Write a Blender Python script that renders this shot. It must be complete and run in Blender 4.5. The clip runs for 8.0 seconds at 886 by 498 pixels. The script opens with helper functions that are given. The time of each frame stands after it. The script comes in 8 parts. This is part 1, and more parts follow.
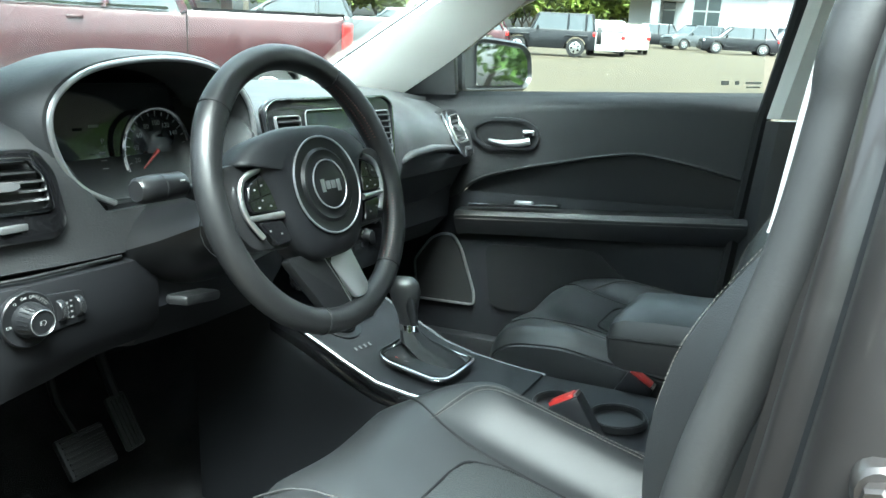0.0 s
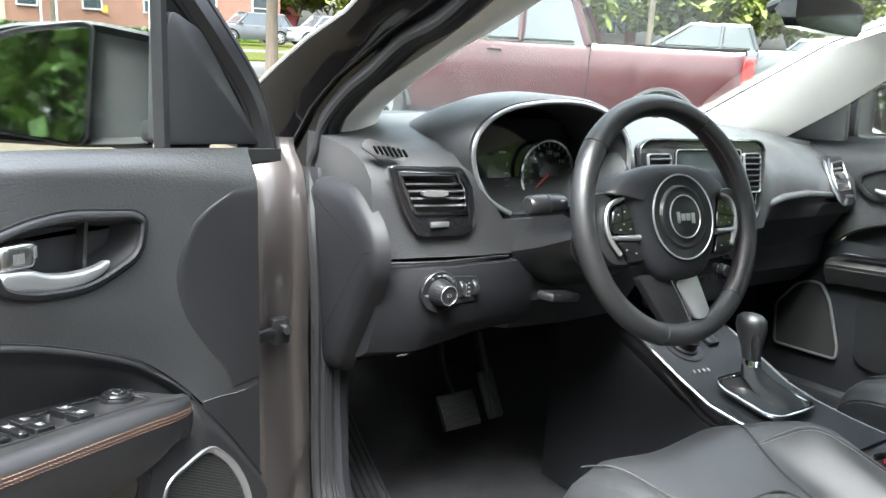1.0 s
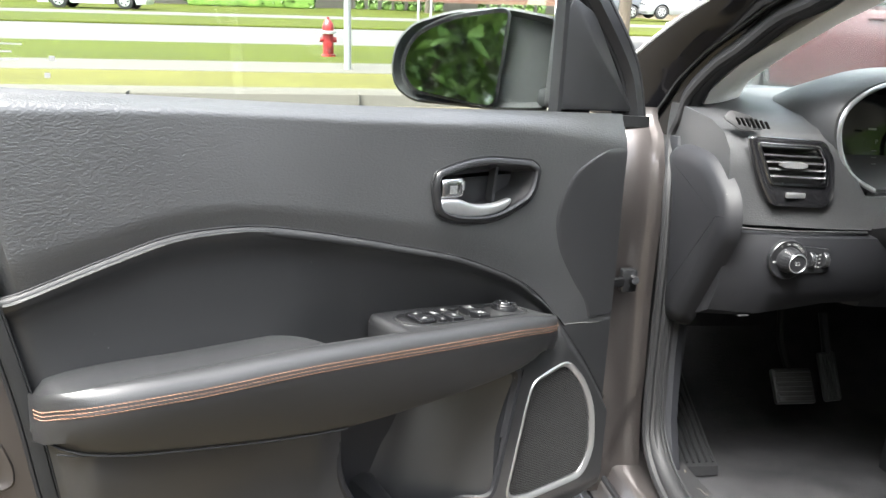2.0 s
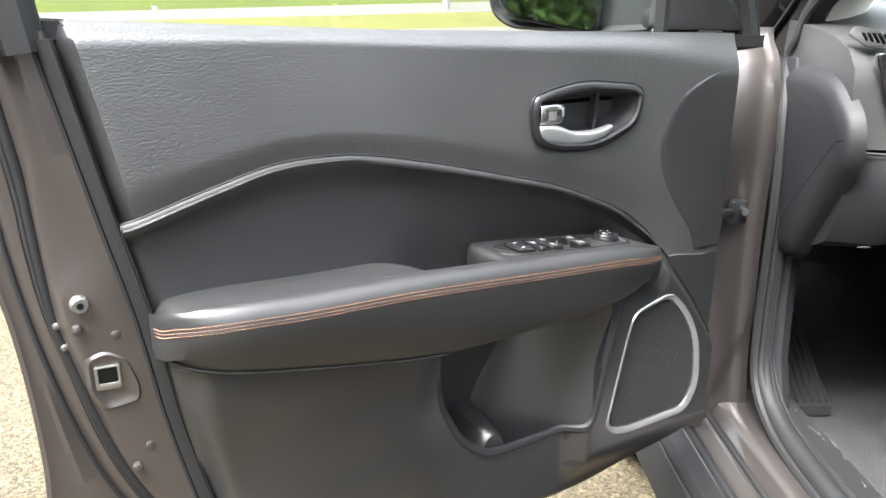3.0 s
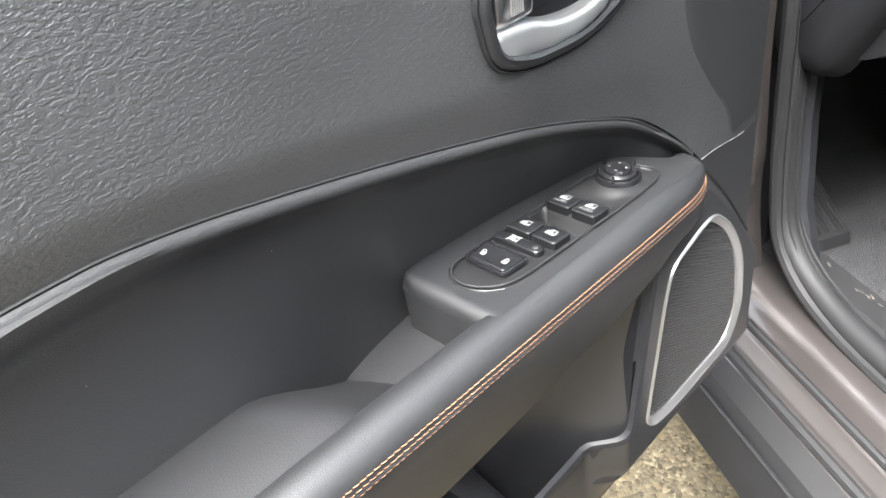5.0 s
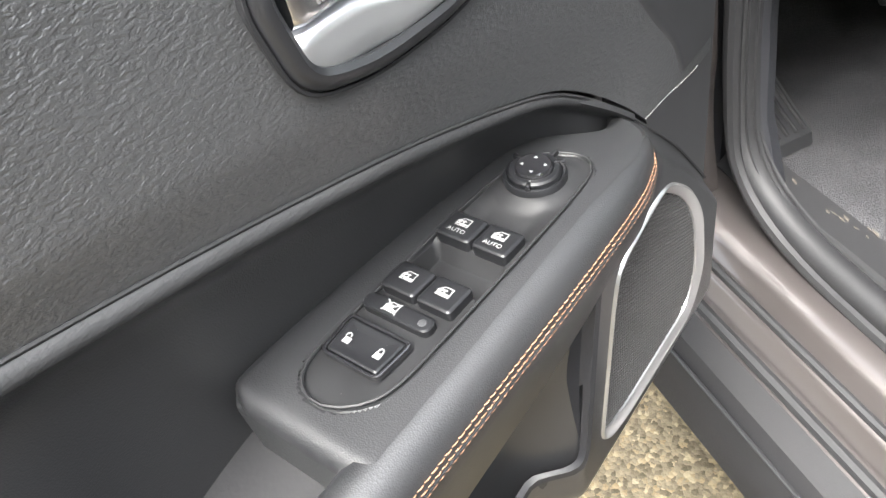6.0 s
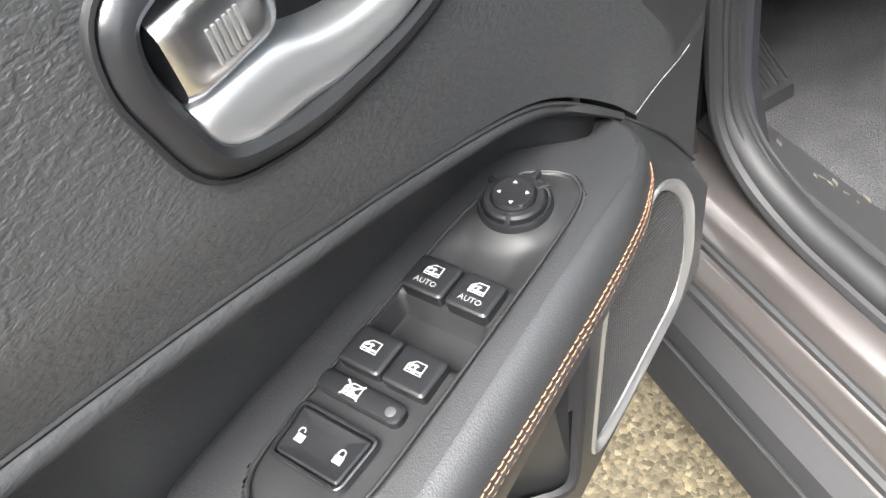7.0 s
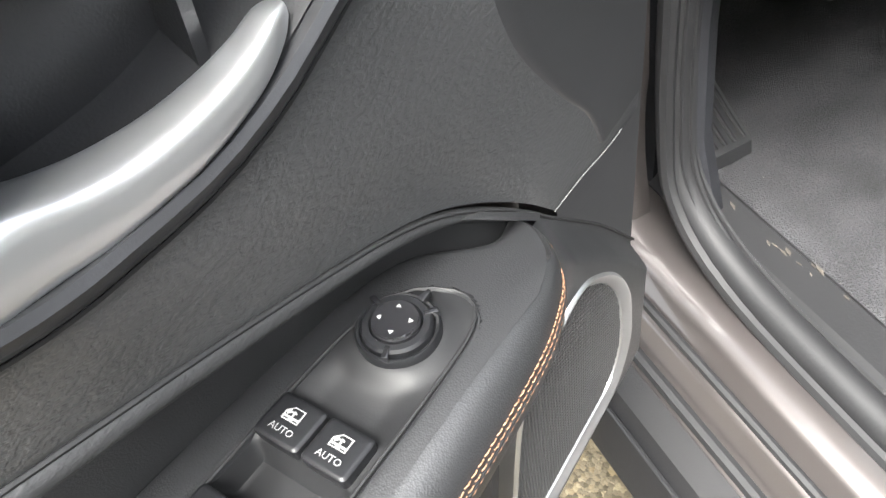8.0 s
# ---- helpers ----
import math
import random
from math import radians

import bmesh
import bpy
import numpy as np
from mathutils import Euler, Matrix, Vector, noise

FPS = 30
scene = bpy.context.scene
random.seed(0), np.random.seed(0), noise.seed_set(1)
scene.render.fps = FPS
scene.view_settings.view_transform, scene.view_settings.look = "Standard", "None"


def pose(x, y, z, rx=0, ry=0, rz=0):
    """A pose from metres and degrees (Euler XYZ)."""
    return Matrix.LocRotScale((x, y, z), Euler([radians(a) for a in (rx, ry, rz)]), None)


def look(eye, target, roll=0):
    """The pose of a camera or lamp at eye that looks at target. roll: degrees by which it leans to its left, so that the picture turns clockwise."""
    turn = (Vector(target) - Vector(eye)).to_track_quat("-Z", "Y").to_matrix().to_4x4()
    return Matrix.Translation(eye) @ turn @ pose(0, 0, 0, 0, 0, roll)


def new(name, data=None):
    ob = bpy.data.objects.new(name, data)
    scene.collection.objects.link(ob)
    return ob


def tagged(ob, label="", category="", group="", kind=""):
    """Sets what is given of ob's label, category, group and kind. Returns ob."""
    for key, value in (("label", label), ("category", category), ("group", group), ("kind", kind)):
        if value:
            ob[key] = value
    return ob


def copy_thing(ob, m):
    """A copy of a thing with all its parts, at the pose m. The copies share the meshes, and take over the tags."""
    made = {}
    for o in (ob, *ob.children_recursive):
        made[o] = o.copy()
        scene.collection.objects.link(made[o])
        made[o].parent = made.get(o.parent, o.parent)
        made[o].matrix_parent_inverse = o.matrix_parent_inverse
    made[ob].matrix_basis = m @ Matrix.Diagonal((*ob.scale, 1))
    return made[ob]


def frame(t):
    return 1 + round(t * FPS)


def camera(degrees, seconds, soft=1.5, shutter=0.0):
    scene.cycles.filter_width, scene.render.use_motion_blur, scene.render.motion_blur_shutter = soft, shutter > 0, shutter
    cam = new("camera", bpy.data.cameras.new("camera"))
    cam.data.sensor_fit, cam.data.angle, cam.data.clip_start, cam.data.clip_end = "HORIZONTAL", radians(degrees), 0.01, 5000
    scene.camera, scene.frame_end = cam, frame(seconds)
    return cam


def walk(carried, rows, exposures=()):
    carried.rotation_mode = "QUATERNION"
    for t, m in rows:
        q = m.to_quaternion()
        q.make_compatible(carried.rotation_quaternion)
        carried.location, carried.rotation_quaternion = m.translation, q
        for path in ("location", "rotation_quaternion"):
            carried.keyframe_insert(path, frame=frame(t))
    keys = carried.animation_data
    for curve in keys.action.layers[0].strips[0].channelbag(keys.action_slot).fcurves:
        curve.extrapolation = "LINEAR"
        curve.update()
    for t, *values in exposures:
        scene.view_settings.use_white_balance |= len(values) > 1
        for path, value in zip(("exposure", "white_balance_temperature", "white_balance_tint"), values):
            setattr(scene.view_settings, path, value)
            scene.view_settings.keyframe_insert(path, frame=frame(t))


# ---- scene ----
cam = camera(60.1, 8.0)
METRES, TILT, LEAN, TURN = 1.40, -16.0, -3.0, -62.0
EYE = (-1.224, -0.611, 1.243)
ROWS = [
    (0.0, 0.0, 0.0, 0.0, -0.0, 0.0, -0.0),
    (0.5, -0.0221, -0.0529, -0.0033, 10.56, 1.12, -3.11),
    (1.0, 0.0464, -0.1304, -0.0119, 27.23, 0.1, -8.17),
    (1.5, 0.0956, -0.207, -0.0209, 41.68, -2.72, -11.28),
    (2.0, 0.1012, -0.2437, -0.0394, 52.06, -6.29, -12.68),
    (3.5, 0.1036, -0.2361, -0.0576, 60.18, -15.21, -10.72),
    (4.0, 0.022, -0.1932, -0.0463, 56.49, -18.5, -7.52),
    (4.5, -0.1286, -0.1266, -0.0155, 50.85, -22.86, -3.75),
    (6.0, -0.3073, 0.0805, -0.0005, 39.39, -36.59, 3.12),
    (6.5, -0.3321, 0.116, -0.0018, 37.27, -39.75, 3.74),
    (7.0, -0.3473, 0.1306, -0.0002, 35.64, -41.48, 3.69),
    (7.5, -0.3576, 0.1507, -0.0022, 34.9, -41.85, 2.8),
    (8.0, -0.3521, 0.1905, 0.0022, 35.41, -40.54, 1.1),
]
walk(cam, [(t, pose(*EYE, TILT, LEAN, TURN) @ pose(METRES * x, METRES * y, METRES * z, 90 + pitch, roll, yaw)) for t, x, y, z, yaw, pitch, roll in ROWS],
     exposures=[(0.0, 3.45, 5750, -10), (0.5, 3.50, 6050, 2), (1.2, 3.55, 6250, 6), (2.0, 3.62, 6450, 7), (3.5, 3.80, 6420, 8), (4.5, 3.87, 6400, 8), (6.0, 3.84, 6500, 8), (8.0, 3.74, 6500, 7)])

# ---- world and sun ----
world = bpy.data.worlds.new("sky")
world.use_nodes = True
scene.world = world
sky = world.node_tree.nodes.new("ShaderNodeTexSky")
sky.sky_type, sky.sun_disc = "NISHITA", False
sky.sun_elevation, sky.sun_rotation = radians(66), radians(232)
sky.air_density, sky.dust_density, sky.ozone_density = 1.0, 6.0, 0.5
world.node_tree.nodes["Background"].inputs["Strength"].default_value = 0.130
haze = world.node_tree.nodes.new("ShaderNodeHueSaturation")
haze.inputs["Saturation"].default_value = 0.40
world.node_tree.links.new(sky.outputs[0], haze.inputs["Color"])
world.node_tree.links.new(haze.outputs[0], world.node_tree.nodes["Background"].inputs["Color"])
sun = new("sun", bpy.data.lights.new("sun", "SUN"))
sun.data.energy, sun.data.angle, sun.data.color = 2.3, radians(38), (1.0, 0.985, 0.96)
az, el = radians(232), radians(66)
sun.matrix_world = look((0, 0, 20), Vector((0, 0, 20)) - Vector((math.sin(az) * math.cos(el), math.cos(az) * math.cos(el), math.sin(el))))


# ---- materials ----
def nodes_of(m):
    m.use_nodes = True
    return m.node_tree.nodes, m.node_tree.links, m.node_tree.nodes["Principled BSDF"]


def mat(name, color, rough=0.5, metal=0.0, vary=0.15, fine=0.0, scale=40.0, relief=0.0, cells=False, coarse=3.0, coat=0.0, spec=0.5, stretch=None, rvary=0.12, random_tint=0.0, dust=0.0):
    """A surface: base colour that varies at two scales, with fine relief of the given depth in metres."""
    m = bpy.data.materials.new(name)
    ns, ln, b = nodes_of(m)
    geo = ns.new("ShaderNodeTexCoord")
    src = geo.outputs["Object"]
    if stretch:
        mp = ns.new("ShaderNodeMapping")
        mp.inputs["Scale"].default_value = stretch
        ln.new(src, mp.inputs["Vector"])
        src = mp.outputs["Vector"]
    big = ns.new("ShaderNodeTexNoise")
    big.inputs["Scale"].default_value, big.inputs["Detail"].default_value = coarse, 5.0
    ln.new(src, big.inputs["Vector"])
    if cells:
        tex = ns.new("ShaderNodeTexVoronoi")
        tex.feature = "SMOOTH_F1"
        tex.inputs["Scale"].default_value, tex.inputs["Smoothness"].default_value = scale, 0.2
        out = tex.outputs["Distance"]
    else:
        tex = ns.new("ShaderNodeTexNoise")
        tex.inputs["Scale"].default_value, tex.inputs["Detail"].default_value = scale, 4.0
        out = tex.outputs["Fac"]
    ln.new(src, tex.inputs["Vector"])
    add = ns.new("ShaderNodeMath")
    add.operation = "MULTIPLY_ADD"
    add.inputs[1].default_value = fine
    ln.new(out, add.inputs[0])
    ln.new(big.outputs["Fac"], add.inputs[2])
    ramp = ns.new("ShaderNodeMapRange")
    ramp.inputs["From Min"].default_value, ramp.inputs["From Max"].default_value = 0.25 + fine * 0.3, 0.75 + fine * 0.7
    ramp.inputs["To Min"].default_value, ramp.inputs["To Max"].default_value = 1 - vary, 1 + vary
    ln.new(add.outputs[0], ramp.inputs["Value"])
    mul = ns.new("ShaderNodeVectorMath")
    mul.operation = "SCALE"
    mul.inputs[0].default_value = color
    ln.new(ramp.outputs[0], mul.inputs["Scale"])
    colour = mul.outputs[0]
    if random_tint:
        info = ns.new("ShaderNodeObjectInfo")
        mr = ns.new("ShaderNodeMapRange")
        mr.inputs["To Min"].default_value, mr.inputs["To Max"].default_value = 1 - random_tint, 1 + random_tint
        ln.new(info.outputs["Random"], mr.inputs["Value"])
        m2 = ns.new("ShaderNodeVectorMath")
        m2.operation = "SCALE"
        ln.new(colour, m2.inputs[0])
        ln.new(mr.outputs[0], m2.inputs["Scale"])
        colour = m2.outputs[0]
    if dust:
        sp = ns.new("ShaderNodeTexVoronoi")
        sp.inputs["Scale"].default_value = 75.0
        ln.new(src, sp.inputs["Vector"])
        sep = ns.new("ShaderNodeSeparateColor")
        ln.new(sp.outputs["Color"], sep.inputs[0])
        size = ns.new("ShaderNodeMapRange")
        size.inputs["From Min"].default_value, size.inputs["To Min"].default_value, size.inputs["To Max"].default_value = 1 - dust, 0.0, 0.05
        ln.new(sep.outputs[0], size.inputs["Value"])
        less = ns.new("ShaderNodeMath")
        less.operation = "LESS_THAN"
        ln.new(sp.outputs["Distance"], less.inputs[0])
        ln.new(size.outputs[0], less.inputs[1])
        mixd = ns.new("ShaderNodeMix")
        mixd.data_type = "RGBA"
        ln.new(less.outputs[0], mixd.inputs[0])
        ln.new(colour, mixd.inputs[6])
        mixd.inputs[7].default_value = (0.16, 0.155, 0.145, 1)
        colour = mixd.outputs[2]
    ln.new(colour, b.inputs["Base Color"])
    rr = ns.new("ShaderNodeMapRange")
    rr.inputs["To Min"].default_value, rr.inputs["To Max"].default_value = max(0.02, rough - rvary), min(1, rough + rvary)
    ln.new(big.outputs["Fac"], rr.inputs["Value"])
    ln.new(rr.outputs[0], b.inputs["Roughness"])
    b.inputs["Metallic"].default_value = metal
    b.inputs["Coat Weight"].default_value = coat
    b.inputs["Coat Roughness"].default_value = 0.06
    b.inputs["Specular IOR Level"].default_value = spec
    if relief:
        bump = ns.new("ShaderNodeBump")
        bump.inputs["Distance"].default_value, bump.inputs["Strength"].default_value = relief, 1.0
        ln.new(out, bump.inputs["Height"])
        ln.new(bump.outputs[0], b.inputs["Normal"])
    return m


def glass(name, tint=(1, 1, 1), rough=0.0):
    m = bpy.data.materials.new(name)
    ns, ln, b = nodes_of(m)
    b.inputs["Base Color"].default_value = (*tint, 1)
    b.inputs["Roughness"].default_value = rough
    b.inputs["Transmission Weight"].default_value = 1.0
    b.inputs["IOR"].default_value = 1.25
    return m


def pebbled(name, color, rough, scale, relief, spec):
    """Moulded leather grain: flattened pebbles with fine creases between them, drawn out along one way."""
    m = mat(name, color, rough, vary=0.14, spec=spec, coarse=5)
    ns, ln, b = m.node_tree.nodes, m.node_tree.links, m.node_tree.nodes["Principled BSDF"]
    tc, warp, mp = ns.new("ShaderNodeTexCoord"), ns.new("ShaderNodeTexNoise"), ns.new("ShaderNodeMapping")
    warp.inputs["Scale"].default_value, warp.inputs["Detail"].default_value = scale * 0.22, 2.0
    ln.new(tc.outputs["Object"], warp.inputs["Vector"])
    bend = ns.new("ShaderNodeVectorMath")
    bend.operation = "MULTIPLY_ADD"
    bend.inputs[1].default_value = (0.0016, 0.0016, 0.0016)
    ln.new(warp.outputs["Color"], bend.inputs[0])
    ln.new(tc.outputs["Object"], bend.inputs[2])
    mp.inputs["Scale"].default_value = (0.60, 1.0, 1.10)
    ln.new(bend.outputs[0], mp.inputs["Vector"])
    fold = ns.new("ShaderNodeTexNoise")
    fold.inputs["Scale"].default_value, fold.inputs["Detail"].default_value = scale * 0.50, 2.0
    ln.new(mp.outputs[0], fold.inputs["Vector"])
    dome = ns.new("ShaderNodeMapRange")
    dome.interpolation_type = "SMOOTHSTEP"
    dome.inputs["From Min"].default_value, dome.inputs["From Max"].default_value = 0.36, 0.60
    ln.new(fold.outputs["Fac"], dome.inputs["Value"])
    cell = ns.new("ShaderNodeTexVoronoi")
    cell.feature = "DISTANCE_TO_EDGE"
    cell.inputs["Scale"].default_value = scale * 0.80
    ln.new(mp.outputs[0], cell.inputs["Vector"])
    mixh = ns.new("ShaderNodeMath")
    mixh.operation = "MULTIPLY_ADD"
    mixh.inputs[1].default_value = 1.1
    ln.new(cell.outputs["Distance"], mixh.inputs[0])
    ln.new(dome.outputs[0], mixh.inputs[2])
    bump = ns.new("ShaderNodeBump")
    bump.inputs["Distance"].default_value, bump.inputs["Strength"].default_value = relief, 1.0
    ln.new(mixh.outputs[0], bump.inputs["Height"])
    ln.new(bump.outputs[0], b.inputs["Normal"])
    return m


GRAIN = pebbled("grained_vinyl", (0.0225, 0.0231, 0.0244), 0.38, 840, 0.00015, 1.0)
SOFT = pebbled("soft_touch_grain", (0.0200, 0.0206, 0.0220), 0.48, 900, 0.00012, 0.45)
VENTG = mat("vent_grey", (0.030, 0.0305, 0.032), 0.36, vary=0.06)
PLASTIC = mat("moulded_plastic", (0.0120, 0.0123, 0.0134), 0.38, scale=900, relief=0.00012, fine=0.3, spec=0.75, dust=0.14)
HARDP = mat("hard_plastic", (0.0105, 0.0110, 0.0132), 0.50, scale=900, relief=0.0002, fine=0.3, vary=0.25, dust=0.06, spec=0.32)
SMOOTHP = mat("smooth_plastic", (0.0105, 0.0108, 0.0120), 0.34, scale=900, relief=0.00005, spec=0.4)
# hard_plastic darkened, which puts shade into the dash end and knee panel.
DARKP = mat("darkened_hard_plastic", (0.0074, 0.0077, 0.0092), 0.60, scale=900, relief=0.0002, fine=0.3, vary=0.25, dust=0.06, spec=0.20)
LEATHER = mat("black_leather", (0.0095, 0.0098, 0.0107), 0.45, fine=0.5, scale=1100, relief=0.00010, cells=True, spec=0.60, dust=0.08)
SEATL = mat("seat_leather", (0.0205, 0.0214, 0.0230), 0.43, fine=0.4, scale=750, relief=0.00012, cells=True, vary=0.2, spec=0.55)
PERF = mat("perforated_leather", (0.0231, 0.02475, 0.0253), 0.38, fine=1.2, scale=330, relief=0.0006, cells=True)
GLOSS = mat("gloss_black", (0.008, 0.008, 0.009), 0.12, rvary=0.05, coat=0.6, scale=600)
RUBBER = mat("black_rubber", (0.0095, 0.0096, 0.0104), 0.58, scale=300, relief=0.0002, spec=0.25)
PAINT = mat("granite_grey_paint", (0.0640, 0.0575, 0.0560), 0.34, metal=0.70, vary=0.08, fine=0.35, scale=1800, coat=0.5)
BPAINT = mat("black_paint", (0.005, 0.005, 0.006), 0.16, coat=0.12, spec=0.25, rvary=0.05)
CHROME = mat("chrome", (0.75, 0.75, 0.76), 0.10, metal=1.0, vary=0.03, rvary=0.05)
BRIGHT = mat("bright_satin_metal", (0.72, 0.72, 0.73), 0.24, metal=1.0, vary=0.04, rvary=0.05)
TRIMS = mat("smooth_trim_skin", (0.0120, 0.0123, 0.0133), 0.38, fine=0.3, scale=900, relief=0.00006, spec=0.55)
SATIN = mat("satin_silver", (0.50, 0.51, 0.52), 0.33, metal=0.9, vary=0.05, rvary=0.06)
RINGS = mat("satin_grey_ring", (0.36, 0.365, 0.37), 0.38, metal=0.9, vary=0.05, rvary=0.06)
STEEL = mat("zinc_steel", (0.22, 0.215, 0.205), 0.4, metal=0.9)
THREAD = mat("orange_thread", (0.200, 0.104, 0.060), 0.7, scale=900)
WHITEPRINT = mat("white_print", (0.16, 0.162, 0.162), 0.6, vary=0.03)
REDP = mat("red_plastic", (0.35, 0.0245, 0.021), 0.35)
CARPET = mat("black_carpet", (0.0245, 0.0245, 0.0265), 0.95, fine=1.2, scale=420, relief=0.003, vary=0.75, coarse=14, dust=0.16, spec=0.2)
LIGHTTRIM = mat("light_grey_trim", (0.5906, 0.584, 0.5577), 0.75, fine=0.4, scale=900, relief=0.0002, vary=0.06)
SWP = mat("switch_plate_plastic", (0.0070, 0.0072, 0.0078), 0.56, scale=1200, relief=0.00004, vary=0.2, coarse=40, spec=0.24, dust=0.10)
SWITCHP = mat("switch_cap_plastic", (0.0060, 0.0062, 0.0070), 0.36, scale=1100, relief=0.00004, vary=0.15, spec=0.28, dust=0.05)
GREYP = mat("grey_plastic", (0.22, 0.22, 0.22), 0.5)
EDGEP = mat("textured_edge_plastic", (0.0075, 0.0078, 0.0084), 0.55, scale=1100, relief=0.0004, cells=True, fine=0.5, spec=0.3)
HOUSING = mat("mirror_plastic", (0.0130, 0.0142, 0.0150), 0.5, scale=1500, relief=0.0003, cells=True, fine=0.4)
# Serves the scuffs and the painted highlight line at the front corner.
SCUFF_GLINT = mat("pale_scuff_glint", (0.065, 0.065, 0.064), 0.8, vary=0.4, coarse=200)
BLACKHOLE = mat("dark_slot", (0.004, 0.004, 0.004), 0.9, spec=0.03)
GLASS = glass("clear_glass", (0.80, 0.86, 0.83))
MIRROR = mat("mirror_glass", (0.85, 0.87, 0.88), 0.02, metal=1.0, vary=0.01, rvary=0.01)
SCREEN = mat("display_glass", (0.012, 0.014, 0.016), 0.08, rvary=0.03, coat=1.0)
CLAD = mat("weathered_cladding", (0.0085, 0.0085, 0.0092), 0.6, vary=0.3, scale=700, relief=0.0003, coarse=6, spec=0.2)
GRILLE = mat("speaker_mesh", (0.018, 0.018, 0.0185), 0.55, vary=0.2)


def aggregate(name, color):
    """Worn asphalt: small stones of many tones in a sandy binder."""
    m = mat(name, color, 0.85, fine=0.8, scale=60, vary=0.30, coarse=0.6, spec=0.2)
    ns, ln, b = m.node_tree.nodes, m.node_tree.links, m.node_tree.nodes["Principled BSDF"]
    tc = ns.new("ShaderNodeTexCoord")
    warp, bend = ns.new("ShaderNodeTexNoise"), ns.new("ShaderNodeVectorMath")
    warp.inputs["Scale"].default_value = 220.0
    bend.operation = "MULTIPLY_ADD"
    bend.inputs[1].default_value = (0.006, 0.006, 0.006)
    ln.new(tc.outputs["Object"], warp.inputs["Vector"])
    ln.new(warp.outputs["Color"], bend.inputs[0])
    ln.new(tc.outputs["Object"], bend.inputs[2])
    stone = ns.new("ShaderNodeTexVoronoi")
    stone.inputs["Scale"].default_value = 135.0
    ln.new(bend.outputs[0], stone.inputs["Vector"])
    sep = ns.new("ShaderNodeSeparateColor")
    ln.new(stone.outputs["Color"], sep.inputs[0])
    tone = ns.new("ShaderNodeValToRGB")
    for pos, c in ((0.0, (0.42, 0.40, 0.36, 1)), (1.0, (1.75, 1.75, 1.72, 1))):
        tone.color_ramp.elements[0 if pos == 0 else 1].position = pos
        tone.color_ramp.elements[0 if pos == 0 else 1].color = c
    for pos, c in ((0.35, (0.80, 0.78, 0.74, 1)), (0.75, (1.10, 1.08, 1.02, 1)), (0.88, (1.25, 1.12, 0.90, 1))):
        tone.color_ramp.elements.new(pos).color = c
    ln.new(sep.outputs[0], tone.inputs[0])
    mul = ns.new("ShaderNodeVectorMath")
    mul.operation = "MULTIPLY"
    ln.new(b.inputs["Base Color"].links[0].from_socket, mul.inputs[0])
    ln.new(tone.outputs[0], mul.inputs[1])
    ln.new(mul.outputs[0], b.inputs["Base Color"])
    bump = ns.new("ShaderNodeBump")
    bump.inputs["Distance"].default_value = 0.0015
    bump.invert = True
    ln.new(stone.outputs["Distance"], bump.inputs["Height"])
    ln.new(bump.outputs[0], b.inputs["Normal"])
    return m


ASPHALT = aggregate("worn_aggregate_asphalt", (0.0500, 0.0425, 0.0290))
CONCRETE = mat("concrete", (0.0330, 0.0292, 0.0220), 0.85, fine=0.8, scale=30, vary=0.2, coarse=0.7, relief=0.002)
GRASSM = mat("mown_grass", (0.0270, 0.0330, 0.0030), 0.9, fine=1.0, scale=9, vary=0.35, coarse=0.4, relief=0.02, spec=0.1)
ROADM = mat("pale_road", (0.0350, 0.0332, 0.0298), 0.85, fine=0.5, scale=20, vary=0.1, coarse=0.15)

DRYGRASS = mat("dry_grass", (0.0480, 0.0460, 0.0120), 0.95, fine=1.0, scale=7, vary=0.4, coarse=0.6, relief=0.02, spec=0.1)
BARK = mat("bark", (0.0806, 0.0651, 0.0465), 0.9, fine=1.0, scale=14, vary=0.35, relief=0.02, stretch=(1, 1, 0.2))
LEAFM = mat("green_leaves", (0.0465, 0.0868, 0.0124), 0.6, vary=0.45, coarse=1.2, scale=20)
LEAFD = mat("deep_green_leaves", (0.110, 0.190, 0.032), 0.55, vary=0.5, coarse=1.5, scale=20)
LEAFY = mat("spring_leaves", (0.1250, 0.1600, 0.0160), 0.7, vary=0.4, coarse=0.3, scale=4)
REDPAINT = mat("hydrant_red", (0.186, 0.01116, 0.0124), 0.45, vary=0.2, scale=30)
GALV = mat("galvanised", (0.2232, 0.2356, 0.2356), 0.5, metal=0.3)
WHITEWALL = mat("white_panel", (0.3075, 0.3174, 0.3224), 0.6, vary=0.05, coarse=0.3)
BEIGE = mat("beige_render", (0.2282, 0.1984, 0.1538), 0.8, vary=0.08, coarse=0.4)
DARKRED = mat("dark_red_door", (0.1054, 0.0279, 0.0217), 0.5)
YELLOW = mat("yellow_paint", (0.341, 0.186, 0.0186), 0.6)
REDFAB = mat("faded_red", (0.2232, 0.0434, 0.0465), 0.8)
FARGLASS = mat("dark_window_glass", (0.03, 0.038, 0.042), 0.08, rvary=0.04, coat=0.5)
TYRE = mat("tyre_rubber", (0.018, 0.018, 0.018), 0.8, scale=60, relief=0.003)
LAMPRED = mat("red_lamp_glass", (0.50, 0.02, 0.02), 0.15, coat=1.0)
GLASSLAMP = mat("clear_lamp_glass", (0.55, 0.57, 0.58), 0.15, coat=1.0)


def carpaint(name, c, metal=0.3):
    return mat(name, c, 0.30, metal=metal, vary=0.06, coat=0.5, rvary=0.05)


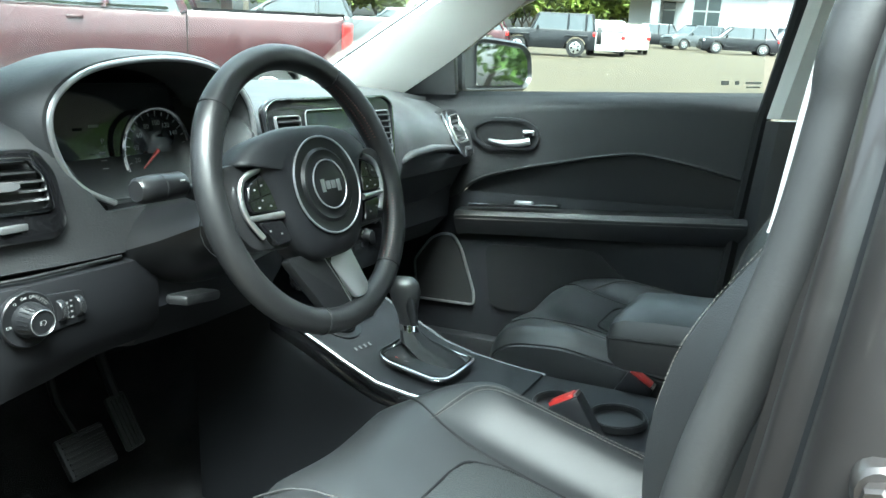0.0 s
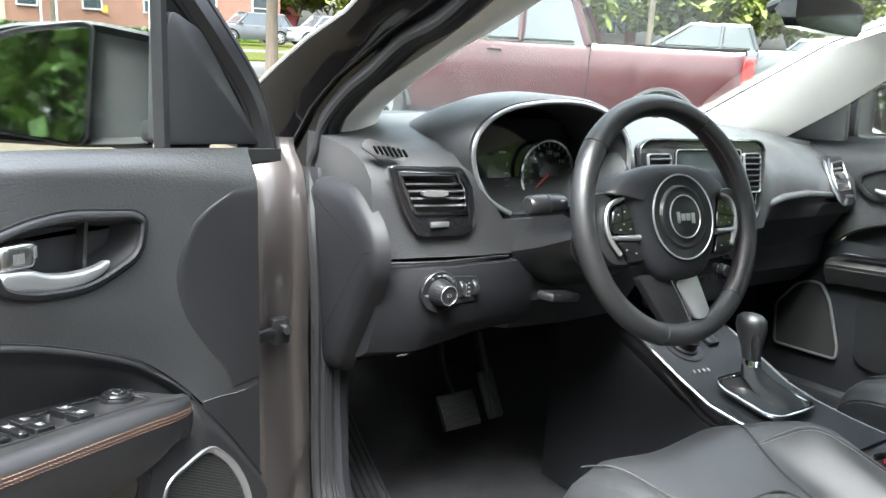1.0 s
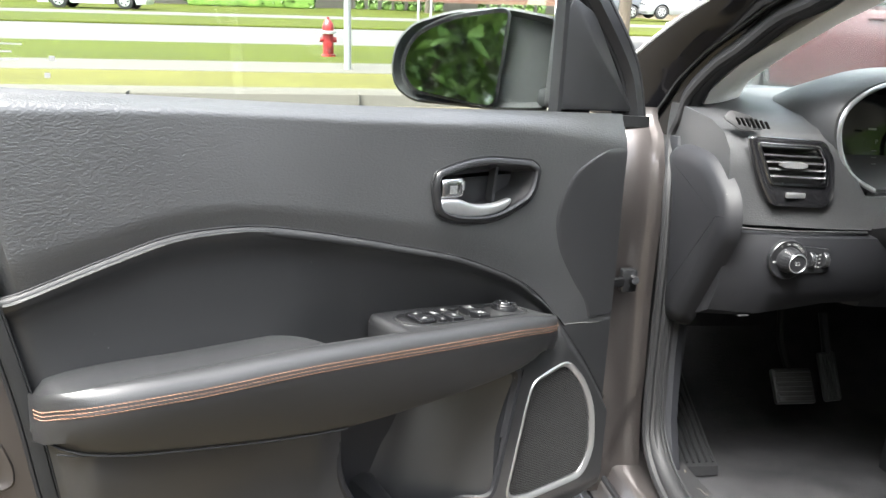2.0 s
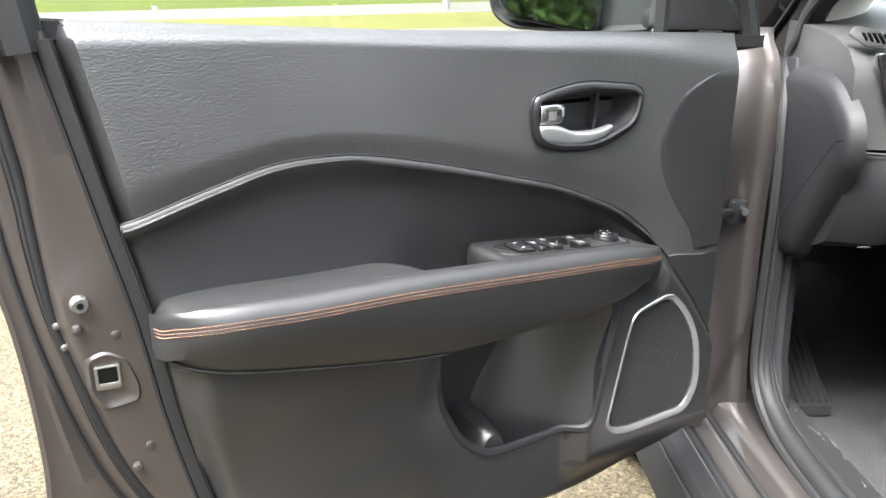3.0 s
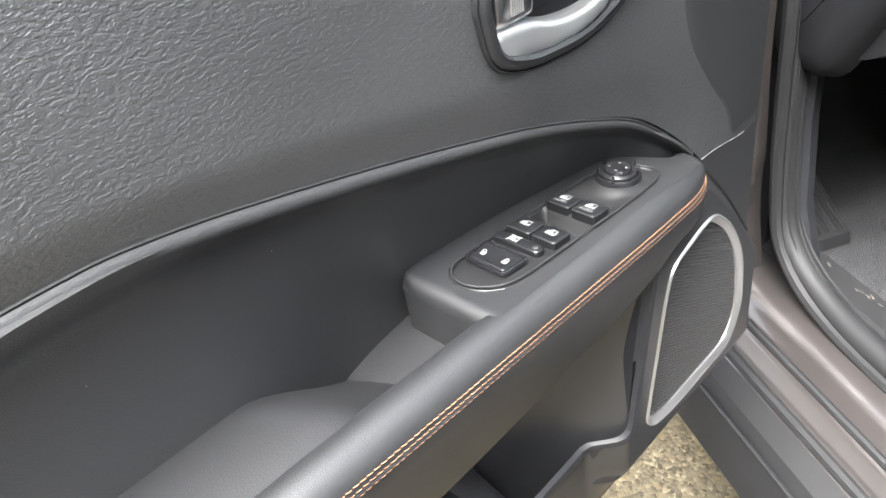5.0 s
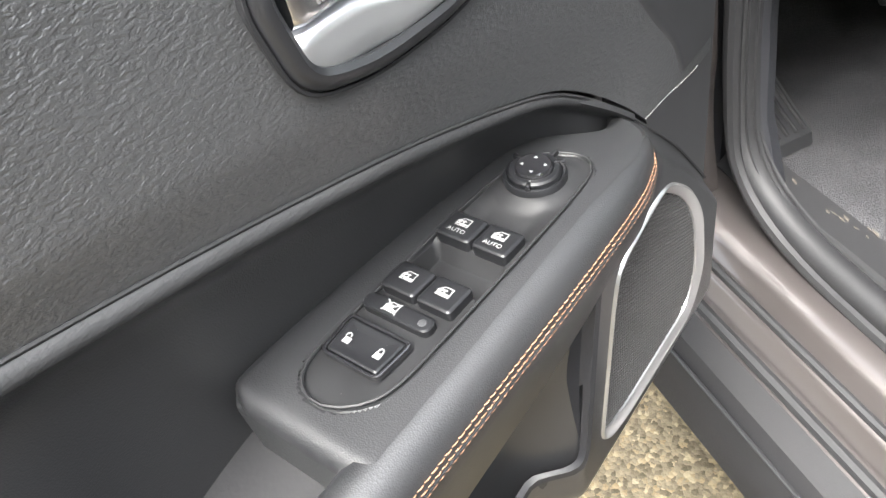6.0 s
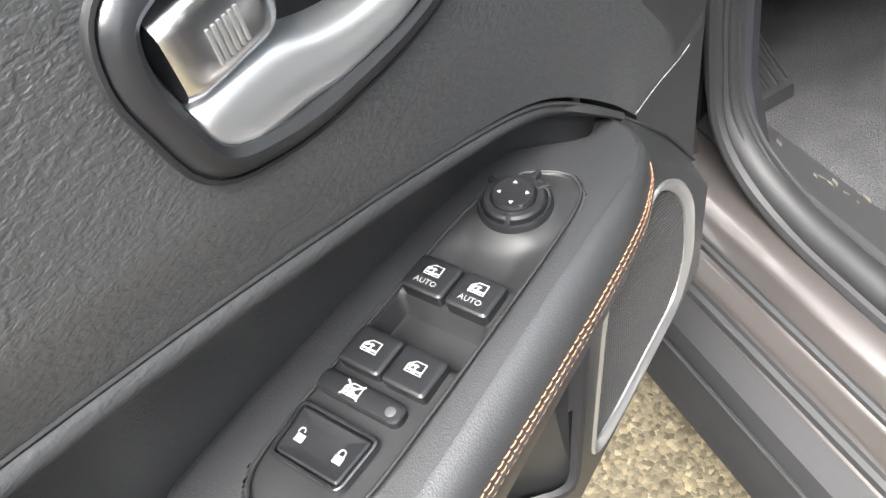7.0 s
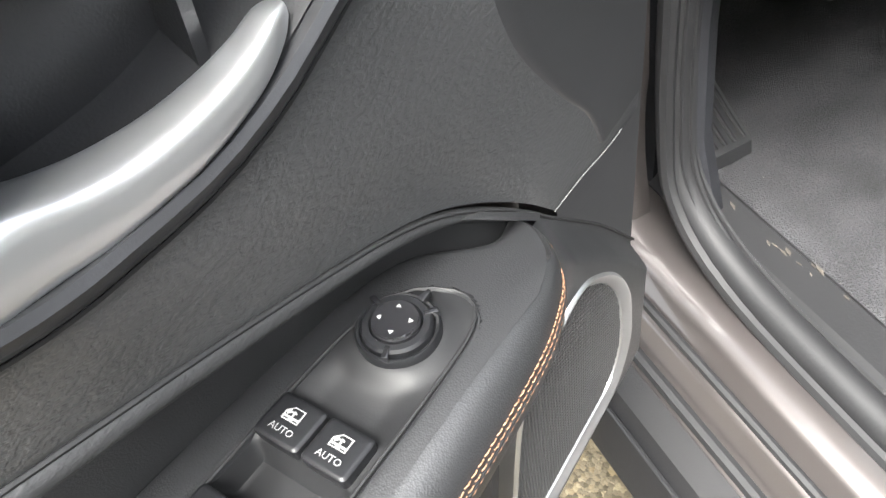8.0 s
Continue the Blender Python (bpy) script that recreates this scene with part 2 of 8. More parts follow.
CARRED, CARGREY, CARBLACK = carpaint("red_car_paint", (0.036, 0.0034, 0.0052)), carpaint("grey_car_paint", (0.055, 0.06, 0.062)), mat("black_car_paint", (0.006, 0.0065, 0.008), 0.35, vary=0.06, coat=0.15, spec=0.3)
CARWHITE, CARSILVER, CARBLUE, CARBEIGE = carpaint("white_car_paint", (0.40, 0.41, 0.41), 0.0), carpaint("silver_car_paint", (0.26, 0.27, 0.28), 0.6), carpaint("blue_car_paint", (0.05, 0.075, 0.09)), carpaint("beige_car_paint", (0.36, 0.33, 0.27))


def brickwork():
    """Courses of brick with paler joints, at true size."""
    m = bpy.data.materials.new("brickwork")
    ns, ln, b = nodes_of(m)
    tc = ns.new("ShaderNodeTexCoord")
    sx, cx = ns.new("ShaderNodeSeparateXYZ"), ns.new("ShaderNodeCombineXYZ")
    ln.new(tc.outputs["Object"], sx.inputs[0])
    ln.new(sx.outputs["X"], cx.inputs["X"])
    ln.new(sx.outputs["Z"], cx.inputs["Y"])
    t = ns.new("ShaderNodeTexBrick")
    t.inputs["Color1"].default_value, t.inputs["Color2"].default_value, t.inputs["Mortar"].default_value = (0.15, 0.055, 0.034, 1), (0.115, 0.043, 0.027, 1), (0.20, 0.16, 0.125, 1)
    t.inputs["Scale"].default_value, t.inputs["Mortar Size"].default_value = 1.0, 0.008
    t.inputs["Brick Width"].default_value, t.inputs["Row Height"].default_value = 0.22, 0.075
    ln.new(cx.outputs[0], t.inputs["Vector"])
    ln.new(t.outputs["Color"], b.inputs["Base Color"])
    b.inputs["Roughness"].default_value = 0.9
    return m


BRICK = brickwork()

# ---- frames: the parked car stands nose down on a gentle slope; its open door turns about the hinge ----
CARM = Matrix(((0.99957, 0.0005, 0.02938, -0.03013), (-0.0027, 0.9972, 0.07478, -0.07728), (-0.02926, -0.07483, 0.99677, -0.00753), (0, 0, 0, 1)))
OPEN = radians(60)
DOORM = CARM @ Matrix(((-math.sin(OPEN), math.cos(OPEN), 0, -0.87), (-math.cos(OPEN), -math.sin(OPEN), 0, 0.45), (0, 0, 1, 0), (0, 0, 0, 1)))
FR = [Matrix()]
HOME = {}


def thing(name, label, category, at=(0, 0, 0), group=""):
    """An Empty at the thing's base, in the frame now in use."""
    e = new(name)
    e.empty_display_size = 0.05
    e.location = FR[-1] @ Vector(at)
    HOME[e.name] = Matrix.Translation(e.location)
    return tagged(e, label, category, group)


def part(name, bm, material, parent=None, label="", category="", kind="", sharp=38, smooth=True, group=""):
    """Links a bmesh as one mesh object, under a thing or a part."""
    bmesh.ops.recalc_face_normals(bm, faces=bm.faces)
    me = bpy.data.meshes.new(name)
    bm.to_mesh(me)
    bm.free()
    if smooth:
        for p in me.polygons:
            p.use_smooth = True
        me.set_sharp_from_angle(angle=radians(sharp))
    me.materials.append(material)
    ob = new(name, me)
    ob.matrix_basis = FR[-1]
    HOME[ob.name] = FR[-1]
    if parent:
        ob.parent = parent
        ob.matrix_parent_inverse = HOME[parent.name].inverted()
    return tagged(ob, label, category, group, kind)


# ---- mesh helpers ----
def letters(name, body, size, material, parent, m, label="", spacing=1.0):
    """Printed characters, standing on the plane of m (x reads on, y is up)."""
    cu = bpy.data.curves.new(name, "FONT")
    cu.body, cu.size, cu.align_x, cu.align_y, cu.extrude = body, size, "CENTER", "CENTER", size * 0.012
    cu.space_character, cu.resolution_u = spacing, 2
    tmp = bpy.data.objects.new("text", cu)
    scene.collection.objects.link(tmp)
    bpy.context.view_layer.update()
    me = bpy.data.meshes.new_from_object(tmp.evaluated_get(bpy.context.evaluated_depsgraph_get()))
    bpy.data.objects.remove(tmp)
    b = bmesh.new()
    b.from_mesh(me)
    bpy.data.meshes.remove(me)
    b.transform(m)
    return part(name, b, material, parent, label, smooth=False)


def axes(o, x, y):
    """A frame at o with the given x and y directions."""
    x, y = Vector(x).normalized(), Vector(y).normalized()
    z = x.cross(y).normalized()
    y = z.cross(x)
    return Matrix(((x.x, y.x, z.x, o[0]), (x.y, y.y, z.y, o[1]), (x.z, y.z, z.z, o[2]), (0, 0, 0, 1)))



def B():
    return bmesh.new()


def bevel(bm, w, seg=2, angle=30):
    es = [e for e in bm.edges if len(e.link_faces) == 2 and e.calc_face_angle(0) > radians(angle)]
    if w and es:
        bmesh.ops.bevel(bm, geom=es, offset=w, segments=seg, profile=0.5, affect="EDGES", clamp_overlap=True)
    return bm


def box(c, s, bev=0.0, rot=(0, 0, 0), seg=2, bm=None):
    b = bmesh.new()
    bmesh.ops.create_cube(b, size=1.0)
    b.transform(Matrix.Diagonal((*s, 1)))
    bevel(b, bev, seg)
    b.transform(pose(*c, *rot))
    return merge(bm, b)


def merge(bm, b):
    if bm is None:
        return b
    me = bpy.data.meshes.new("join")
    b.to_mesh(me)
    b.free()
    bm.from_mesh(me)
    bpy.data.meshes.remove(me)
    return bm


def loft(rings, cap=True, closed=True, bm=None):
    bm = bm or bmesh.new()
    vs = [[bm.verts.new(p) for p in r] for r in rings]
    n = len(vs[0])
    for a, b in zip(vs, vs[1:]):
        for i in range(n if closed else n - 1):
            j = (i + 1) % n
            bm.faces.new((a[i], a[j], b[j], b[i]))
    if cap and closed:
        bm.faces.new(vs[0][::-1])
        bm.faces.new(vs[-1])
    return bm


def surf(fn, nu, nv, thick=0.0, bm=None):
    """A sheet of points fn(s, t), s and t from 0 to 1."""
    b = bmesh.new()
    vs = [[b.verts.new(fn(i / nu, j / nv)) for j in range(nv + 1)] for i in range(nu + 1)]
    for i in range(nu):
        for j in range(nv):
            b.faces.new((vs[i][j], vs[i + 1][j], vs[i + 1][j + 1], vs[i][j + 1]))
    bmesh.ops.recalc_face_normals(b, faces=b.faces)
    if thick:
        bmesh.ops.solidify(b, geom=b.faces[:], thickness=thick)
    return merge(bm, b)


def tube(pts, r, n=10, closed=False, bm=None, flat=1.0):
    """A round rod along the points; r may be a list."""
    pts = [Vector(p) for p in pts]
    rr = r if isinstance(r, (list, tuple)) else [r] * len(pts)
    rings, up = [], None
    m = len(pts)
    for i, p in enumerate(pts):
        d = (pts[(i + 1) % m] - pts[i - 1]) if closed else (pts[min(i + 1, m - 1)] - pts[max(i - 1, 0)])
        d.normalize()
        if up is None:
            up = d.orthogonal().normalized()
        up = (up - d * up.dot(d)).normalized()
        side = d.cross(up)
        rings.append([p + (up * math.cos(a) * flat + side * math.sin(a)) * rr[i] for a in (2 * math.pi * k / n for k in range(n))])
    if closed:
        rings.append(rings[0])
        bm2 = loft(rings, cap=False)
        bmesh.ops.remove_doubles(bm2, verts=bm2.verts, dist=1e-6)
        return merge(bm, bm2)
    return merge(bm, loft(rings))


def rounded(pts, r, seg=5):
    """A 2D polygon with its corners rounded."""
    out, n = [], len(pts)
    for i in range(n):
        p, a, b = Vector(pts[i]), Vector(pts[i - 1]), Vector(pts[(i + 1) % n])
        da, db = a - p, b - p
        k = min(r if not isinstance(r, (list, tuple)) else r[i], da.length * 0.48, db.length * 0.48)
        s, e = p + da.normalized() * k, p + db.normalized() * k
        for j in range(seg + 1):
            t = j / seg
            out.append(s * (1 - t) ** 2 + p * 2 * t * (1 - t) + e * t ** 2)
    return out


def prism(poly, lift, depth, bev=0.0, seg=2, bm=None):
    """Extrude a 2D polygon: lift(p, h) gives the 3D point at height h; from 0 to depth."""
    b = bmesh.new()
    loft([[lift(p, 0) for p in poly], [lift(p, depth) for p in poly]], bm=b)
    bmesh.ops.recalc_face_normals(b, faces=b.faces)
    if bev:
        es = [e for e in b.edges if len(e.link_faces) == 2 and e.calc_face_angle(0) > radians(50)]
        bmesh.ops.bevel(b, geom=es, offset=bev, segments=seg, profile=0.5, affect="EDGES", clamp_overlap=True)
    return merge(bm, b)


def ring(outer, inner, lift, depth, bev=0.0, bm=None):
    """A frame between two 2D polygons of equal count."""
    b = bmesh.new()
    n = len(outer)
    o0, i0 = [b.verts.new(lift(p, 0)) for p in outer], [b.verts.new(lift(p, 0)) for p in inner]
    o1, i1 = [b.verts.new(lift(p, depth)) for p in outer], [b.verts.new(lift(p, depth)) for p in inner]
    for k in range(n):
        j = (k + 1) % n
        for q in ((o1[k], o1[j], i1[j], i1[k]), (o0[k], o0[j], o1[j], o1[k]), (i1[k], i1[j], i0[j], i0[k]), (i0[k], i0[j], o0[j], o0[k])):
            b.faces.new(q)
    bmesh.ops.recalc_face_normals(b, faces=b.faces)
    if bev:
        es = [e for e in b.edges if e.calc_face_angle(0) > radians(50)]
        bmesh.ops.bevel(b, geom=es, offset=bev, segments=2, profile=0.5, affect="EDGES", clamp_overlap=True)
    return merge(bm, b)


def lerp(tab, x):
    """Smooth reading of a table of (x, value...) rows."""
    if x <= tab[0][0]:
        v = tab[0][1:]
    elif x >= tab[-1][0]:
        v = tab[-1][1:]
    else:
        for k, (a, b) in enumerate(zip(tab, tab[1:])):
            if x <= b[0]:
                t = (x - a[0]) / (b[0] - a[0])
                z, y = tab[max(k - 1, 0)], tab[min(k + 2, len(tab) - 1)]
                h = b[0] - a[0]
                v = []
                for c in range(1, len(a)):
                    m0 = (b[c] - z[c]) / (b[0] - z[0]) * h
                    m1 = (y[c] - a[c]) / (y[0] - a[0]) * h
                    v.append((2 * t ** 3 - 3 * t * t + 1) * a[c] + (t ** 3 - 2 * t * t + t) * m0 + (3 * t * t - 2 * t ** 3) * b[c] + (t ** 3 - t * t) * m1)
                break
    return v[0] if len(v) == 1 else tuple(v)


def step(a, b, x):
    t = min(1, max(0, (x - a) / (b - a)))
    return t * t * (3 - 2 * t)


def scaled(poly, f, c=None):
    c = Vector(c) if c else sum((Vector(p) for p in poly), Vector((0, 0))) / len(poly)
    return [c + (Vector(p) - c) * f for p in poly]


def inset(poly, d):
    """Move a 2D polygon's points inwards by d (counted towards its middle)."""
    c = sum((Vector(p) for p in poly), Vector((0, 0))) / len(poly)
    out, n = [], len(poly)
    area = sum(poly[i - 1][0] * poly[i][1] - poly[i][0] * poly[i - 1][1] for i in range(n))
    for i in range(n):
        t = (Vector(poly[(i + 1) % n]) - Vector(poly[i - 1]))
        nrm = Vector((-t.y, t.x)).normalized() * (1 if area > 0 else -1)
        out.append(Vector(poly[i]) + nrm * d)
    return out


# ---- ground ----
def ground_z(x, y):
    """Level far off, under the car it slopes with the car; the lot rises gently to the right."""
    d = math.hypot(x + 0.1, y + 0.2)
    k = 1 - step(2.6, 7.5, d)
    return k * (CARM @ Vector((x, y, -0.005))).z + 0.014 * max(0, min(x, 110) - 8)


xs = sorted({-400, -200, -100, -60, -40, -30, -22, 22, 30, 40, 60, 80, 100, 110, 200, 400, *[i * 1.0 for i in range(-18, 19)], *[i * 0.5 for i in range(-14, 15)]})
ys = sorted({-400, -200, -100, -60, -30, -20, *[i * 1.0 for i in range(-14, 9)], *[i * 0.5 for i in range(-14, 15)], 8.2, 10, 14, 20, 40, 80, 160, 400})
b = B()
vs = [[b.verts.new((x, y, ground_z(x, y))) for y in ys] for x in xs]
for i in range(len(xs) - 1):
    for j in range(len(ys) - 1):
        b.faces.new((vs[i][j], vs[i + 1][j], vs[i + 1][j + 1], vs[i][j + 1]))
part("ground", b, ASPHALT, kind="structure", label="worn tan asphalt car park with coarse aggregate", category="ground")


def strip(name, y0, y1, z, material, label, cat, x0=-300, x1=26, h=0.3, lean=0.0):
    n = 24
    b = loft([[(x0 + (x1 - x0) * i / n, y0, z - h), (x0 + (x1 - x0) * i / n, y0 + lean * 0.8, z - 0.03), (x0 + (x1 - x0) * i / n, y0 + lean + 0.03, z), (x0 + (x1 - x0) * i / n, y1, z), (x0 + (x1 - x0) * i / n, y1, z - h)] for i in range(n + 1)])
    part(name, b, material, kind="structure", label=label, category=cat)


strip("kerb", 8.2, 8.75, 0.15, CONCRETE, "weathered concrete kerb with joints", "kerb", x1=2.4, lean=0.16)
strip("verge", 8.75, 10.6, 0.145, DRYGRASS, "dry grass and sand behind the kerb", "grass", x1=2.8)
strip("footpath", 10.6, 12.2, 0.15, CONCRETE, "pale concrete footpath", "pavement", x1=4.0)
strip("lawn", 12.2, 16.6, 0.145, GRASSM, "mown green lawn beside the road", "grass", x1=11)
strip("road", 16.6, 25.0, 0.10, ROADM, "pale concrete road", "road", x1=60)
strip("lawn_far", 25.0, 32.0, 0.16, GRASSM, "mown green lawn across the road", "grass", x1=60)
strip("side_lane", 32.0, 36.0, 0.15, ROADM, "pale service lane", "road", x1=60)
strip("lawn_back", 36.0, 120.0, 0.16, GRASSM, "green lawn by the brick building", "grass", x1=60)
for i in range(7):
    part("kerb_joint", box((-14 + 2.6 * i, 8.30, 0.085), (0.012, 0.20, 0.116)), ROADM, kind="structure", category="kerb", label="dark joint in the concrete kerb")


# ---- trees ----
def leafy(name, n, centre, radii, size, rng, bm=None, clumps=26):
    b = bm or B()
    cs = []
    for _ in range(clumps):
        a, u = rng.uniform(0, 2 * math.pi), rng.uniform(-0.85, 1)
        r = rng.uniform(0.45, 1.0)
        q = math.sqrt(max(0, 1 - u * u))
        cs.append((centre[0] + radii[0] * r * q * math.cos(a), centre[1] + radii[1] * r * q * math.sin(a), centre[2] + radii[2] * r * u, rng.uniform(0.22, 0.42)))
    for i in range(n):
        c = cs[rng.randrange(len(cs))]
        p = Vector((c[0] + rng.gauss(0, c[3] * radii[0] * 0.45), c[1] + rng.gauss(0, c[3] * radii[1] * 0.45), c[2] + rng.gauss(0, c[3] * radii[2] * 0.40)))
        m = Matrix.Translation(p) @ Euler((rng.uniform(-0.9, 0.9), rng.uniform(-0.9, 0.9), rng.uniform(0, 6.3))).to_matrix().to_4x4()
        s = size * rng.uniform(0.6, 1.3)
        v = [b.verts.new(m @ Vector(q)) for q in ((-s, 0, 0), (-0.2 * s, -0.5 * s, 0.1 * s), (s, 0, 0), (-0.2 * s, 0.5 * s, 0.1 * s))]
        b.faces.new(v)
    return b


def limb(b, p0, p1, r0, r1, rng, depth):
    p0, p1 = Vector(p0), Vector(p1)
    mid = (p0 + p1) / 2 + Vector((rng.uniform(-1, 1), rng.uniform(-1, 1), 0.3)) * (p1 - p0).length * 0.10
    tube([p0, mid, p1], [r0, (r0 + r1) / 2, r1], 7, bm=b)
    if depth:
        for _ in range(3):
            d = (p1 - p0).length * rng.uniform(0.5, 0.75)
            q = p1 + Vector((rng.uniform(-1, 1), rng.uniform(-1, 1), rng.uniform(0.2, 1.0))).normalized() * d
            limb(b, p1, q, r1, r1 * 0.5, rng, depth - 1)


def tree(seed, h, r, clear, leaves, size, label, leafmat):
    rng = random.Random(seed)
    t = thing("tree", label, "tree", (0, 0, 0), "trees round the lot")
    b = B()
    tube([(0, 0, -0.2), (0.02, 0, 0.3), (0.05, 0.03, clear)], [h * 0.028, h * 0.021, h * 0.016], 10, bm=b)
    for i in range(4):
        a = 2 * math.pi * i / 4 + rng.uniform(-0.4, 0.4)
        limb(b, (0.05, 0.03, clear * rng.uniform(0.85, 1.0)), (r * 0.5 * math.cos(a), r * 0.5 * math.sin(a), clear + (h - clear) * rng.uniform(0.3, 0.55)), h * 0.010, h * 0.005, rng, 2)
    part("trunk", b, BARK, t, "grey-brown bark trunk with limbs")
    part("crown", leafy("crown", leaves, (0, 0, (h + clear) / 2), (r, r, (h - clear) / 2), size, rng), leafmat, t, "many small green leaves", smooth=False)
    return t


t1 = tree(3, 7.5, 3.0, 2.4, 5200, 0.11, "broad leafy green tree with open branches", LEAFM)
t1.matrix_basis = Matrix.Translation((5.73, 17.3, 0.14))
t2 = tree(8, 9.0, 3.6, 0.3, 13000, 0.17, "dense leafy green tree low to the ground", LEAFD)
t2.matrix_basis = pose(-10.5, -9.5, 0, 0, 0, 40)
for x, y, a, s in ((-7.2, -5.6, 200, 0.85), (-4.4, -8.6, 30, 0.8), (-9.6, -2.4, 120, 0.8), (-14.5, -8.0, 200, 1.1), (-9.0, -14.0, 90, 1.1), (-17.0, -14.5, 10, 1.3), (-15.0, -3.0, 300, 0.9), (-6.0, -17, 120, 1.0), (15.0, -9.0, 50, 1.0), (19.0, -14.0, 150, 1.2), (12.0, -16.0, 250, 1.1), (20.0, -6.5, 20, 0.9)):
    copy_thing(t2, pose(x, y, 0, 0, 0, a) @ Matrix.Scale(s, 4))
t3 = tree(15, 9.5, 4.2, 0.8, 4200, 0.46, "light green tree far across the road", LEAFY)
t3.matrix_basis = pose(22, 62, 0.16)
for i, (x, y, s) in enumerate(((27, 66, 1.1), (32, 60, 0.9), (38, 64, 1.2), (45, 60, 1.0), (51, 66, 1.2), (58, 58, 1.1), (65, 62, 1.2), (74, 56, 1.1), (86, 60, 1.3), (98, 52, 1.2), (108, 58, 1.3), (112, 46, 1.2), (118, 50, 1.4), (122, 40, 1.3), (126, 34, 1.2), (128, 28, 1.2), (132, 40, 1.4), (-42, 58, 1.2), (-50, 50, 1.1), (30, 48, 1.0), (37, 50, 1.1), (43, 45, 1.0), (50, 43, 1.15), (56, 46, 1.0), (61, 39, 1.1), (67, 43, 1.2), (74, 38, 1.1), (82, 42, 1.2), (90, 36, 1.1), (100, 38, 1.3), (108, 33, 1.2), (116, 30, 1.2), (124, 25, 1.3), (30, 76, 1.5), (44, 78, 1.5), (60, 80, 1.6), (80, 78, 1.6))):
    copy_thing(t3, pose(x, y, ground_z(x, y) + 0.1, 0, 0, 47 * i) @ Matrix.Scale(s, 4))
# a young tree in front of the brick wing
copy_thing(t1, pose(5.0, 46.5, 0.15, 0, 0, 80) @ Matrix.Scale(1.1, 4))


def shrub(x, y, w, d, h, seed, label="clipped green hedge beside the brick building", n=900):
    q = thing("shrub", label, "shrub", (x, y, 0.15))
    rng = random.Random(seed)
    b = B()
    for i in range(n):
        p = Vector((x + rng.uniform(-w / 2, w / 2), y + rng.uniform(-d / 2, d / 2), 0.15 + h * rng.random() ** 0.6))
        m = Matrix.Translation(p) @ Euler((rng.uniform(-1, 1), rng.uniform(-1, 1), rng.uniform(0, 6.3))).to_matrix().to_4x4()
        s = 0.14 * rng.uniform(0.6, 1.3)
        b.faces.new([b.verts.new(m @ Vector(v)) for v in ((-s, 0, 0), (0, -0.5 * s, 0), (s, 0, 0), (0, 0.5 * s, 0))])
    part("foliage", b, LEAFM, q, smooth=False)
    part("core", box((x, y, 0.15 + h * 0.42), (w * 0.94, d * 0.9, h * 0.84), 0.15), LEAFD, q)


shrub(-5.6, 49.5, 7.6, 1.2, 1.15, 1)
shrub(-2.6, 49.0, 2.0, 1.4, 1.3, 2)
for i in range(7):
    shrub(1.2 + 0.85 * i, 50.8, 0.55, 0.5, 0.55, 10 + i, "small round shrub at the wall", 120)
for i in range(6):
    shrub(9.2 + 0.8 * i, 50.8, 0.5, 0.5, 0.55, 30 + i, "small round shrub at the wall", 120)
shrub(16.2, 49.6, 2.6, 1.3, 1.2, 3)
shrub(33, 48, 9, 5, 2.6, 4, "bright green spreading shrub", 1600)

# ---- fire hydrant ----
hyd = thing("fire_hydrant", "red fire hydrant with grey collar on grass", "hydrant", (-1.29, 13.61, 0.14))


def lathe(prof, x, y, z0, n=20):
    return loft([[(x + r * math.cos(a), y + r * math.sin(a), z0 + z) for a in (2 * math.pi * i / n for i in range(n))] for z, r in prof])


part("barrel", lathe([(0, 0.13), (0.04, 0.13), (0.045, 0.095), (0.42, 0.095)], -1.29, 13.61, 0.14), REDPAINT, hyd)
part("collar", lathe([(0.40, 0.10), (0.405, 0.145), (0.45, 0.145), (0.455, 0.10)], -1.29, 13.61, 0.14), GREYP, hyd, "grey flange")
part("bonnet", lathe([(0.45, 0.10), (0.52, 0.105), (0.58, 0.09), (0.63, 0.055), (0.65, 0.03)], -1.29, 13.61, 0.14), REDPAINT, hyd)
part("operating_nut", lathe([(0.645, 0.025), (0.69, 0.022)], -1.29, 13.61, 0.14, 5), REDPAINT, hyd)
for dx in (-1, 1):
    part("nozzle", tube([(-1.29, 13.61, 0.44), (-1.29 + dx * 0.15, 13.61, 0.44)], 0.05, 12), REDPAINT, hyd)
part("nozzle", tube([(-1.29, 13.61, 0.36), (-1.29, 13.45, 0.36)], 0.065, 12), REDPAINT, hyd)
pole = thing("sign_pole", "pale grey galvanised steel pole", "pole", (-1.03, 11.12, 0.14))
part("shaft", tube([(-1.03, 11.12, 0.10), (-1.03, 11.12, 6.0)], [0.055, 0.045], 14), GALV, pole)
for x in (2.45, 2.95):
    q = thing("sign_post", "thin white sign post by the road", "post", (x, 30.5, 0.15))
    part("shaft", tube([(x, 30.5, 0.1), (x, 30.5, 3.4)], 0.04, 8), WHITEWALL, q)
q = thing("utility_pole", "brown wooden utility pole", "pole", (34, 31, 0))
part("shaft", tube([(34, 31, 0), (34, 31, 9)], [0.18, 0.13], 10), BARK, q)


# ---- buildings ----
def panel(b, x0, x1, y, z0, z1, d=0.06):
    return box(((x0 + x1) / 2, y, (z0 + z1) / 2), (x1 - x0, d, z1 - z0), 0, bm=b)


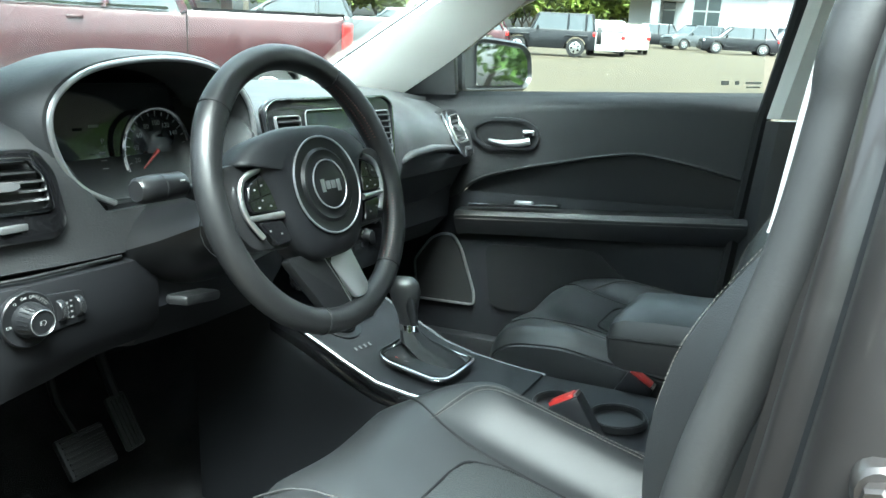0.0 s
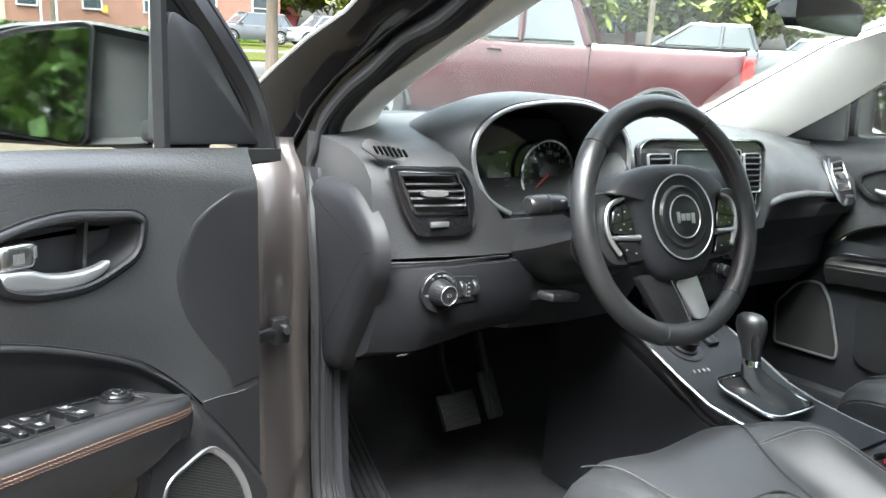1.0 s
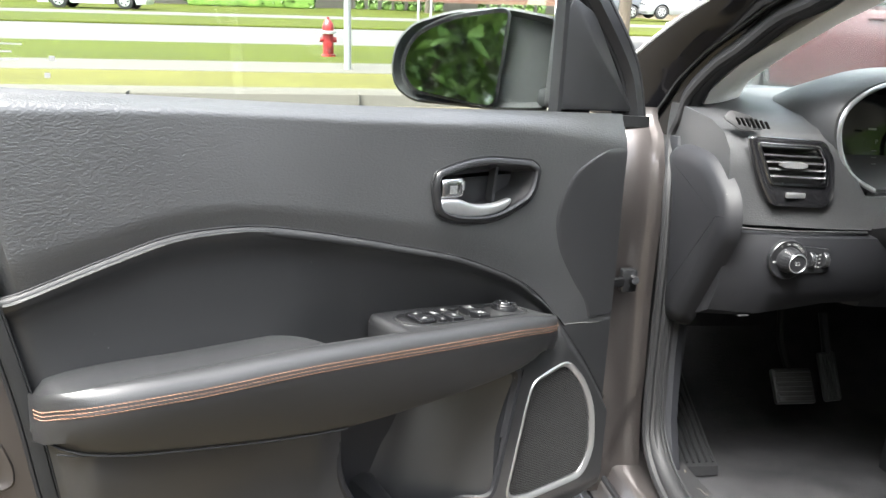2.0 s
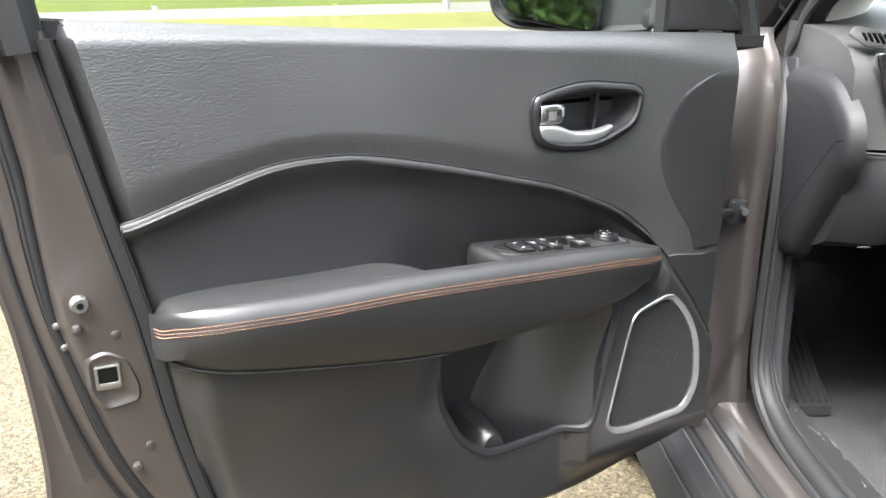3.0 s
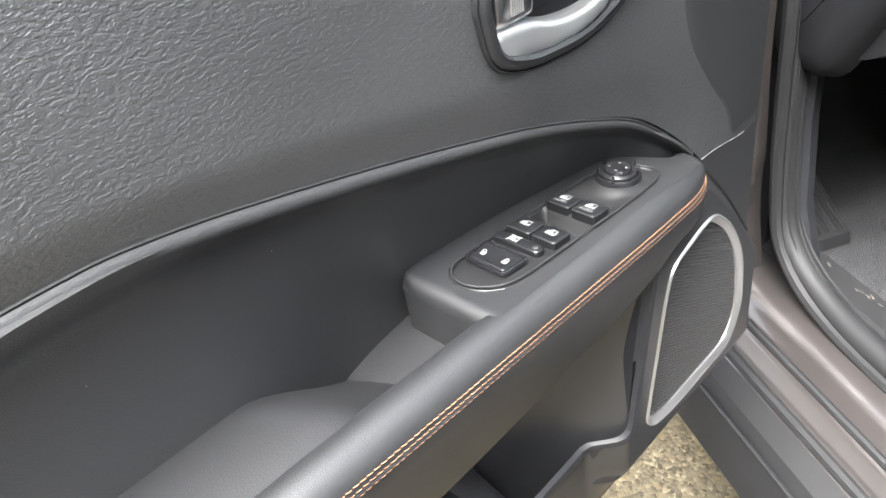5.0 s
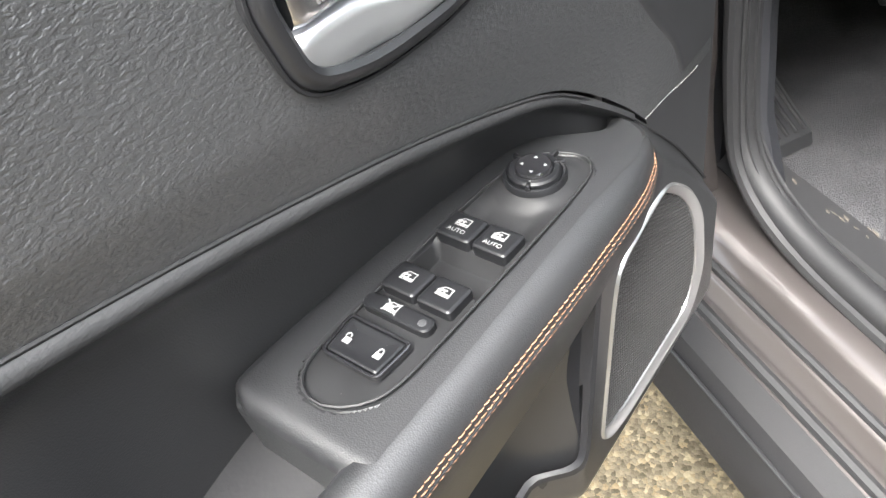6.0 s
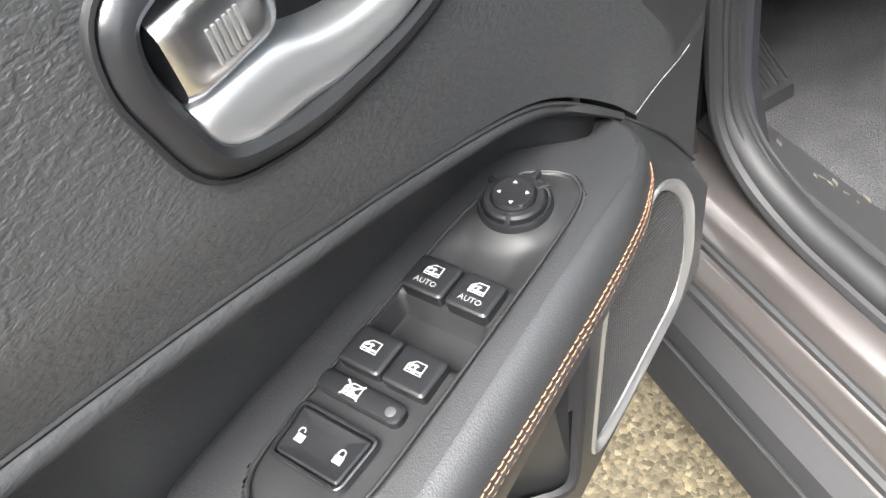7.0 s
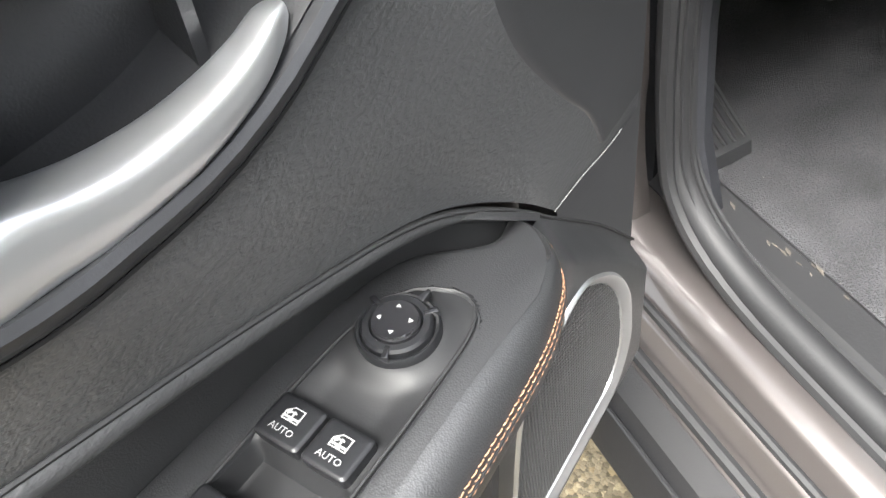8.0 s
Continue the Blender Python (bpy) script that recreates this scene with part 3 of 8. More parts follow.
brick = thing("brick_building", "long red-brown brick building with pale window bands", "building", (2, 58, 0.15))
part("wall", box((-2, 58, 3.6), (44, 12, 7.2)), BRICK, brick, "red-brown brick wall")
part("plinth", box((-2, 51.95, 0.42), (44.2, 0.12, 0.6)), CONCRETE, brick, "pale concrete plinth")
part("roof", box((-2, 58, 7.3), (44.8, 12.8, 0.3)), CONCRETE, brick)


def bwindow(x, y, z, w, h, pale):
    k = part("window", ring([Vector((x - w / 2, z)), Vector((x + w / 2, z)), Vector((x + w / 2, z + h)), Vector((x - w / 2, z + h))], [Vector((x - w / 2 + 0.08, z + 0.08)), Vector((x + w / 2 - 0.08, z + 0.08)), Vector((x + w / 2 - 0.08, z + h - 0.08)), Vector((x - w / 2 + 0.08, z + h - 0.08))], lambda p, q: Vector((p[0], y - q, p[1])), 0.10), WHITEWALL, brick, "white framed window")
    part("pane", box((x, y - 0.03, z + h / 2), (w - 0.1, 0.04, h - 0.1)), FARGLASS, k)
    part("mullion", box((x, y - 0.06, z + h * 0.5), (w, 0.05, 0.06)), WHITEWALL, k)


for i in range(12):
    x = -20.5 + 3.55 * i
    for z in (1.62, 4.6):
        bwindow(x, 52.0, z, 1.15, 1.55, i % 2)
    if i % 3 == 0:
        part("pale_panel", panel(None, x + 1.1, x + 2.4, 51.98, 0.75, 3.2), BEIGE, brick, "pale wall panel")
part("entrance_door", box((-8.1, 51.95, 1.25), (1.6, 0.10, 2.2)), DARKRED, brick, "dark red entrance door")
for x in (-4.9, 8.6):
    part("notice", box((x, 51.93, 1.7), (0.35, 0.03, 0.45)), YELLOW, brick, "small yellow wall sign")
wing = thing("beige_building", "beige and brick two-storey building", "building", (20, 62, 0.15))
part("wall", box((19.6, 62, 4.0), (5.0, 9, 8)), BEIGE, wing)
part("pier", box((17.3, 57.4, 4.0), (0.7, 0.5, 8)), BRICK, wing)
part("pier", box((21.6, 57.4, 4.0), (1.0, 0.5, 8)), BRICK, wing)
part("entrance", box((19.4, 57.45, 1.4), (1.8, 0.15, 2.6)), FARGLASS, wing)
tent = thing("red_shed", "faded red garden shed", "shed", (22.6, 63, 0.15))
part("wall", box((23.5, 63, 1.2), (3.6, 3.0, 2.2)), REDFAB, tent)
part("roof", loft([[(x, 61.3, 2.2), (x, 63, 3.0), (x, 64.7, 2.2)] for x in (21.6, 25.4)]), REDFAB, tent)
far = thing("apartment_building", "beige two-storey flats with brick bands", "building", (48, 52, 0.4))
FR.append(pose(46, 51, 0.4, 0, 0, -45))
part("wall", box((0, 0, 1.9), (11, 6, 3.8)), BEIGE, far)
part("roof", box((0, 0, 3.9), (11.6, 6.6, 0.25)), GREYP, far)
for x in (-3.6, 2.0, 5.2):
    part("brick_band", box((x, -3.02, 1.85), (0.9, 0.1, 3.7)), BRICK, far)
for x in (-4.8, -2.2, -0.6, 0.8, 3.6):
    for z in (0.9, 2.6):
        k = part("window", box((x, -3.03, z), (0.8, 0.08, 1.0)), WHITEWALL, far)
        part("pane", box((x, -3.07, z), (0.66, 0.03, 0.86)), FARGLASS, k)
FR.pop()
show = thing("showroom", "white showroom with tall glazing", "building", (95, 16, 1.2))
FR.append(pose(92, 12, 1.15, 0, 0, -80))
part("wall", box((9, 6, 3.6), (42, 12, 7.2)), WHITEWALL, show, "white panel wall")
part("fascia", box((9, -0.3, 6.4), (42.4, 0.8, 1.6)), WHITEWALL, show)
part("canopy", box((-10.5, -1.8, 4.7), (9.0, 4.4, 0.5), 0.05), WHITEWALL, show, "white entrance canopy")
for x, zs in ((-7.6, (1.0, 2.7, 4.4)), (-4.3, (1.0, 2.7, 4.4)), (-2.8, (1.0, 2.7, 4.4))):
    for z in zs:
        k = part("window", box((x, -0.03, z), (1.45, 0.10, 1.65)), GALV, show)
        part("pane", box((x, -0.08, z), (1.30, 0.04, 1.50)), FARGLASS, k)
for x in (2.0, 4.8, 9, 14, 19):
    part("window", box((x, -0.05, 1.7), (1.4, 0.12, 0.9)), FARGLASS, show)
part("pillar", box((-8.9, -3.4, 3.4), (0.9, 0.9, 6.8)), GALV, show, "pale blue-grey square pillar")
FR.pop()
q = thing("bollard", "yellow safety bollard by the showroom", "bollard", (74, 13.9, 0.9))
part("post", tube([(74, 13.9, 0.8), (74, 13.9, 1.9)], 0.22, 12), YELLOW, q)


# ---- parked vehicles: local x ahead, origin on the ground at the middle ----
def vehicle(name, label, at, heading, L, W, H, paint, style, trim=None, rimmat=None, zoff=0.0):
    """heading in degrees, clockwise from +y."""
    z = ground_z(*at) + zoff
    FR.append(pose(at[0], at[1], z, 0, 0, 90 - heading))
    v = thing(name, label, "pickup" if style == "pickup" else "car")
    w = W / 2
    hl_ = L / 2
    rw = 0.36 if style != "jeep" else 0.40
    wx = (L * 0.31, -L * (0.325 if style == "pickup" else 0.30))
    if style == "pickup":
        hood, belt, tail = H * 0.62, H * 0.70, H * 0.70
        cab = [(0.27, 0), (0.12, 1), (-0.12, 1), (-0.16, 0)]
    elif style == "jeep":
        hood, belt, tail = H * 0.60, H * 0.64, H * 0.66
        cab = [(0.16, 0), (0.10, 1), (-0.46, 1), (-0.48, 0)]
    elif style == "sedan":
        hood, belt, tail = H * 0.60, H * 0.66, H * 0.70
        cab = [(0.20, 0), (0.03, 1), (-0.20, 1), (-0.38, 0)]
    else:
        hood, belt, tail = H * 0.58, H * 0.62, H * 0.64
        cab = [(0.24, 0), (0.10, 1), (-0.36, 1), (-0.45, 0)]
    cx0, cx1 = cab[0][0] * L, cab[3][0] * L
    st = [(-0.50, tail * 0.80, 0.90), (-0.49, tail * 0.98, 0.95), (-0.46, tail, 0.98), (cab[3][0], belt, 1.0), (cab[0][0], belt, 1.0), (cab[0][0] + 0.03, (belt + hood) / 2, 0.99), (0.40, hood, 0.96), (0.47, hood * 0.93, 0.90), (0.50, hood * 0.72, 0.82)]
    zb = 0.34 if style in ("pickup", "jeep") else 0.24
    rings = []
    n = 48
    for i in range(n + 1):
        x = -0.5 + i / n
        top, f = lerp([(s[0], s[1], s[2]) for s in st], x)
        arch = 0.0
        for c in wx:
            d = abs(x * L - c) / (rw * 1.22)
            if d < 1:
                arch = max(arch, math.sqrt(1 - d * d) * (rw * 1.22) + rw - zb)
        lo = zb + max(0, arch)
        yy = w * f
        rings.append([(x * L, -yy * 0.97, min(lo, top - 0.2)), (x * L, -yy, min(max(lo, zb + 0.18), top - 0.15)), (x * L, -yy * 0.985, top - 0.10), (x * L, -yy * 0.93, top - 0.01), (x * L, 0, top + 0.015), (x * L, yy * 0.93, top - 0.01), (x * L, yy * 0.985, top - 0.10), (x * L, yy, min(max(lo, zb + 0.18), top - 0.15)), (x * L, yy * 0.97, min(lo, top - 0.2))])
    part("body", loft(rings), paint, v)
    part("underside", box((0, 0, zb + 0.1), (L * 0.86, W * 0.72, 0.2)), BLACKHOLE, v)
    top = H - 0.06
    gl = [(cab[0][0] * L, belt - 0.02, 0.94), (cab[1][0] * L, top, 0.78), (cab[2][0] * L, top, 0.78), (cab[3][0] * L, belt - 0.02, 0.92)]
    g = []
    for j in range(17):
        t = j / 16
        x = cx0 + (cx1 - cx0) * t
        zt = None
        for a, c in zip(gl, gl[1:]):
            if a[0] >= x >= c[0]:
                f = (a[0] - x) / max(1e-6, a[0] - c[0])
                zt = a[1] + (c[1] - a[1]) * f
                wt = a[2] + (c[2] - a[2]) * f
        if zt is None:
            zt, wt = belt, 0.92
        g.append([(x, -w * 0.95, belt - 0.04), (x, -w * wt, zt), (x, w * wt, zt), (x, w * 0.95, belt - 0.04)])
    part("glass_band", loft(g), FARGLASS, v, "dark window glass")
    part("roof", bevel(loft([[(x, -w * 0.79, top - 0.01), (x, -w * 0.74, top + 0.05), (x, w * 0.74, top + 0.05), (x, w * 0.79, top - 0.01)] for x in (cab[1][0] * L, (cab[1][0] * 0.6 + cab[2][0] * 0.4) * L, cab[2][0] * L)]), 0.02), trim or paint, v)
    pil = [((cab[0][0] * L, belt - 0.03), (cab[1][0] * L, top)), ((cab[3][0] * L, belt - 0.03), (cab[2][0] * L, top))]
    m = (cab[1][0] * 0.45 + cab[2][0] * 0.55) * L
    pil.append(((m, belt - 0.03), (m, top)))
    if style in ("suv", "jeep"):
        m2 = (cab[1][0] * 0.12 + cab[2][0] * 0.88) * L
        pil.append(((m2, belt - 0.03), (m2, top)))
    for (xa, za), (xb, zb2) in pil:
        for sgn in (-1, 1):
            part("window_post", tube([(xa, sgn * w * 0.955, za), (xb, sgn * w * 0.785, zb2)], 0.05, 6), paint, v)
    for c in wx:
        for sgn in (-1, 1):
            y = sgn * (w - 0.12)
            wl_ = part("wheel", tube([(c, y - 0.11, rw), (c, y - 0.09, rw), (c, y + 0.09, rw), (c, y + 0.11, rw)], [rw * 0.9, rw, rw, rw * 0.9], 28), TYRE, v, "black tyre")
            part("rim", tube([(c, y + sgn * 0.10, rw), (c, y + sgn * 0.118, rw)], [rw * 0.66, rw * 0.60], 20), rimmat or SATIN, wl_, "silver alloy rim")
            for k in range(5):
                a = 2 * math.pi * k / 5
                part("rim_gap", box((c + rw * 0.40 * math.cos(a), y + sgn * 0.119, rw + rw * 0.40 * math.sin(a)), (rw * 0.24, 0.004, rw * 0.20), 0, (0, -math.degrees(a), 0)), BLACKHOLE, wl_)
    for sgn in (-1, 1):
        part("tail_lamp", box((-hl_ + 0.06, sgn * w * 0.88, tail * 0.82), (0.14, 0.20, 0.34 if style == "pickup" else 0.2), 0.03), LAMPRED, v, "red tail lamp")
        part("headlamp", box((hl_ - 0.14, sgn * w * 0.72, hood * 0.80), (0.16, 0.34, 0.15), 0.04), GLASSLAMP, v)
        part("door_mirror", box((cx0 - 0.25, sgn * (w + 0.08), belt + 0.04), (0.12, 0.18, 0.16), 0.04), paint if style != "jeep" else SMOOTHP, v)
        part("door_handle", box((0.0 if style != "pickup" else 0.25, sgn * (w + 0.01), belt - 0.14), (0.18, 0.03, 0.035), 0.01), paint, v)
        part("door_gap", box((-0.12 * L if style != "pickup" else -0.165 * L, sgn * (w * 0.995), (belt + zb) / 2 + 0.1), (0.012, 0.02, belt - zb - 0.25)), BLACKHOLE, v)
    part("bumper", box((hl_ - 0.04, 0, zb + 0.18), (0.18, W * 0.86, 0.22), 0.05), trim or paint, v)
    part("grille", box((hl_ - 0.05, 0, hood * 0.72), (0.08, W * 0.5, 0.2), 0.02), BLACKHOLE, v)
    if style == "pickup":
        part("bed", box((-0.33 * L, 0, belt - 0.02), (L * 0.31, W * 0.80, 0.10)), BLACKHOLE, v, "dark open load bed")
        for sgn in (-1, 1):
            part("belt_trim", box((0.05 * L, sgn * w * 0.975, belt + 0.005), (L * 0.36, 0.02, 0.03)), CHROME, v)
            for c in wx:
                part("arch_flare", tube([(c + rw * 1.25 * math.cos(a), sgn * (w - 0.01), rw + rw * 1.25 * math.sin(a)) for a in (math.pi * k / 14 for k in range(15))], 0.035, 6), TYRE, v)
    if style == "jeep":
        for sgn in (-1, 1):
            for c in wx:
                part("arch_flare", box((c, sgn * (w - 0.02), rw * 2 + 0.12), (rw * 2.6, 0.24, 0.06), 0.02), SMOOTHP, v)
        part("spare_wheel", tube([(-hl_ - 0.05, 0, H * 0.52), (-hl_ - 0.27, 0, H * 0.52)], 0.39, 24), TYRE, v)
    FR.pop()
    return v


vehicle("pickup", "dark red crew cab pickup truck parked side on", (5.78, 7.86), -41, 5.85, 2.03, 1.90, CARRED, "pickup", zoff=0.0)
vehicle("pickup", "dark grey pickup truck parked behind the red one", (15.9, 12.4), -38, 5.8, 2.0, 1.95, CARGREY, "pickup")
vehicle("parked_car", "dark blue sports utility car far across the lot", (24.0, 14.6), -30, 4.7, 1.9, 1.75, CARBLUE, "suv")
vehicle("parked_car", "black off-road car with soft top", (33.4, 12.3), -17, 4.3, 1.88, 1.90, CARBLACK, "jeep", TYRE)
vehicle("parked_car", "maroon car partly hidden behind another", (31.5, 15.8), -17, 4.5, 1.85, 1.70, CARRED, "suv")
vehicle("parked_car", "white sports utility car with dark windows", (38.2, 10.9), 76, 4.6, 1.85, 1.68, CARWHITE, "suv")
vehicle("parked_car", "beige car parked across the lot", (43.5, 11.2), 70, 4.5, 1.85, 1.6, CARBEIGE, "suv")
for i, (x, y, hd, col) in enumerate(((61, 14.4, 85, "b"), (60, 10.6, 55, "g"), (55, 6.9, 80, "b"), (57, 3.6, 80, "g"), (69, 0.6, 100, "b"))):
    vehicle("parked_car", "dark sports utility car in a row" if col == "b" else "grey sports utility car in a row", (x, y), hd - 100, 4.9, 1.95, 1.80, CARBLACK if col == "b" else CARGREY, "suv")
vehicle("parked_car", "white sports utility car on the service lane", (-11.6, 38.6), 92, 4.7, 1.88, 1.70, CARWHITE, "suv", zoff=0.15)
vehicle("parked_car", "dark grey sports utility car on the service lane", (14.6, 43.0), 268, 4.7, 1.88, 1.72, CARGREY, "suv", zoff=0.16)
vehicle("parked_car", "silver sports utility car on the service lane", (18.7, 42.0), 268, 4.5, 1.82, 1.72, CARSILVER, "suv", zoff=0.16)
vehicle("parked_car", "silver car parked behind in the lot", (9.5, -6.5), 20, 4.6, 1.85, 1.5, CARWHITE, "sedan")

# ---- the parked car: shell ----
FR.append(CARM)
XC = -0.05
body = thing("car_body", "grey metallic compact car body with black interior, parked", "car body", (XC, 0, 0.3))
PIL = [(-0.65, 0.54, 1.11), (-0.64, 0.51, 1.175), (-0.625, 0.406, 1.232), (-0.605, 0.31, 1.28), (-0.59, 0.25, 1.305), (-0.575, 0.184, 1.335), (-0.555, 0.08, 1.385), (-0.53, -0.10, 1.44), (-0.52, -0.35, 1.48), (-0.51, -0.62, 1.49)]
EDGE = [(-0.745, 0.50, 1.085), (-0.74, 0.465, 1.155), (-0.728, 0.393, 1.205), (-0.72, 0.338, 1.232), (-0.70, 0.25, 1.272), (-0.685, 0.19, 1.305), (-0.66, 0.07, 1.375), (-0.63, -0.12, 1.44), (-0.61, -0.37, 1.475), (-0.60, -0.62, 1.485)]
SEALP = [(-0.775, 0.50, 1.066), (-0.770, 0.484, 1.11), (-0.765, 0.467, 1.155), (-0.750, 0.411, 1.208), (-0.738, 0.346, 1.243), (-0.720, 0.279, 1.288), (-0.705, 0.20, 1.315), (-0.685, 0.09, 1.375), (-0.66, -0.10, 1.43), (-0.64, -0.35, 1.465), (-0.63, -0.62, 1.475)]
OUTER = [(-0.88, 0.80, 1.10), (-0.85, 0.63, 1.193), (-0.835, 0.506, 1.25), (-0.82, 0.436, 1.285), (-0.80, 0.34, 1.322), (-0.78, 0.20, 1.40), (-0.75, 0.02, 1.455), (-0.73, -0.25, 1.495), (-0.72, -0.62, 1.505)]


def off(pts, dx, dy, dz):
    return [Vector(p) + Vector((dx, dy, dz)) for p in pts]


PIN = [(0.56, 0.80, 1.12), (0.56, 0.670, 1.188), (0.545, 0.50, 1.272), (0.53, 0.305, 1.368), (0.50, 0.03, 1.44), (0.46, -0.25, 1.485), (0.45, -0.6, 1.50)]
PLOW = [(0.70, 0.66, 1.06), (0.69, 0.512, 1.138), (0.685, 0.366, 1.220), (0.668, 0.140, 1.368), (0.63, -0.06, 1.435), (0.60, -0.28, 1.475), (0.59, -0.6, 1.49)]


def along(path, n=26):
    """The path, cut anew into n even steps of its list."""
    out = []
    for i in range(n + 1):
        k = i / n * (len(path) - 1)
        a = min(int(k), len(path) - 2)
        out.append(Vector(path[a]).lerp(Vector(path[a + 1]), k - a))
    return out


def between(a, b_, f, d=(0, 0, 0), h=0.0):
    return [p.lerp(q, f) + Vector(d) * h for p, q in zip(a, b_)]


e_, r_, s_, o_ = along(EDGE), along(PIL), along(SEALP), along(OUTER)
sets = [e_, between(e_, r_, 0.25, (-0.3, -0.8, -0.2), 0.014), between(e_, r_, 0.55, (-0.3, -0.8, -0.2), 0.018), between(e_, r_, 0.85, (-0.3, -0.8, -0.2), 0.010), r_, off(r_, 0.005, 0.03, 0.008), off(e_, 0.0, 0.05, 0.004)]
part("pillar_trim", loft([[s[i] for s in sets] for i in range(27)]), LIGHTTRIM, body, "light grey woven pillar trim")
sets = [off(s_, -0.012, 0.006, 0.0), between(s_, o_, 0.22, (-1, -0.5, 0.1), 0.004), between(s_, o_, 0.30, (-1, -0.5, 0.1), 0.016), between(s_, o_, 0.66, (-1, -0.5, 0.1), 0.022), between(s_, o_, 0.93, (-1, -0.5, 0.1), 0.014), o_, off(o_, 0.012, 0.03, 0.0), off(r_, 0.0, 0.06, 0.02), off(s_, 0.02, 0.04, 0.0)]
part("pillar", loft([[s[i] for s in sets] for i in range(27)]), BPAINT, body, "gloss black outer windscreen pillar")
part("pillar_groove", tube(between(s_, o_, 0.26, (-1, -0.5, 0.1), 0.010), 0.004, 6), RUBBER, body)
# Grey line painted in for the light reflected along the outer pillar edge.
part("pillar_edge_glint", tube(off(o_, -0.001, 0.004, 0.002), 0.005, 8), GREYP, body, "pale grey line for the reflection on the pillar edge")
a, c_ = along(PIN), along(PLOW)
sets = [a, between(a, c_, 0.2, (-0.9, -0.3, 0.2), 0.014), between(a, c_, 0.5, (-0.9, -0.3, 0.2), 0.022), between(a, c_, 0.8, (-0.9, -0.3, 0.2), 0.014), c_, off(c_, 0.03, 0.03, 0.0), off(a, 0.05, 0.06, 0.01), off(a, 0.01, 0.02, 0.006)]
part("pillar_trim", loft([[s[i] for s in sets] for i in range(27)]), LIGHTTRIM, body, "light grey woven pillar trim")
sets = [off(c_, 0.02, 0.03, 0.0), off(c_, 0.08, 0.05, -0.01), off(a, 0.16, 0.10, 0.02), off(a, 0.03, 0.05, 0.015)]
part("pillar", loft([[s[i] for s in sets] for i in range(27)]), BPAINT, body, "gloss black outer windscreen pillar")
seal_l = [Vector(p) for p in SEALP]
# door opening seal: down the windscreen pillar, the hinge pillar and along the sill
LOW = [Vector(p) for p in ((-0.795, 0.445, 0.98), (-0.797, 0.425, 0.85), (-0.80, 0.415, 0.70), (-0.805, 0.40, 0.58), (-0.81, 0.37, 0.49), (-0.81, 0.28, 0.435), (-0.81, 0.10, 0.42), (-0.81, -0.35, 0.42), (-0.81, -0.43, 0.45), (-0.80, -0.49, 0.55), (-0.785, -0.528, 0.75), (-0.774, -0.560, 0.92), (-0.768, -0.583, 1.00), (-0.763, -0.606, 1.08), (-0.758, -0.6195, 1.154), (-0.754, -0.628, 1.21), (-0.70, -0.69, 1.38))]
path = seal_l[::-1] + LOW
fine = []
for i in range(len(path) - 1):
    z, a, b_, y = path[max(i - 1, 0)], path[i], path[i + 1], path[min(i + 2, len(path) - 1)]
    for k in range(5):
        t = k / 5
        fine.append(0.5 * ((2 * a) + (b_ - z) * t + (2 * z - 5 * a + 4 * b_ - y) * t * t + (3 * a - 3 * b_ + y - z) * t ** 3))
fine.append(path[-1])
cut = next(i for i, p in enumerate(fine) if p.y < -0.40 and p.z < 0.6)
GREYRUB = mat("lighter_grey_rubber", (0.0300, 0.0298, 0.0305), 0.5, vary=0.2, scale=300, relief=0.0002, spec=0.5)
part("door_seal", tube(fine[:cut + 1], 0.020, 14), RUBBER, body, "black rubber door opening seal")
# The same seal carried on in a lighter rubber colour.
part("door_seal", tube(fine[cut:], [0.020 - 0.0025 * step(0.42, 0.75, p.z) for p in fine[cut:]], 14), GREYRUB, body, "lighter grey rubber seal on the door post")
part("seal_lip", tube(off(fine[:cut + 1], -0.02, -0.012, -0.008), 0.009, 8), RUBBER, body)
for dx_, dy_, dz_ in ((-0.006, -0.019, 0.004), (0.006, -0.018, 0.010), (0.014, -0.011, 0.014)):
    part("seal_rib", tube(off(fine[25:cut], dx_, dy_, dz_), 0.0030, 6), RUBBER, body)

# hinge pillar: painted steel with pressed steps
JAMB = [(0.30, -0.93, 0.40), (0.42, -0.925, 0.42), (0.50, -0.915, 0.44), (0.60, -0.91, 0.45), (0.75, -0.915, 0.455), (0.80, -0.912, 0.455), (0.95, -0.905, 0.46), (1.06, -0.895, 0.48), (1.10, -0.885, 0.52)]


def jamb_fn(s, t):
    z = 0.36 + t * 0.76
    xo, y = lerp(JAMB, z)
    x = xo - 0.02 + s * (-0.80 - xo)
    yy = y - 0.012 * step(0.0, 0.25, s) - 0.006 * step(0.75, 0.85, s) + 0.006 * step(0.36, 0.40, abs(z - 0.79) + 0.3 * abs(s - 0.4)) - 0.004 * math.sin(z * 14) * step(0.2, 0.5, s)
    return (x, yy, z)


part("hinge_pillar", surf(jamb_fn, 14, 60, 0.004), PAINT, body, "grey painted hinge pillar with pressed steps")
part("fender", surf(lambda s, t: (-0.935 - 0.01 * math.sin(t * 3), 0.455 + 1.1 * s, 0.25 + 0.80 * t - 0.08 * s * t), 8, 8, 0.004), PAINT, body)
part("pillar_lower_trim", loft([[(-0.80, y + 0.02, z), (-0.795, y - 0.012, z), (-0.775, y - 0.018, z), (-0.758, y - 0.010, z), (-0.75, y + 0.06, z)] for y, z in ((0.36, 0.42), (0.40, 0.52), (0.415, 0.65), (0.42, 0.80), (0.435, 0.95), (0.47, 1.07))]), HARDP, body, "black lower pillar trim")
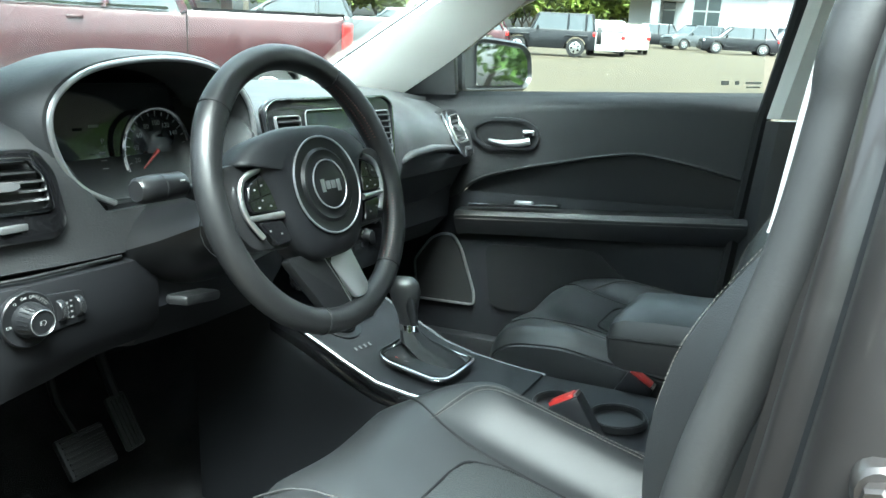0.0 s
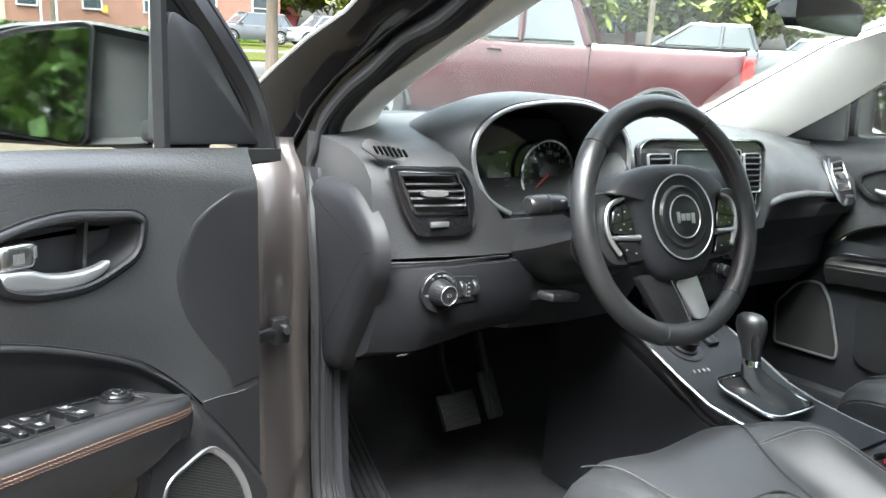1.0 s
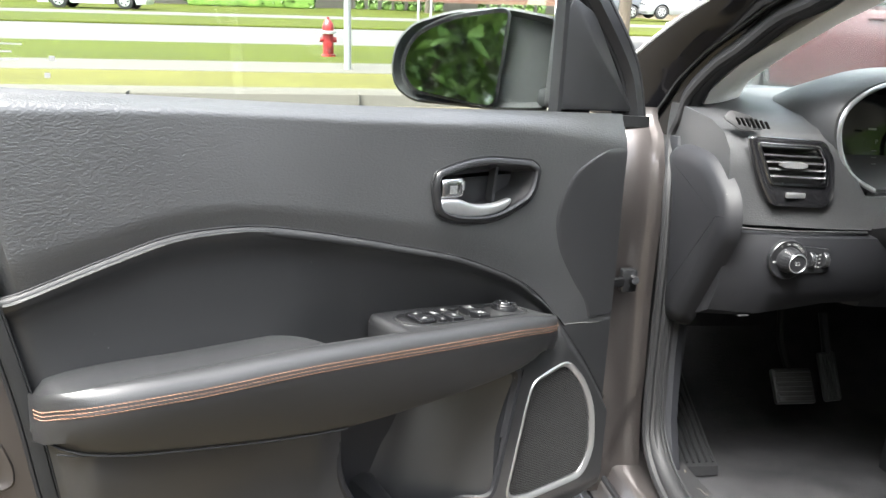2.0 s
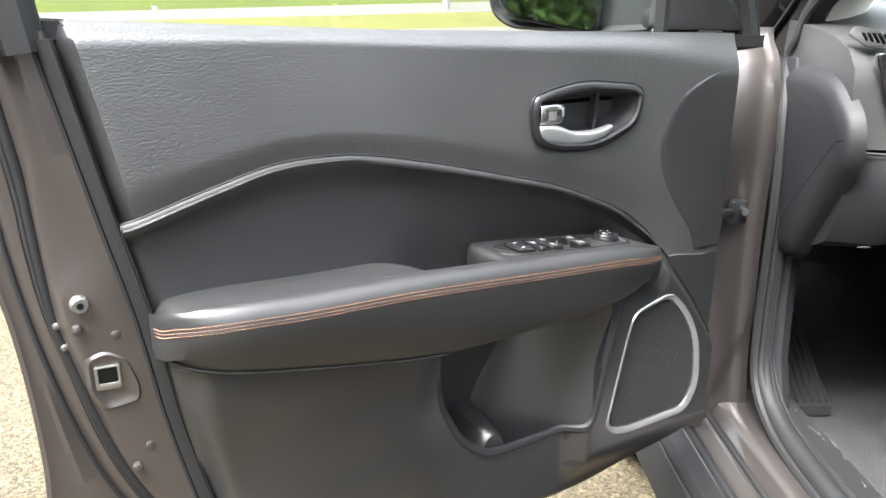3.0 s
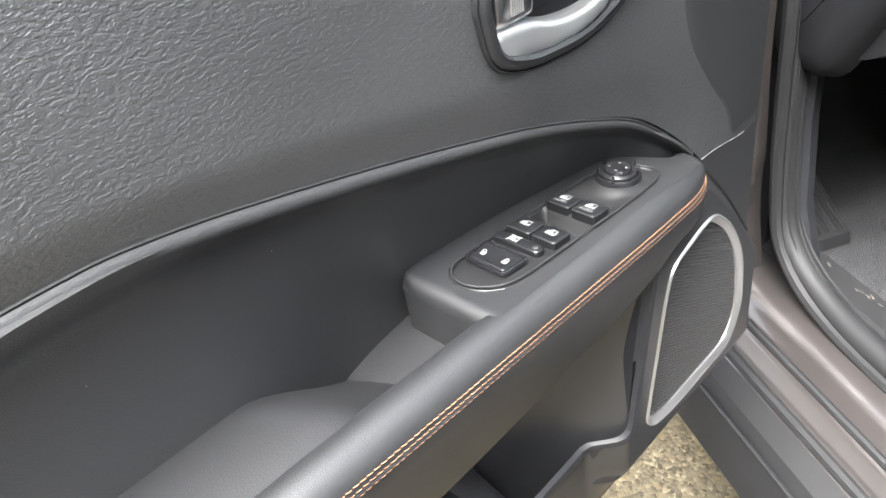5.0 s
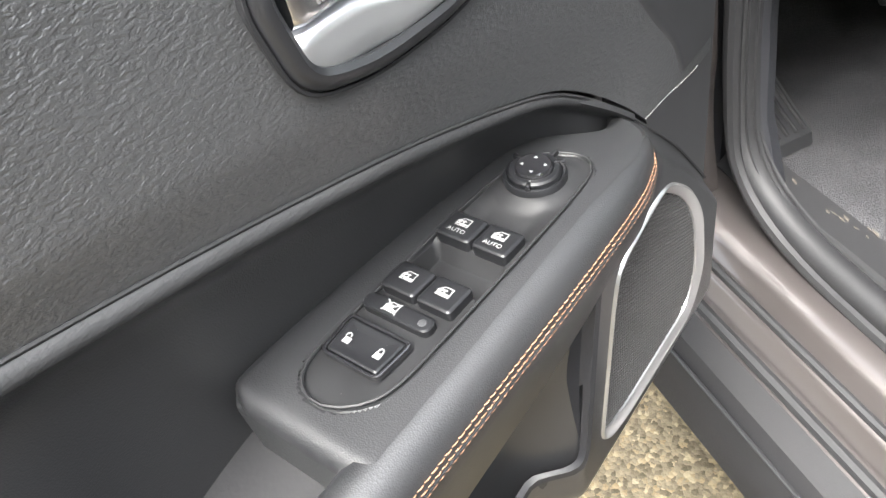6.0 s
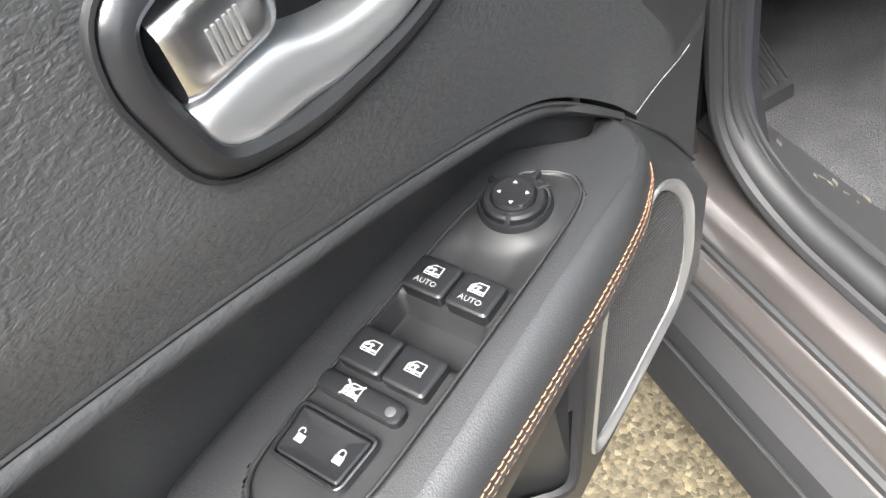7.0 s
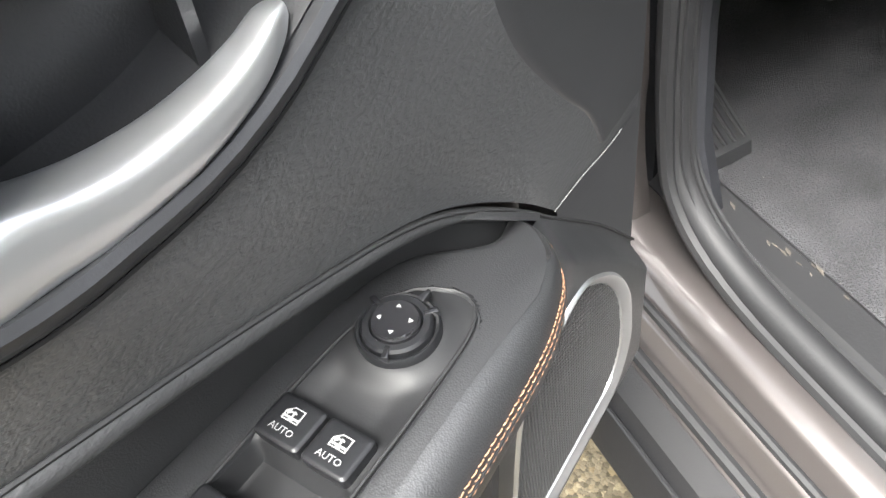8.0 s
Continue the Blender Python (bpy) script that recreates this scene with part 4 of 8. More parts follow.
# hood and cowl
part("hood", surf(lambda s, t: (XC + (s - 0.5) * 1.70, 0.80 + 1.15 * t, 1.06 + 0.02 * math.sin(math.pi * s) - 0.16 * t * t - 0.10 * (2 * abs(s - 0.5)) ** 4), 20, 12, 0.004), PAINT, body, "grey painted bonnet")
part("cowl", box((XC, 0.80, 1.055), (1.5, 0.16, 0.05), 0.01), PLASTIC, body)
# sill, floor, roof, rear closing
SILL = [(-0.94, 0.26), (-0.938, 0.330), (-0.930, 0.339), (-0.916, 0.342), (-0.908, 0.349), (-0.901, 0.374), (-0.896, 0.379), (-0.889, 0.380), (-0.884, 0.384), (-0.875, 0.404), (-0.868, 0.409), (-0.845, 0.411), (-0.80, 0.413), (-0.77, 0.405), (-0.735, 0.36), (-0.735, 0.30)]
part("sill", loft([[(x, y, z) for x, z in SILL] for y in (0.50, 0.2, -0.3, -0.72)]), PAINT, body, "grey painted door sill")
part("sill_cladding", loft([[(x, y, z) for x, z in ((-0.99, 0.22), (-0.985, 0.30), (-0.965, 0.335), (-0.935, 0.345), (-0.935, 0.22))] for y in (0.55, 0.0, -0.8, -1.4)]), CLAD, body, "black plastic sill cladding")
part("sill_gap", tube([(-0.922, y, 0.3445) for y in (0.50, 0.0, -0.7)], 0.0085, 8), RUBBER, body)
part("sill_bead", tube([(-0.8905, y, 0.3835) for y in (0.46, 0.0, -0.7)], 0.0060, 8), RUBBER, body)
part("cladding_groove", tube([(-0.979, y, 0.316) for y in (0.54, 0.0, -0.8)], 0.003, 6), RUBBER, body)
part("sill_trim", loft([[(x, y, z) for x, z in ((-0.795, 0.415), (-0.78, 0.43), (-0.735, 0.425), (-0.70, 0.38), (-0.70, 0.34), (-0.795, 0.34))] for y in (0.44, 0.2, -0.2, -0.7)]), RUBBER, body, "scuffed black sill trim")
rng = random.Random(12)
DIRT = mat("dry_dirt", (0.040, 0.034, 0.027), 0.95, vary=0.4, coarse=120)
for i in range(22):
    y = 0.42 - 0.50 * rng.random() ** 1.3
    x, s_ = -0.742 + rng.gauss(0, 0.006), rng.uniform(0.0012, 0.0042)
    a_ = rng.uniform(0.9, 2.2)
    z = 0.4272 if x < -0.735 else 0.4272 - 1.2 * (x + 0.735)
    q = [(x + math.cos(a_ + f) * s_ * g, y + math.sin(a_ + f) * s_ * g * 2.2) for f, g in ((0.0, 1.0), (1.3, 0.5), (2.9, 1.1), (4.4, 0.45))]
    part("dirt_mark", loft([[(u, v, z - 0.0008) for u, v in q], [(u, v, z + 0.0006) for u, v in q]]), DIRT, body, smooth=False)
part("passenger_sill", box((0.70, -0.1, 0.385), (0.09, 1.5, 0.13), 0.015), PLASTIC, body, "black inner sill trim")
part("passenger_kick", box((0.705, 0.80, 0.70), (0.05, 0.50, 0.76), 0.01), CARPET, body)
part("passenger_carpet", box((0.68, -0.1, 0.335), (0.10, 2.2, 0.03), 0.004), CARPET, body)
part("floor_carpet", surf(lambda s, t: (XC + (s - 0.5) * 1.47, -1.6 + 2.6 * t, 0.345 + 0.25 * step(0.88, 1.0, t) + 0.006 * noise.noise((s * 9, t * 14, 0))), 30, 40, 0.01), CARPET, body, "black carpet, slightly dusty")
part("underbody", box((XC, -0.2, 0.26), (1.66, 3.2, 0.10), 0.02), PLASTIC, body)
part("roof_lining", surf(lambda s, t: (XC + (s - 0.5) * 1.16, -2.2 + 2.08 * t, 1.52 - 0.06 * (2 * abs(s - 0.5)) ** 3), 10, 10, 0.03), LIGHTTRIM, body, "light grey roof lining")
part("roof", surf(lambda s, t: (XC + (s - 0.5) * 1.30, -2.3 + 2.22 * t, 1.57 - 0.07 * (2 * abs(s - 0.5)) ** 3), 10, 10, 0.004), PAINT, body)
part("tailgate", surf(lambda s, t: (XC + (s - 0.5) * 1.5, -2.25 - 0.15 * math.sin(t * 3), 0.35 + 0.75 * t), 6, 6, 0.03), PLASTIC, body)
part("rear_quarter", box((XC + 0.80, -1.55, 0.75), (0.12, 1.5, 0.80), 0.03), PLASTIC, body)
part("rear_quarter", box((XC - 0.84, -1.55, 0.75), (0.12, 1.5, 0.80), 0.03), PAINT, body)
# road wheels
for wx, wy in ((-0.845, 0.97), (0.765, 0.97), (-0.845, -1.67), (0.765, -1.67)):
    foot = CARM @ Vector((wx, wy, 0.0))
    wz = ground_z(foot.x, foot.y) - foot.z + 0.338
    turn = [(math.cos(2 * math.pi * i / 40), math.sin(2 * math.pi * i / 40)) for i in range(40)]
    rw = part("wheel", loft([[(wx + o, wy + r * c, wz + r * s) for c, s in turn] for o, r in ((-0.105, 0.235), (-0.110, 0.300), (-0.100, 0.325), (-0.080, 0.338), (0.0, 0.340), (0.080, 0.338), (0.100, 0.325), (0.110, 0.300), (0.105, 0.235))]), RUBBER, body, "black rubber tyre")
    part("rim", loft([[(wx + o, wy + r * c, wz + r * s) for c, s in turn] for o, r in ((-0.102, 0.236), (-0.098, 0.220), (-0.070, 0.205), (-0.075, 0.06), (-0.085, 0.03))]), STEEL, rw, "dull alloy rim")
# windscreen
ws_l, ws_r = [Vector(p) + Vector((0.0, 0.035, 0.012)) for p in along([(-0.66, 0.70, 1.10)] + PIL[1:], 12)], [Vector(p) + Vector((0.0, 0.03, 0.012)) for p in along(PIN, 12)]


def ws_fn(s, t):
    k = t * 11.99
    i = int(k)
    a, b_ = ws_l[i].lerp(ws_l[i + 1], k - i), ws_r[i].lerp(ws_r[i + 1], k - i)
    p = a.lerp(b_, s)
    return (p.x, p.y + 0.10 * math.sin(math.pi * s), p.z + 0.012 * math.sin(math.pi * s))


ws = part("windscreen", surf(ws_fn, 16, 12, 0.004), GLASS, body, "clear windscreen glass")
ws.visible_shadow = False
part("windscreen_edge", surf(lambda s, t: Vector(ws_fn(s, 0.06 * t)) - Vector((0, 0.004, 0.006)), 16, 2, 0.002), BPAINT, body)
part("wiper_arm", tube([(-0.62, 0.80, 1.115), (-0.45, 0.83, 1.135), (-0.30, 0.86, 1.14), (-0.20, 0.86, 1.125)], [0.006, 0.008, 0.012, 0.016], 8), PLASTIC, body, "black wiper arm")
part("wiper_blade", tube([(-0.66, 0.78, 1.11), (-0.4, 0.82, 1.118), (-0.1, 0.84, 1.125)], 0.007, 6), RUBBER, body)
# pillar behind the driver's door
BP = [(0.36, -0.40), (0.45, -0.48), (0.60, -0.525), (0.80, -0.560), (0.95, -0.59), (1.10, -0.615), (1.22, -0.635), (1.50, -0.72)]


def bp_fn(s, t):
    z = 0.38 + 1.12 * t
    y = lerp(BP, z)
    tum = 0.10 * step(0.95, 1.6, z)
    prof = [(0.0, -0.785, 0.0), (0.10, -0.800, -0.012), (0.16, -0.812, -0.005), (0.24, -0.826, -0.005), (0.30, -0.836, -0.011), (0.36, -0.840, -0.024), (0.46, -0.853, -0.029), (0.52, -0.862, -0.022), (0.58, -0.872, -0.0235), (0.64, -0.884, -0.029), (0.72, -0.897, -0.045), (0.82, -0.909, -0.090), (1.0, -0.915, -0.2)]
    x, dy = lerp(prof, s)
    return (x + tum, y + dy, z)


part("door_post", surf(bp_fn, 28, 24, 0.004), PAINT, body, "grey painted door post")
part("post_trim", loft([[(x + 0.10 * step(0.95, 1.6, z), lerp(BP, z) + dy, z) for x, dy in ((-0.765, 0.012), (-0.742, 0.026), (-0.72, 0.01), (-0.70, -0.10), (-0.77, -0.12))] for z in (1.085, 1.1, 1.15, 1.2, 1.3, 1.4, 1.5)]), LIGHTTRIM, body, "light grey door post trim")
part("post_trim", loft([[(x, lerp(BP, z) + dy, z) for x, dy in ((-0.775, -0.01), (-0.76, -0.005), (-0.72, -0.03), (-0.70, -0.12), (-0.77, -0.14))] for z in (0.40, 0.5, 0.6, 0.7, 0.8, 0.9, 1.0, 1.083)]), PLASTIC, body)
part("post_trim_edge", loft([[(-0.757, y + 0.003, z), (-0.754, y, z), (-0.757, y - 0.0065, z), (-0.763, y - 0.003, z)] for y, z in ((-0.5905, 1.085), (-0.597, 1.109), (-0.606, 1.152), (-0.6126, 1.1835), (-0.6205, 1.22), (-0.655, 1.34))]), LIGHTTRIM, body, "bright edge of the door post trim")
for k_, r_g in ((0.12, 0.0040), (0.385, 0.0045)):
    part("post_groove", tube([Vector(bp_fn(k_, i / 24)) + Vector((-0.001, 0.002, 0)) for i in range(25)], r_g, 6), RUBBER, body)
striker = part("door_striker", tube([(-0.885, -0.70, 0.765), (-0.935, -0.70, 0.765), (-0.935, -0.74, 0.765), (-0.885, -0.74, 0.765)], 0.007, 8), STEEL, body, "steel door striker")
pb = Vector((-0.902, -0.652, 1.010))
part("post_bolt_washer", tube([pb + Vector((0.012, 0, 0)), pb + Vector((-0.001, 0.001, 0)), pb + Vector((-0.003, 0.001, 0))], [0.0125, 0.0120, 0.010], 18), PAINT, body, "painted washer")
part("post_bolt", tube([pb, pb + Vector((-0.010, 0.003, 0)), pb + Vector((-0.012, 0.0035, 0))], [0.0075, 0.0074, 0.006], 6), PAINT, body, "painted hexagon bolt", smooth=False)
part("striker_bolt", tube([(-0.862, -0.70, 0.80), (-0.918, -0.70, 0.80)], 0.016, 6), STEEL, body)
# check strap of the open door
part("check_strap", box((-0.905, 0.415, 0.795), (0.09, 0.014, 0.018), 0.003, (0, 0, 25)), SMOOTHP, body)
part("check_bracket", box((-0.878, 0.425, 0.797), (0.03, 0.02, 0.045), 0.004), SMOOTHP, body)
part("check_bolt", tube([(-0.874, 0.42, 0.802), (-0.872, 0.402, 0.802)], 0.008, 8), CHROME, body, "bright check strap bolt")
# closed passenger side
part("passenger_post", loft([[(0.66 - 0.08 * step(0.95, 1.6, z), y, z), (0.63 - 0.08 * step(0.95, 1.6, z), y - 0.03, z), (0.63 - 0.08 * step(0.95, 1.6, z), y - 0.16, z), (0.70, y - 0.16, z)] for z, y in ((0.4, -0.38), (0.7, -0.40), (0.93, -0.43), (1.08, -0.45))]), PLASTIC, body, "dark lower door post trim")
part("passenger_post", loft([[(0.66 - 0.10 * step(0.95, 1.6, z), y, z), (0.63 - 0.10 * step(0.95, 1.6, z), y - 0.03, z), (0.63 - 0.10 * step(0.95, 1.6, z), y - 0.16, z), (0.70 - 0.05, y - 0.16, z)] for z, y in ((1.085, -0.45), (1.2, -0.48), (1.35, -0.52), (1.5, -0.56))]), LIGHTTRIM, body, "light grey upper door post trim")
part("window_seal", tube([(0.665, -0.36, 0.5), (0.67, -0.40, 0.8), (0.68, -0.44, 1.08), (0.64, -0.49, 1.28), (0.60, -0.54, 1.5)], 0.016, 8), RUBBER, body)
part("belt_guide", box((0.60, -0.60, 1.22), (0.02, 0.05, 0.05), 0.01), SMOOTHP, body)
part("seat_belt", surf(lambda s, t: (0.605 + 0.004 * s, -0.585 - 0.03 * s, 0.85 + 0.65 * t), 2, 6, 0.002), RUBBER, body, "black woven seat belt")


# ---- dashboard ----
dash = thing("dashboard", "black soft-touch dashboard with instrument hood and vents", "dashboard", (XC, 0.3, 0.75))
DP = [(0.74, 1.17), (0.60, 1.160), (0.42, 1.142), (0.32, 1.130), (0.265, 1.112), (0.238, 1.085), (0.232, 1.04), (0.228, 0.98), (0.222, 0.945), (0.235, 0.94), (0.30, 0.84), (0.55, 0.78), (0.74, 0.80)]


def dash_ring(x):
    """The section; it falls back towards the ends and swells in the middle."""
    e = step(0.52, 0.74, abs(x - XC))
    p = step(0.15, 0.30, x)
    out = []
    for y, z in DP:
        k = step(0.5, 0.24, y)
        yy = y + 0.035 * e * k + 0.02 * p * k * (1 - e)
        zz = z - 0.018 * e * step(1.0, 1.1, z)
        if p and y < 0.45:
            yy += 0.05 * p * step(1.0, 0.96, z) + (0.45 + 0.40 * step(0.35, 0.50, x)) * p * max(0, z - 1.0) * step(0.45, 0.27, y)
        k = 1 - step(0.13, 0.165, abs(x + 0.438))
        zz -= k * max(0, zz - 1.0) * step(0.40, 0.33, y)
        out.append((x, yy, zz))
    return out


part("dash_body", bevel(loft([dash_ring(-0.79 + 1.46 * i / 50) for i in range(51)]), 0.010, 3, 32), SOFT, dash, "black grained soft-touch dashboard top")
KP = [(0.235, 0.938), (0.214, 0.932), (0.206, 0.90), (0.212, 0.84), (0.240, 0.785), (0.285, 0.768), (0.50, 0.72), (0.56, 0.9)]
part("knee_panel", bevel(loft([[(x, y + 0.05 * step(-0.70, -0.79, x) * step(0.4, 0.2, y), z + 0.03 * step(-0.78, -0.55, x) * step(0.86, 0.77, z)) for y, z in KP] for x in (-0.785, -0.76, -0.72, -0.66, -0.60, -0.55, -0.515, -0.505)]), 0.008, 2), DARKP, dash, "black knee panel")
part("panel_seam", tube([(x, 0.2215 + 0.03 * step(-0.70, -0.79, x), 0.9405) for x in (-0.78, -0.74, -0.68, -0.62, -0.55)], 0.0025, 6), RUBBER, dash)
ENDP = rounded([(0.405, 1.060), (0.313, 1.050), (0.235, 0.992), (0.222, 0.936), (0.355, 0.728), (0.46, 0.728), (0.47, 1.05)], 0.035)
b = loft([[Vector((-0.780, p.x, p.y)) for p in inset(ENDP, -0.006)], [Vector((-0.798, p.x, p.y)) for p in ENDP], [Vector((-0.806, p.x, p.y)) for p in inset(ENDP, 0.008)], [Vector((-0.809, p.x, p.y)) for p in inset(ENDP, 0.030)]])
part("dash_end", b, DARKP, dash, "black dashboard end cover")
part("release_mark", box((-0.745, 0.238, 0.789), (0.020, 0.002, 0.0025), 0.0005), VENTG, dash)

# instrument hood
BZ = [(-0.535, 1.010), (-0.575, 1.030), (-0.603, 1.060), (-0.618, 1.110), (-0.604, 1.150), (-0.555, 1.181), (-0.476, 1.196), (-0.39, 1.197), (-0.32, 1.180), (-0.272, 1.14), (-0.258, 1.09), (-0.265, 1.04), (-0.285, 1.005)]
bz = []
for i in range(len(BZ) - 1):
    z, a, b_, y = (Vector(BZ[max(i - 1, 0)]), Vector(BZ[i]), Vector(BZ[i + 1]), Vector(BZ[min(i + 2, len(BZ) - 1)]))
    for k in range(4):
        t = k / 4
        bz.append(0.5 * ((2 * a) + (b_ - z) * t + (2 * z - 5 * a + 4 * b_ - y) * t * t + (3 * a - 3 * b_ + y - z) * t ** 3))
bz.append(Vector(BZ[-1]))
HC = Vector((-0.438, 1.075))


def hood_ring(y, f, lift=0.0, flat=1.0):
    out = []
    for p in bz:
        d = p - HC
        q = HC + d * f
        out.append(Vector((q.x, y, HC.y + (q.y - HC.y) * (flat if d.y > 0 else 1.0) + lift)))
    return out


b = loft([hood_ring(0.58, 0.72, 0.03, 0.62), hood_ring(0.46, 1.0, 0.012, 0.86), hood_ring(0.36, 1.09, 0.004, 1.02), hood_ring(0.29, 1.115), hood_ring(0.255, 1.10), hood_ring(0.242, 1.06), hood_ring(0.241, 1.03), hood_ring(0.246, 1.005), hood_ring(0.25, 0.985), hood_ring(0.37, 0.92)], closed=False)
part("instrument_hood", b, SOFT, dash, "black padded instrument hood")
part("hood_trim", tube(hood_ring(0.2405, 1.012), 0.0042, 8), SATIN, dash, "silver instrument surround")
part("cluster_face", surf(lambda s, t: (HC.x + (s - 0.5) * (0.345 - 0.09 * t), 0.352 + 0.03 * t, 0.985 + 0.180 * t), 2, 2, 0.004), SCREEN, dash, "dark instrument glass")
part("cluster_shelf", surf(lambda s, t: (-0.545 + 0.27 * s, 0.245 + 0.11 * t, 1.006 - 0.012 * t), 4, 3, 0.006), SMOOTHP, dash)


def gauge(cx, cz, r, n0, marks):
    g = part("gauge_ring", tube([(cx + r * math.cos(a), 0.348 + 0.02 * math.sin(a) * r, cz + r * math.sin(a)) for a in (2 * math.pi * i / 48 for i in range(48))], 0.0042, 8, True), CHROME, dash, "chrome gauge ring")
    b = B()
    for i in range(21):
        a = radians(225 - 13.5 * i)
        box((cx + (r - 0.009) * math.cos(a), 0.3485, cz + (r - 0.009) * math.sin(a)), (0.008 if i % 2 == 0 else 0.005, 0.001, 0.0013), 0, (0, -math.degrees(a), 0), bm=b)
    part("gauge_ticks", b, WHITEPRINT, g)
    for k, txt in enumerate(marks):
        a = radians(n0 - 27 * k)
        letters("gauge_number", txt, 0.011, WHITEPRINT, g, axes((cx + (r - 0.024) * math.cos(a), 0.3478, cz + (r - 0.024) * math.sin(a)), (1, 0, 0), (0, 0.1, 1)))
    part("gauge_needle", tube([(cx, 0.346, cz), (cx - 0.040, 0.346, cz - 0.034)], [0.003, 0.001], 6), REDP, g)


gauge(-0.362, 1.062, 0.066, 225, ("0", "20", "40", "60", "80", "100", "120", "140"))
letters("gear_letter", "P", 0.012, WHITEPRINT, dash, axes((-0.462, 0.349, 1.082), (1, 0, 0), (0, 0.1, 1)))
for i in range(5):
    part("display_bar", box((-0.464 + 0.002 * i, 0.349, 1.066 - 0.012 * i), (0.010, 0.001, 0.0015)), WHITEPRINT if i < 3 else REDP, dash)
part("display_text", box((-0.475, 0.349, 1.105), (0.016, 0.001, 0.004)), WHITEPRINT, dash)


def vent(sx, y0, label):
    """An outer air vent; sx mirrors it."""
    X = lambda x: x if sx < 0 else 2 * XC - x
    lean = 0.0 if sx < 0 else 0.62
    lift = lambda p, h: Vector((X(p[0]), y0 - h + 0.25 * max(0, -0.66 - p[0]) + lean * (p[1] - 1.0), p[1] - lean * 0.5 * h))
    v = part("air_vent", ring(rounded([(-0.772, 1.094), (-0.652, 1.092), (-0.630, 1.062), (-0.619, 1.000), (-0.632, 0.980), (-0.722, 0.980), (-0.744, 1.015)], 0.012), rounded([(-0.756, 1.082), (-0.664, 1.080), (-0.647, 1.058), (-0.641, 1.022), (-0.646, 1.019), (-0.726, 1.019), (-0.730, 1.024)], 0.006), lift, 0.014, 0.003), GLOSS, dash, label)
    ch = rounded([(-0.758, 1.084), (-0.663, 1.082), (-0.645, 1.059), (-0.639, 1.020), (-0.645, 1.017), (-0.727, 1.017), (-0.732, 1.023)], 0.006)
    part("vent_ring", ring(inset(ch, -0.001), inset(ch, 0.003 if sx < 0 else 0.0008), lambda p, h: lift(p, 0.012 + h), 0.005, 0.0008), CHROME if sx < 0 else STEEL, v, "bright vent ring")
    part("vent_well", prism(inset(ch, 0.002), lambda p, h: lift(p, h - 0.03), 0.012), RUBBER, v)
    for i in range(5):
        z = 1.0745 - 0.0115 * i
        xl, xr = -0.757 + (1.084 - z) * 0.42, lerp([(1.02, -0.641), (1.058, -0.648), (1.083, -0.665)], z)
        b = loft([[lift((x, z), 0.010), lift((x, z + 0.0025), 0.008), lift((x, z + 0.004), -0.014), lift((x, z + 0.002), -0.014)] for x in (xl, xr)])
        part("vent_slat", b, VENTG, v)
    part("vent_tab", bevel(loft([[lift((x, 1.0445 + e), 0.006), lift((x, 1.0445 + e), 0.016), lift((x, 1.055 - e), 0.016), lift((x, 1.055 - e), 0.006)] for x, e in ((-0.716, 0.003), (-0.708, 0), (-0.684, 0), (-0.676, 0.003))]), 0.0015), SATIN if sx < 0 else VENTG, v, "vent tab")
    part("vent_slider", box(tuple(lift((-0.687, 1.0), 0.014)), (0.034, 0.006, 0.009), 0.002), SATIN if sx < 0 else VENTG, v)


vent(-1, 0.238, "gloss black air vent with chrome ring")
vent(1, 0.272, "gloss black air vent with chrome ring")
tw = rounded([(-0.795, 1.118), (-0.783, 1.130), (-0.752, 1.123), (-0.735, 1.103), (-0.770, 1.100)], 0.006)
part("tweeter_panel", prism(scaled(tw, 1.12), lambda p, h: Vector((p[0], 0.278 - 0.5 * (1.10 - p[1]) - h + 0.15 * max(0, -0.72 - p[0]), p[1])), 0.004, 0.0015), RUBBER, dash)
for i in range(7):
    f = i / 6
    part("tweeter_slat", box((-0.783 + 0.040 * f, 0.262 + 0.02 * (0.5 - f), 1.1155 - 0.004 * f), (0.0028, 0.006, 0.019 - 0.010 * abs(f - 0.5)), 0.0008, (0, -35, 0)), BLACKHOLE, dash)

# headlamp switch: round plate with a knob, and two thumb wheels beside it
LX, LZ = -0.6997, 0.897


def about(r, y, n=36, x=LX, z=LZ):
    return [(x + r * math.cos(a), y, z + r * math.sin(a)) for a in (2 * math.pi * i / n for i in range(n))]


HS = rounded([(-0.690, 0.921), (-0.624, 0.915), (-0.6225, 0.876), (-0.690, 0.871)], 0.006)
part("lamp_switch_plate", prism(HS, lambda p, h: Vector((p[0], 0.2105 - h, p[1])), 0.006, 0.0015), SMOOTHP, dash, "black lamp switch plate")
part("lamp_plate_rim", loft([about(0.0335, 0.2125), about(0.0335, 0.2045), about(0.0322, 0.2030), about(0.0305, 0.2036), about(0.010, 0.2036)]), SMOOTHP, dash, "round black lamp switch plate")
k = part("lamp_dial", loft([about(0.0215, 0.2050), about(0.0212, 0.1985), about(0.0200, 0.1960), about(0.0172, 0.1800), about(0.0160, 0.1770), about(0.0140, 0.1768), about(0.0132, 0.1782)]), SMOOTHP, dash, "round black headlamp knob")
part("knob_ring", tube(about(0.0150, 0.1770), 0.0006, 6, True), SATIN, k, "thin bright knob ring")
